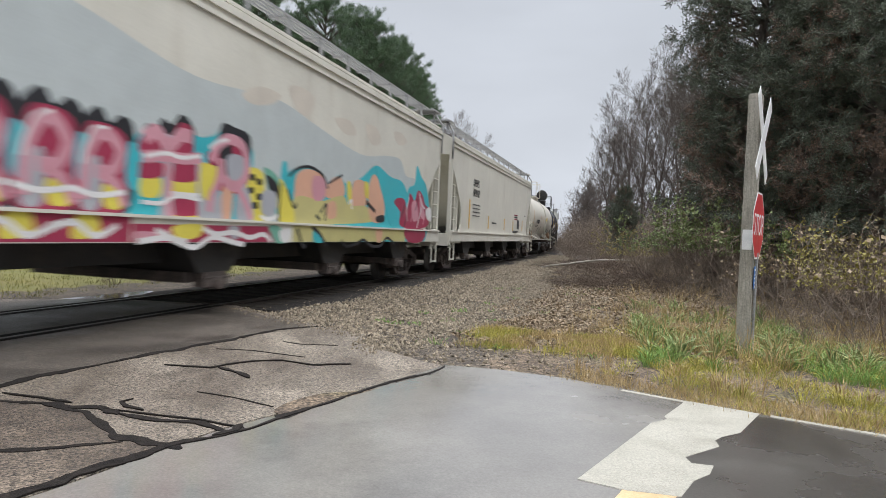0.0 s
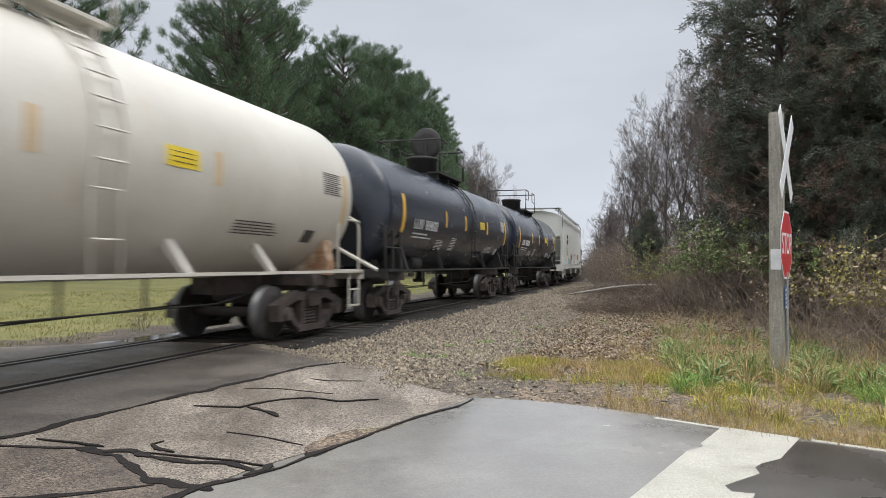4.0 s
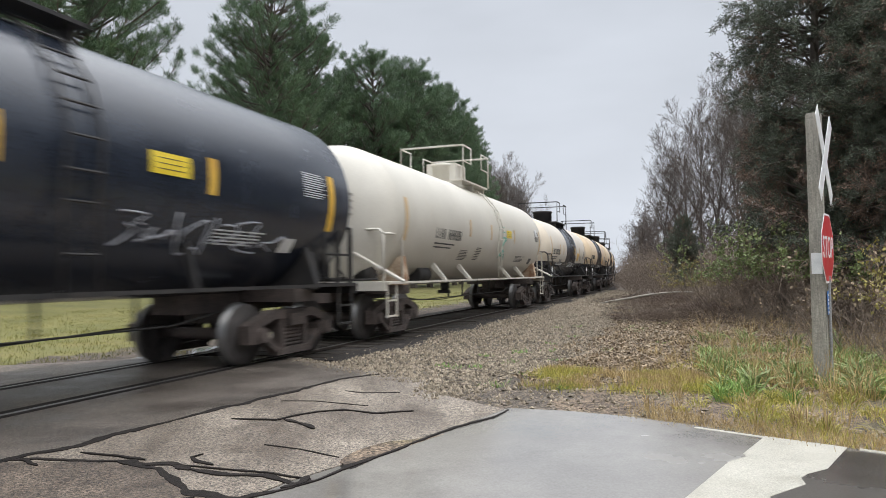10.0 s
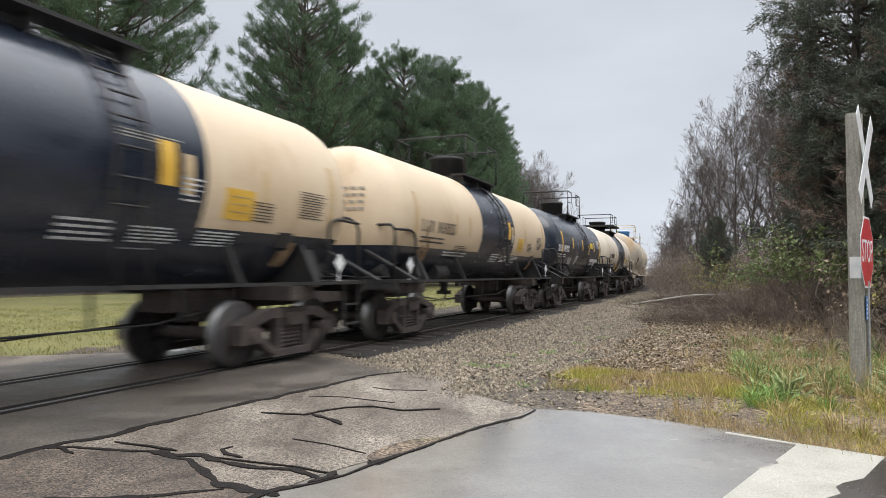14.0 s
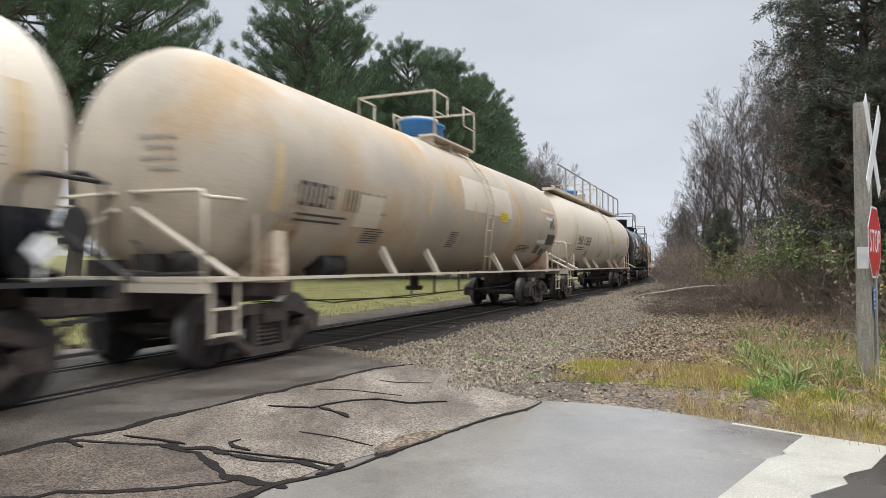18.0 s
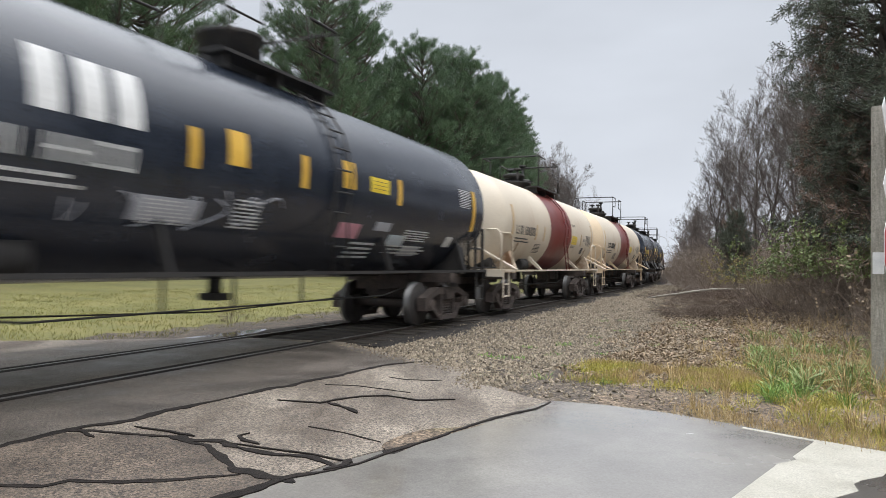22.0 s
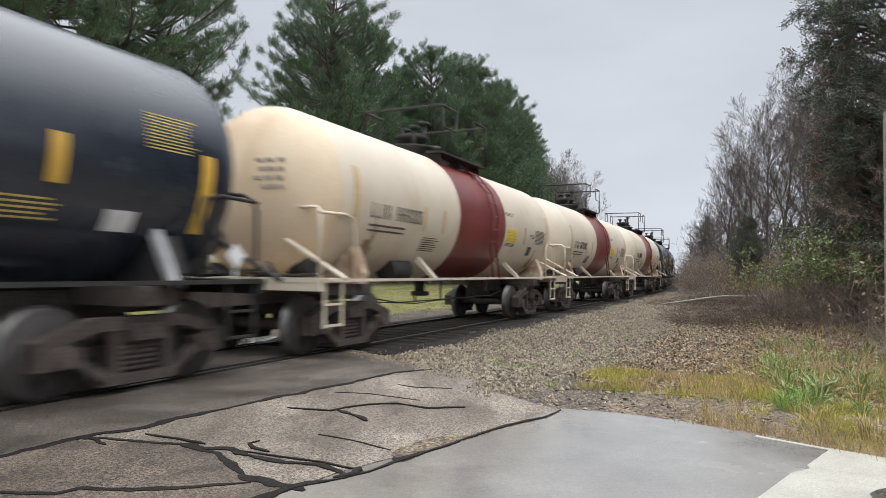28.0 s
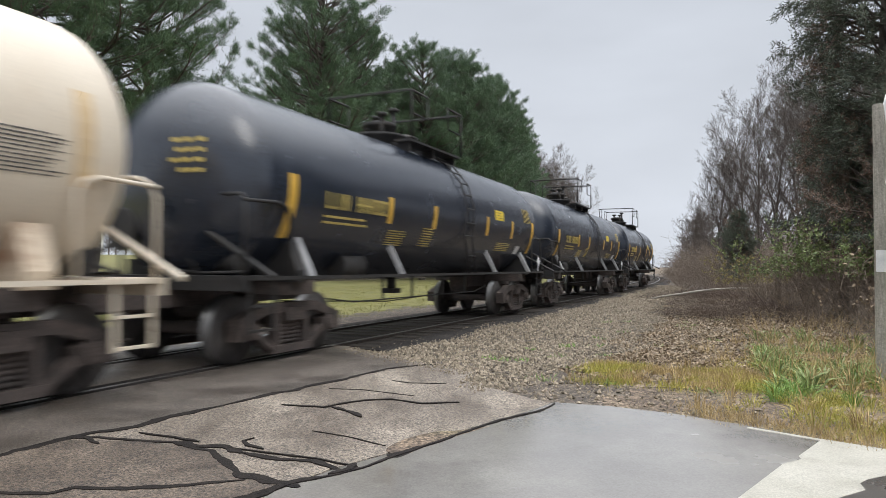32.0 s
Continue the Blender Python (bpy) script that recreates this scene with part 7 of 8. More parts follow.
def make_shrub(h, leaf=None, count=0, stems=16, leaf_len=0.07):
    segs, tips = [], []
    for _ in range(stems):
        a = rng.uniform(0, 2 * math.pi)
        d = np.array([math.cos(a) * 0.55, math.sin(a) * 0.55, 1.0])
        o = np.array([math.cos(a), math.sin(a), 0]) * rng.uniform(0, 0.35 * h)
        branch(segs, tips, o, d, h * rng.uniform(0.45, 0.8), 0.012, 2, 0.55, 0.02, 0.0035, (1, 3), 0.22, 0.55)
    stem = limbs_mesh("stems", segs, M["twig"], 3)
    leaves = None
    if leaf:
        pick = rng.integers(0, len(segs), count)
        a = np.array([s[0] for s in segs])[pick]
        b = np.array([s[1] for s in segs])[pick]
        keep = a[:, 2] > 0.42 * h
        pos = (a + (b - a) * rng.uniform(0, 1, (count, 1)))[keep]
        leaves = flakes_mesh("leaves", pos, rng.normal(size=(len(pos), 3)) + np.array([0, 0, -0.2]), rng.uniform(0.6, 1.3, len(pos)) * leaf_len, rng.uniform(0.3, 0.45, len(pos)) * leaf_len, M[leaf])
    return stem, leaves


def plant(name, meshes, x, y, turn, size, label, category, group="", sink=0.05):
    ob = tagged(new(name), label, category, group)
    ob.location, ob.rotation_euler = (x, y, height(x, y) - sink), (0, 0, turn)
    ob.scale = (size,) * 3
    for pn, me in meshes:
        if me:
            part(pn, me, None, ob)
    return ob


def polar(az, d):
    return d * math.sin(radians(az)), d * math.cos(radians(az))


def make_woods():
    # the row of pines beyond the track
    pines = [make_pine(14.5, 1.6, 3.7, 0.36, 7, 3, 27), make_pine(13.5, 1.2, 3.4, 0.34, 7, 3, 27), make_pine(16.0, 4.4, 4.6, 0.50, 5, 3, 34, 0.05)]
    for az, d, k, size in ((-9.9, 53, 0, 1.70), (-11.0, 62, 1, 1.5), (-7.2, 55, 1, 1.50), (-4.2, 60, 0, 1.28), (-1.3, 60, 0, 1.42), (-2.6, 68, 1, 1.4), (3.4, 67, 1, 1.45), (5.5, 77, 1, 1.42), (2.0, 63.5, 1, 1.52), (4.6, 71, 0, 1.42), (6.1, 84, 1, 1.5), (6.9, 98, 0, 1.4), (0.4, 72, 1, 1.45), (-7.8, 68, 1, 1.45),
                           (-23.6, 42, 2, 1.5), (-27.4, 39, 2, 1.62), (-32.5, 37, 2, 1.5), (-38.5, 38, 2, 1.55), (-44.0, 36, 2, 1.5), (-35.0, 52, 0, 1.5), (-50.0, 40, 2, 1.5)):
        x, y = polar(az, d)
        plant("pine_tree", [("trunk", pines[k][0]), ("crown", pines[k][1])], x, y, az * 1.7, size,
              "tall pine with sparse limbs and open gaps" if k == 2 else "dense dark green pine beyond the track", "tree", "pines along the far side of the track")
    # bare trees
    bares = [make_bare(14, 4, min_r=0.006), make_bare(12.5, 4, stems=2, min_r=0.006), make_bare(13, 4, "bark", 2, 0.05, 0.007)]
    for az, d, k, size in ((10.2, 122, 1, 1.35), (8.6, 126, 1, 1.45), (11.6, 124, 0, 1.15), (9.3, 118, 0, 1.3), (7.4, 128, 0, 1.4), (10.8, 128, 1, 1.3), (8.0, 120, 1, 1.35), (-16.8, 78, 1, 1.0), (-18.2, 82, 0, 0.95)):
        x, y = polar(az, d)
        plant("bare_tree", [("trunk", bares[k][0]), ("crown", bares[k][1])], x, y, az, size, "leafless grey tree behind the pines", "tree", "bare trees")
    for az, d, k, size in ((23.4, 50, 1, 0.70), (24.6, 53, 0, 0.78), (25.8, 47, 0, 0.76), (27.5, 44, 1, 0.80), (29.2, 42, 0, 0.80), (31.2, 38, 2, 0.74), (34.5, 34, 2, 0.70), (39, 28, 0, 0.68), (44, 24, 2, 0.62), (48, 22, 0, 0.6), (20.9, 78, 1, 0.56), (21.8, 95, 1, 0.6), (22.4, 82, 0, 0.55)):
        x, y = polar(az, d)
        plant("bare_tree", [("trunk", bares[k][0]), ("crown", bares[k][1])], x, y, az * 3, size, "leafless brown-grey tree rising from the brush", "tree", "bare trees")
    # cedars behind the crossing post
    cedars = [make_cedar(9.5, 2.5, 0.30), make_cedar(8.0, 1.9, 0.25)]
    for az, d, k, size in ((34.2, 18.0, 0, 0.98), (42.0, 15.5, 0, 0.78), (31.4, 20.5, 1, 0.66), (48.5, 15.0, 1, 0.98), (38.6, 20.5, 0, 0.90), (24.3, 38, 1, 0.52), (37.5, 16.5, 1, 0.78)):
        x, y = polar(az, d)
        plant("cedar_tree", [("trunk", cedars[k][0]), ("crown", cedars[k][1]), ("dead_foliage", cedars[k][2])], x, y, az, size, "dark cedar with browned dead foliage above the brush", "tree", "cedars by the crossing")
    # brush along the track
    kinds = [make_shrub(1.9), make_shrub(1.7, "leaf_dead", 500, 18), make_shrub(1.8, "leaf_green", 4200, 22, 0.052), make_shrub(1.6, "leaf_yellow", 2000, 20, 0.045), make_shrub(2.2, None, 0, 24)]
    labels = ["leafless brown shrub beside the track", "brown shrub with a few dead leaves", "green leafy shrub among brown brush", "shrub with yellowing leaves", "dense leafless brown thicket"]

    thin = np.array([v.co[:] for v in make_shrub(2.2, None, 0, 8)[0].vertices])
    far = []

    def bush(x, y, k, size):
        if math.hypot(x, y) > 44:
            a = rng.uniform(0, 6.28)
            q = thin @ np.array([[math.cos(a), math.sin(a), 0], [-math.sin(a), math.cos(a), 0], [0, 0, 1]]) * size
            far.append(q + np.array([x, y, height(x, y) - 0.05]))
            return
        plant("shrub", [("woody_growth", kinds[k][0]), ("foliage", kinds[k][1])], x, y, rng.uniform(0, 6.28), size, labels[k], "shrub", "brush along the track")

    def edge(s):
        return float(np.interp(s, [2, 5, 10, 16, 21, 25, 29, 32, 37, 45, 90], [10.2, 9.0, 7.8, 7.4, 7.3, 7.3, 7.4, 5.2, 3.3, 2.5, 2.3]))
    for s in np.arange(3.0, 95, 0.95):
        e = edge(s)
        for row in range(5 if s < 32 else 3):
            n = e + 0.5 + row * 1.5 + rng.uniform(-0.5, 0.5)
            p = tr(s + rng.uniform(-0.5, 0.5), n)
            if (p.xy - Vector((5.34 * K, 7.93 * K))).length < 1.3:
                continue
            size = (0.42 + 0.24 * row) * rng.uniform(0.7, 1.2) if s < 22 else (0.5 + 0.28 * row) * rng.uniform(0.75, 1.15) * (1.0 if s < 40 else 1.55)
            k = rng.choice([0, 1, 4, 4, 0, 4, 1])
            bush(p.x, p.y, k, size)
    for az, d, k, size in ((28.4, 19.5, 2, 1.25), (30.4, 19, 2, 1.35), (31.8, 18, 2, 1.3), (33.4, 17, 2, 1.3), (26.8, 23, 3, 1.15), (25.4, 26, 3, 1.1), (35, 16.5, 2, 1.2), (40, 12.8, 3, 1.15), (42.5, 12, 3, 1.2), (38, 14.5, 3, 1.1), (44, 11, 1, 1.0), (36, 13.2, 1, 1.0)):
        x, y = polar(az, d)
        bush(x, y, k, size)
    for s in np.arange(48, 110, 1.6):
        for row in range(4):
            p = tr(s + rng.uniform(-0.8, 0.8), 7.0 + row * 3.2 + rng.uniform(-1, 1))
            bush(p.x, p.y, 4, rng.uniform(1.5, 2.3))
    # low brown undergrowth creeping over the gravel before the brush
    mat_of = []
    while len(mat_of) < 300:
        s, n = rng.uniform(10.5, 34), rng.uniform(2.2, 9.0)
        if n > np.interp(s, [10.5, 13, 20, 28, 34], [6.6, 5.0, 3.7, 2.9, 2.4]) + 0.9 * noise.noise(Vector((s * 0.35, n * 0.35, 6))) and n < edge(s) + 1.0:
            p = tr(s, n)
            a = rng.uniform(0, 6.28)
            q = thin @ np.array([[math.cos(a), math.sin(a), 0], [-math.sin(a), math.cos(a), 0], [0, 0, 1]]) * rng.uniform(0.20, 0.42) * np.array([1.4, 1.4, 0.5])
            mat_of.append(q + np.array([p.x, p.y, height(p.x, p.y) - 0.03]))
    fv = np.concatenate(mat_of)
    base = np.arange(len(fv) // 6)[:, None] * 6
    ff = np.concatenate([base + np.array([[k, (k + 1) % 3, 3 + (k + 1) % 3, 3 + k]]) for k in range(3)])
    tagged(new("undergrowth", arrays("undergrowth", fv, ff, M["twig_brown"])), "low tangled brown undergrowth on the gravel's edge", "undergrowth", kind="stuff")
    fv = np.concatenate(far)
    base = np.arange(len(fv) // 6)[:, None] * 6
    ff = np.concatenate([base + np.array([[k, (k + 1) % 3, 3 + (k + 1) % 3, 3 + k]]) for k in range(3)])
    tagged(new("far_brush", arrays("far_brush", fv, ff, M["twig"])), "leafless brown brush crowding the track in the distance", "brush", kind="stuff")
    yb = tr(5.0, -3.2)
    plant("shrub", [("woody_growth", kinds[3][0]), ("foliage", kinds[3][1])], yb.x, yb.y, 1.0, 0.42, "small yellow-green bush beyond the track", "shrub", "brush along the track")
    # far woods closing the view, all round; those behind the camera are unseen, added for reflections
    segs = []
    for az in list(np.arange(-180, 180, 0.55)) + list(np.arange(12, 36, 0.25)):
        d = rng.uniform(125, 150)
        if 14 < az < 34:
            d = rng.uniform(95, 130)
        x, y = polar(az + rng.uniform(-0.3, 0.3), d)
        if abs(sn(x, y)[1]) < 6:
            continue
        h = rng.uniform(7, 12) * (0.72 if -60 < az < 40 else 1)
        base = np.array([x, y, height(x, y)])
        segs.append((base, base + np.array([rng.normal() * 0.5, 0, h]), 0.16, 0.03))
        for _ in range(34):
            f = rng.uniform(0.05, 0.95)
            q = base + np.array([0, 0, h * f])
            dd = unit(rng.normal(size=3) * np.array([1, 1, 0.4]) + np.array([0, 0, 0.8]))
            ln = rng.uniform(1.2, 3.4) * (1.1 - f * 0.6)
            segs.append((q, q + dd * ln, 0.05, 0.02))
            for _ in range(3):
                q2 = q + dd * ln * rng.uniform(0.3, 1)
                segs.append((q2, q2 + unit(dd + rng.normal(size=3) * 0.7) * ln * 0.5, 0.03, 0.012))
    tagged(new("far_woods", limbs_mesh("far_woods", segs, M["wood_far"], 3)), "distant leafless grey-brown woods along the horizon, with an added unseen part behind the camera", "woods", kind="stuff")


make_woods()


def scatter(count, s0, s1, n0, n1, keep):
    out = []
    tries = 0
    while len(out) < count and tries < 40:
        tries += 1
        u = rng.uniform(0, 1, count)
        s = s0 + (s1 - s0) * u ** 1.5
        n = rng.uniform(n0, n1, count)
        for a, b in zip(s, n):
            if keep(a, b):
                p = tr(a, b)
                out.append((p.x, p.y, height(p.x, p.y)))
                if len(out) >= count:
                    break
    return np.array(out)


def cross2(o, a, b):
    return (a[0] - o[0]) * (b[1] - o[1]) - (a[1] - o[1]) * (b[0] - o[0])


OLD_EDGE_SN = [sn(x, y) for x, y in old_edge + kk([(1.73, 6.58), (2.22, 6.26), (2.66, 5.83), (3.07, 5.36), (3.49, 4.93), (4.25, 4.30), (9.0, -0.4)])]


def off_road(s, n, margin=0.0):
    ns = [q[1] for q in OLD_EDGE_SN]
    return s > np.interp(n, ns, [q[0] for q in OLD_EDGE_SN]) + margin


def make_litter():
    # loose limestone on the shoulder
    pts = scatter(85000, -1.2, 46, 1.3, 7.0, lambda s, n: (n < 4.6 + 0.5 * noise.noise(Vector((s, n, 2))) or s > 1.6 + 0.4 * n - 1.4 or (int(s * 977 + n * 1313) % 6 == 0)) and off_road(s, n, 0.04 + 0.04 * math.sin(7 * n)) and n < np.interp(s, [0, 3, 8, 20, 46], [7.4, 6.8, 6.4, 6.0, 3.2]) + 0.7 * noise.noise(Vector((s * 0.6, n * 0.6, 0))))
    k = len(pts)
    size = (0.006 + 0.021 * rng.uniform(0, 1, (k, 1)) ** 2.4) * (1 + 0.012 * np.linalg.norm(pts, axis=1)[:, None])
    octa = np.array([(1, 0, 0), (0, 1, 0), (-1, 0, 0), (0, -1, 0), (0, 0, 1), (0, 0, -1)], float)
    verts = pts[:, None, :] + octa[None] * size[:, None] * rng.uniform(0.6, 1.35, (k, 6, 1)) + rng.normal(size=(k, 6, 3)) * size[:, None] * 0.22
    verts[:, :, 2] += size * 0.35
    tri = np.array([(0, 1, 4), (1, 2, 4), (2, 3, 4), (3, 0, 4), (1, 0, 5), (2, 1, 5), (3, 2, 5), (0, 3, 5)])
    faces = (np.arange(k)[:, None, None] * 6 + tri[None]).reshape(-1, 3)
    tagged(new("gravel", arrays("gravel", verts.reshape(-1, 3), faces, M["stone"])), "loose pale limestone gravel on the track shoulder", "gravel", kind="stuff")
    # stones strewn over the pavement's broken edge
    loose = scatter(1300, -2.0, 3.0, 1.2, 4.4, lambda s, n: not off_road(s, n, -0.02) and off_road(s, n, -0.04 - 0.5 * ((int(s * 9173 + n * 5413) % 97) / 97) ** 4))
    k = len(loose)
    size = 0.004 + 0.012 * rng.uniform(0, 1, (k, 1)) ** 2
    loose[:, 2] = 0.004
    verts = loose[:, None, :] + octa[None] * size[:, None] * rng.uniform(0.6, 1.35, (k, 6, 1))
    verts[:, :, 2] += size * 0.5
    faces = (np.arange(k)[:, None, None] * 6 + tri[None]).reshape(-1, 3)
    tagged(new("loose_stones", arrays("loose_stones", verts.reshape(-1, 3), faces, M["stone"])), "small pale stones strewn on the old pavement's edge", "gravel", kind="stuff")
    # fallen leaves at the foot of the brush
    pts = scatter(17000, 0, 36, 3.4, 11.5, lambda s, n: off_road(s, n, 0.3) and s > 1.5 and n > 4.6 - 0.05 * s and noise.noise(Vector((s * 0.5, n * 0.5, 4))) > -0.2 + 0.25 * max(0, 6 - n))
    more = scatter(13000, 3.5, 16, 4.6, 8.6, lambda s, n: n > 5.2 - 0.02 * s + 0.8 * noise.noise(Vector((s * 0.45, n * 0.45, 9))))
    pts = np.concatenate([pts, more])
    pts[:, 2] += rng.uniform(0.005, 0.05, len(pts))
    tagged(new("fallen_leaves", flakes_mesh("fallen_leaves", pts, rng.normal(size=(len(pts), 3)) * np.array([1, 1, 0.25]), rng.uniform(0.035, 0.08, len(pts)), rng.uniform(0.013, 0.026, len(pts)), M["leaf_dead"])), "brown fallen leaves on the ground under the brush", "leaves", kind="stuff")

    def tufts(name, count, keep, lo, hi, material, label, s0=-3, s1=9, n0=5.0, n1=14, per=11, thick=0.006):
        c = scatter(count, s0, s1, n0, n1, keep)
        if len(c) == 0:
            return
        pos = np.repeat(c, per, 0) + rng.normal(size=(len(c) * per, 3)) * np.array([0.11, 0.11, 0])
        d = rng.normal(size=pos.shape) * np.array([0.42, 0.42, 0.1]) + np.array([0, 0, 1.0])
        tagged(new(name, flakes_mesh(name, pos, d, rng.uniform(lo, hi, len(pos)), rng.uniform(0.5, 1.3, len(pos)) * thick, M[material])), label, "grass", kind="stuff")
    blot = lambda s, n, z, sc=0.8: noise.noise(Vector((s * sc, n * sc, z)))
    tufts("verge_grass", 3000, lambda s, n: off_road(s, n, 0.1 + 0.3 * abs(blot(s, n, 1, 2))) and n > 7.2 + 0.6 * blot(s, n, 5) and blot(s, n, 2, 1.3) > -0.05, 0.03, 0.11, "blade", "short yellow-green autumn grass on the road verge", s1=5, per=14, thick=0.0032)
    tufts("dry_grass", 700, lambda s, n: off_road(s, n, 0.6) and 5.0 < n < 7.2 and 1.3 + 0.4 * blot(s, n, 8, 1.5) < s < 2.8 + 0.5 * blot(s, n, 3, 1.2) and blot(s, n, 7, 1.6) > 0.05, 0.04, 0.13, "blade_dry", "dry straw-coloured grass tufts by the verge", s0=0.2, s1=4, per=14, thick=0.0032)
    tufts("yellow_green_grass", 520, lambda s, n: off_road(s, n, 0.5) and 4.9 < n < 7.2 and 1.1 < s < 2.9 and blot(s, n, 27, 1.6) > 0.05, 0.04, 0.13, "blade", "yellow-green grass clumps at the gravel's edge", s0=0.2, s1=4, per=14, thick=0.0032)

    def clumps(name, count, keep, lo, hi, material, label, s0, s1, n0, n1, per=46, thick=0.003, fan=0.7):
        """Arching blades fanning out of single clumps, with bare ground between."""
        c = scatter(count, s0, s1, n0, n1, keep)
        size = np.repeat(rng.uniform(0.55, 1.25, (len(c), 1)), per, 0)
        out = rng.normal(size=(len(c) * per, 3)) * np.array([1, 1, 0])
        root = np.repeat(c, per, 0) + out * 0.045 * size
        d1 = out * fan * 0.45 + np.array([0, 0, 1.0])
        d2 = out * fan * 1.2 + np.array([0, 0, 0.35])
        d1 /= np.linalg.norm(d1, axis=1)[:, None]
        d2 /= np.linalg.norm(d2, axis=1)[:, None]
        ln = rng.uniform(lo, hi, (len(root), 1)) * size
        u = np.cross(d1, rng.normal(size=d1.shape))
        u *= thick / (np.linalg.norm(u, axis=1)[:, None] + 1e-9)
        mid = root + d1 * ln * 0.6
        tip = mid + d2 * ln * 0.55
        verts = np.stack([root - u * 0.6, root + u * 0.6, mid + u, mid - u, tip], 1).reshape(-1, 3)
        k = np.arange(len(root)) * 5
        quads = np.stack([k, k + 1, k + 2, k + 3], 1).tolist()
        tris = np.stack([k + 3, k + 2, k + 4], 1).tolist()
        tagged(new(name, arrays(name, verts, quads + tris, M[material])), label, "grass", kind="stuff")
    clumps("tall_green_grass", 120, lambda s, n: off_road(s, n, 0.5) and 7.0 < n < 9.4 and 0.8 < s < 6 and blot(s, n, 12, 0.8) > 0.0, 0.10, 0.30, "blade_green", "lush green grass clumps by the post", 0.5, 8, 6.7, 10.2)
    clumps("mixed_grass", 260, lambda s, n: off_road(s, n, 0.35) and 6.6 < n < 13 and blot(s, n, 33, 0.9) > -0.15, 0.05, 0.17, "blade", "yellow-green grass clumps on the verge", -4, 5, 6.4, 13, fan=0.9)
    clumps("straw_clumps", 130, lambda s, n: off_road(s, n, 0.45) and 6.0 < n < 13 and blot(s, n, 41, 1.1) > 0.0, 0.07, 0.32, "blade_dry", "dry straw clumps among the green grass", -3, 7, 6.0, 13, 30, 0.0032, 0.45)
    clumps("green_weeds", 60, lambda s, n: 7.0 < n < 10 and 1.5 < s < 8, 0.15, 0.36, "leaf_green", "broad-leaved green weeds before the brush", 1.5, 8, 7.0, 10, 22, 0.010, 0.8)
    tufts("edge_straw", 900, lambda s, n: off_road(s, n, 0.04) and not off_road(s, n, 0.55) and n > 6.4, 0.04, 0.12, "blade_dry", "flattened straw along the road's edge", s0=-5, s1=2, n0=6.2, per=12, thick=0.0024)
    tufts("tall_dry_weeds", 420, lambda s, n: off_road(s, n, 0.9) and 6.8 < n < 13 and 1.2 < s < 9, 0.25, 0.65, "blade_dry", "tall dry weeds in front of the brush", s0=0.5, s1=9, per=7, thick=0.0032)
    tufts("lawn_grass", 9000, lambda s, n: n < -2.6 + 0.5 * blot(s, n, 3) and not (s < 0.5 and n > -14), 0.04, 0.09, "blade_lawn", "short lawn grass beyond the track", s0=-1, s1=45, n0=-16, n1=-2.2, per=6)


make_litter()


def make_sprigs():
    c = scatter(26, 1.0, 12, 3.4, 6.6, lambda s, n: off_road(s, n, 0.5))
    pos = np.repeat(c, 40, 0) + rng.normal(size=(len(c) * 40, 3)) * np.array([0.07, 0.07, 0.01])
    d = rng.normal(size=pos.shape) * np.array([0.8, 0.8, 0.2]) + np.array([0, 0, 0.6])
    tagged(new("green_sprigs", flakes_mesh("green_sprigs", pos, d, rng.uniform(0.03, 0.10, len(pos)), rng.uniform(0.003, 0.008, len(pos)), M["blade_green"])), "small green sprigs growing in the gravel", "weeds", kind="stuff")
    c = scatter(420, 1.0, 20, 2.6, 8.0, lambda s, n: off_road(s, n, 0.4) and n > 3.2)
    ang = rng.uniform(0, 6.28, len(c))
    ln = rng.uniform(0.08, 0.4, len(c))
    segs = [(p + np.array([0, 0, 0.02]), p + np.array([math.cos(a) * l, math.sin(a) * l, 0.03 + 0.04 * l]), 0.005, 0.002) for p, a, l in zip(c, ang, ln)]
    tagged(new("fallen_twigs", limbs_mesh("fallen_twigs", segs, M["bark"], 3)), "small dark twigs scattered on the gravel", "twigs", kind="stuff")


make_sprigs()


def make_log():
    bm = bmesh.new()
    pts = [(9.5, 29.7, -0.12), (10.2, 30.2, -0.04), (11.1, 30.5, 0.06), (12.0, 30.9, 0.17), (13.0, 31.4, 0.25), (14.1, 31.8, 0.28), (15.4, 32.4, 0.26)]
    path_rod(bm, pts, 0.045, 7)
    path_rod(bm, [pts[2], (11.3, 30.2, 0.30), (11.5, 30.0, 0.48)], 0.014, 5)
    tagged(new("fallen_branch", to_mesh("fallen_branch", bm, M["post"])), "long pale fallen branch lying across the gravel edge", "branch")


make_log()


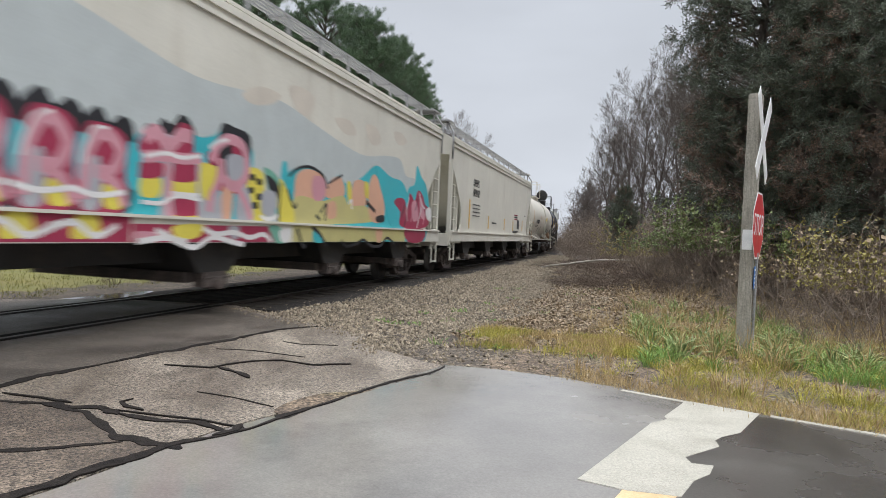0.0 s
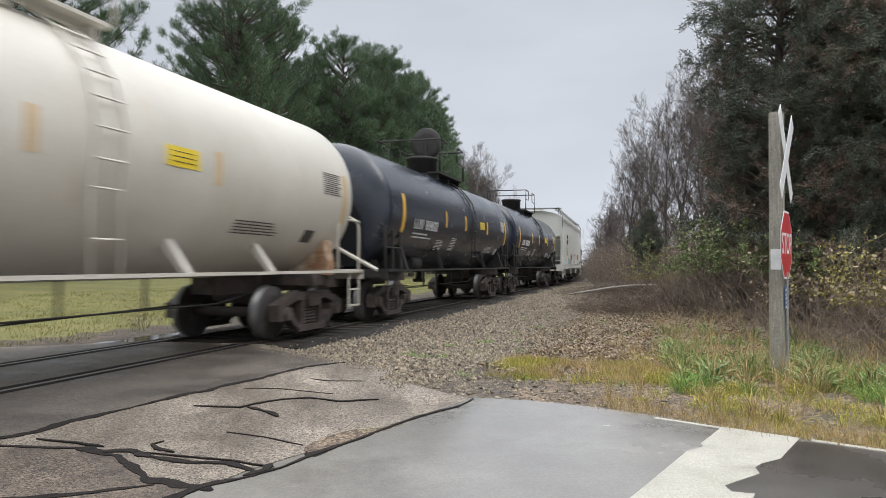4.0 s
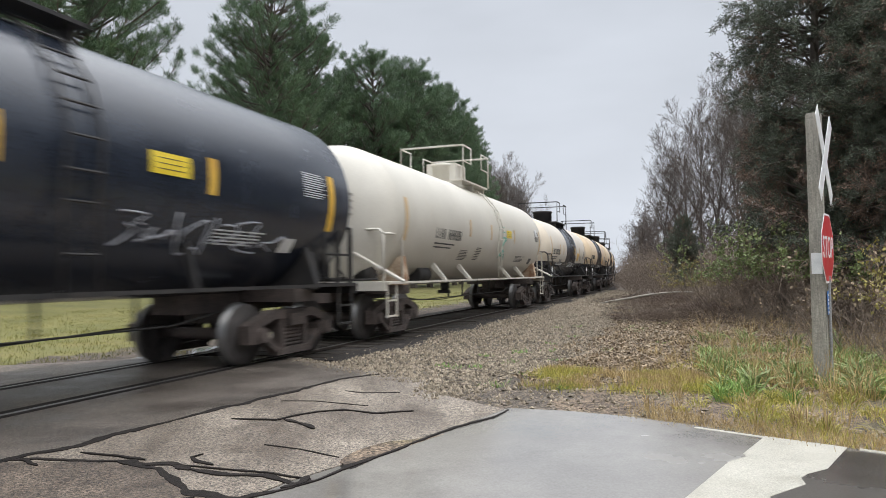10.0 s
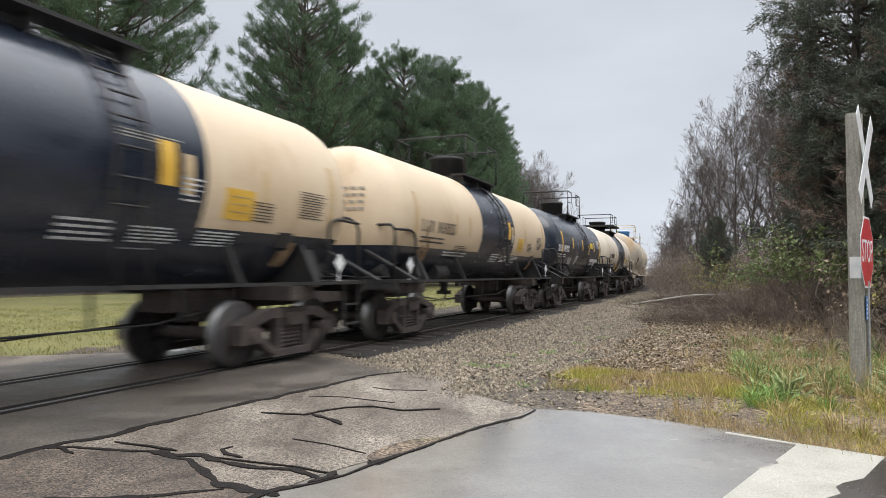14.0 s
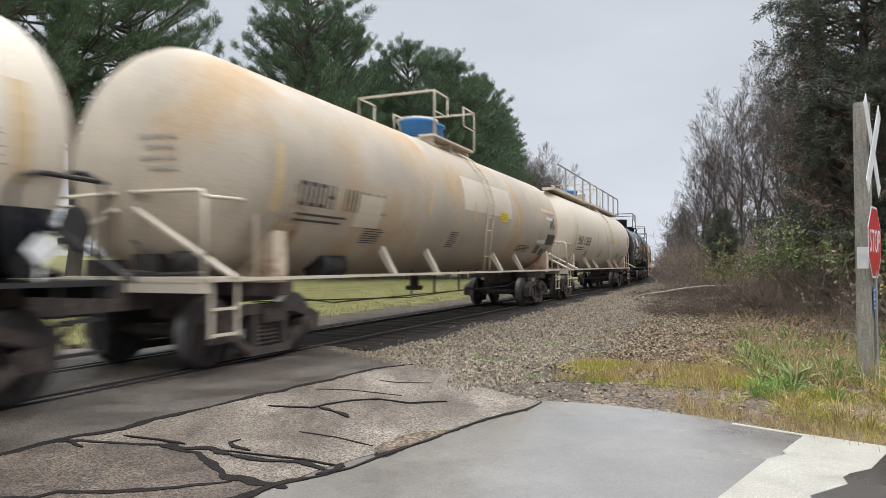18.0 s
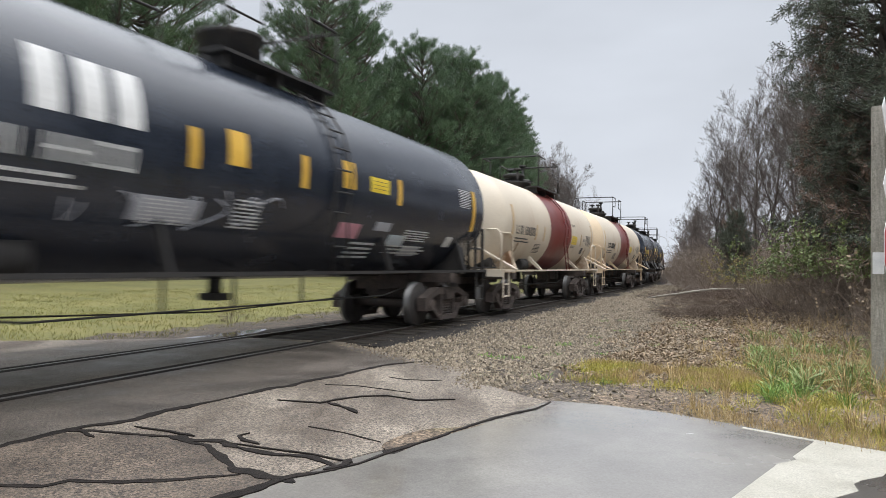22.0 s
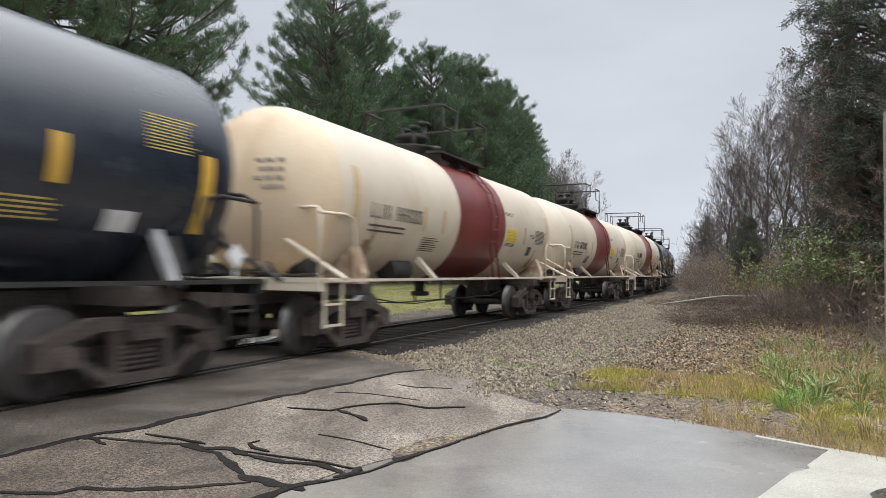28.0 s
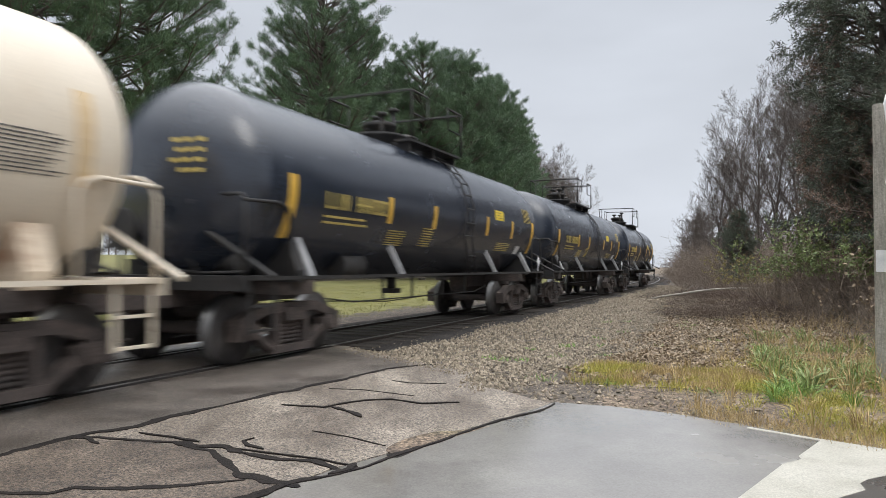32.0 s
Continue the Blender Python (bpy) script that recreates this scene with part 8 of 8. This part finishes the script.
def make_house():
    x, y = polar(-31.0, 96)
    z = height(x, y)
    h = tagged(new("house"), "white single-storey house with a grey shingle roof", "house")
    h.location, h.rotation_euler = (x, y, z), (0, 0, radians(28))
    W, D, H = 15.0, 8.0, 2.7
    bm = bmesh.new()
    quad_box(bm, (0, 0, H / 2), (W, D, H))
    prism(bm, [(-D / 2, H), (D / 2, H), (0, H + 1.9)], -W / 2 + 0.05, W / 2 - 0.05)
    bm.verts.ensure_lookup_table()
    for v in bm.verts[8:]:
        v.co = Vector((v.co.y, v.co.x, v.co.z))
    part("wall", bm, M["house_wall"], h)
    bm = bmesh.new()
    for s in (-1, 1):
        a = math.atan2(1.9, D / 2)
        quad_box(bm, (0, s * D / 4 * 1.05, H + 0.95), (W + 0.8, math.hypot(D / 2, 1.9) + 0.4, 0.14), Matrix.Rotation(-s * a, 3, "X"))
    part("roof", bm, M["house_roof"], h)
    for wx, ww in ((-5.2, 1.6), (-2.0, 1.0), (1.4, 2.4), (5.2, 1.4)):
        bm = bmesh.new()
        quad_box(bm, (wx, -D / 2 - 0.03, 1.6), (ww + 0.2, 0.08, 1.2))
        wf = part("window", bm, M["sign_white"], h)
        bm = bmesh.new()
        quad_box(bm, (wx, -D / 2 - 0.075, 1.6), (ww, 0.03, 1.0))
        part("pane", bm, M["window_dark"], wf)
    bm = bmesh.new()
    quad_box(bm, (-0.4, -D / 2 - 0.04, 1.05), (0.95, 0.08, 2.1))
    part("door", bm, M["house_roof"], h)
    # a utility pole on the lawn
    px, py = polar(-32.4, 44)
    pole = tagged(new("utility_pole"), "brown wooden utility pole on the lawn", "pole")
    pole.location = (px, py, height(px, py) - 0.1)
    bm = bmesh.new()
    rod(bm, (0, 0, 0), (0, 0, 11.5), 0.15, 12, 0.10)
    part("shaft", bm, M["bark"], pole)
    bm = bmesh.new()
    quad_box(bm, (0, 0, 9.6), (2.4, 0.1, 0.12))
    part("crossarm", bm, M["bark"], pole)


make_house()


def make_puddle():
    for c, along, across, z in (((2.75, -1.5), 1.15, 0.34, -0.045), ((0.24, 5.8), 0.12, 0.26, -0.075)):
        bm = bmesh.new()
        bm.faces.new([bm.verts.new(tr(c[0] + along * math.cos(a) * (1 + 0.25 * math.sin(3 * a + c[0])), c[1] + across * math.sin(a) * (1 + 0.2 * math.cos(2 * a)), z)) for a in (2 * math.pi * i / 28 for i in range(28))])
        tagged(new("puddle", to_mesh("puddle", bm, M["water"])), kind="structure")


make_puddle()


# ---- what moves ----
def gone(t):
    k = min(int(t / 4), len(TRAVEL) - 2)
    pts = [Vector((0, TRAVEL[i])) for i in range(len(TRAVEL))]
    t0 = 4 * k
    u = (t - t0) / 4
    m0 = (TRAVEL[k + 1] - TRAVEL[max(k - 1, 0)]) / (2 if k > 0 else 1)
    m1 = (TRAVEL[min(k + 2, len(TRAVEL) - 1)] - TRAVEL[k]) / (2 if k + 2 < len(TRAVEL) else 1)
    return (2 * u ** 3 - 3 * u ** 2 + 1) * TRAVEL[k] + (u ** 3 - 2 * u ** 2 + u) * m0 + (-2 * u ** 3 + 3 * u ** 2) * TRAVEL[k + 1] + (u ** 3 - u ** 2) * m1


def motions():
    where = {}
    for car, s0 in TRAIN:
        where[car] = s0
        walk(car, [(t, pose(*tr(s0 - gone(t), 0), 0, 0, heading(s0 - gone(t)))) for t in range(0, 33, 2)])
    # the wheels turn while their car rolls through the near stretch
    for car, ws, x in SPINNERS:
        base = ws.location.copy()
        s0 = where[car] + x
        near = [k / 30 for k in range(0, 961, 1) if -6 < s0 - gone(k / 30) < 32][::1]
        rows = []
        last = None
        for t in ([0.0] if not near or near[0] > 0 else []) + near + ([32.0] if not near or near[-1] < 32 else []):
            d = gone(min(max(t, near[0] if near else 0), near[-1] if near else 0)) / WHEEL_R
            if last is None or d - last > 1.2 or t in (0.0, 32.0) or t == near[-1] or t == near[0]:
                if last is not None and t not in (0.0, 32.0) and d - last < 0.2 and t != near[0] and t != near[-1]:
                    continue
                rows.append((t, pose(*base, 0, -math.degrees(d), 0)))
                last = d
        walk(ws, rows)


motions()
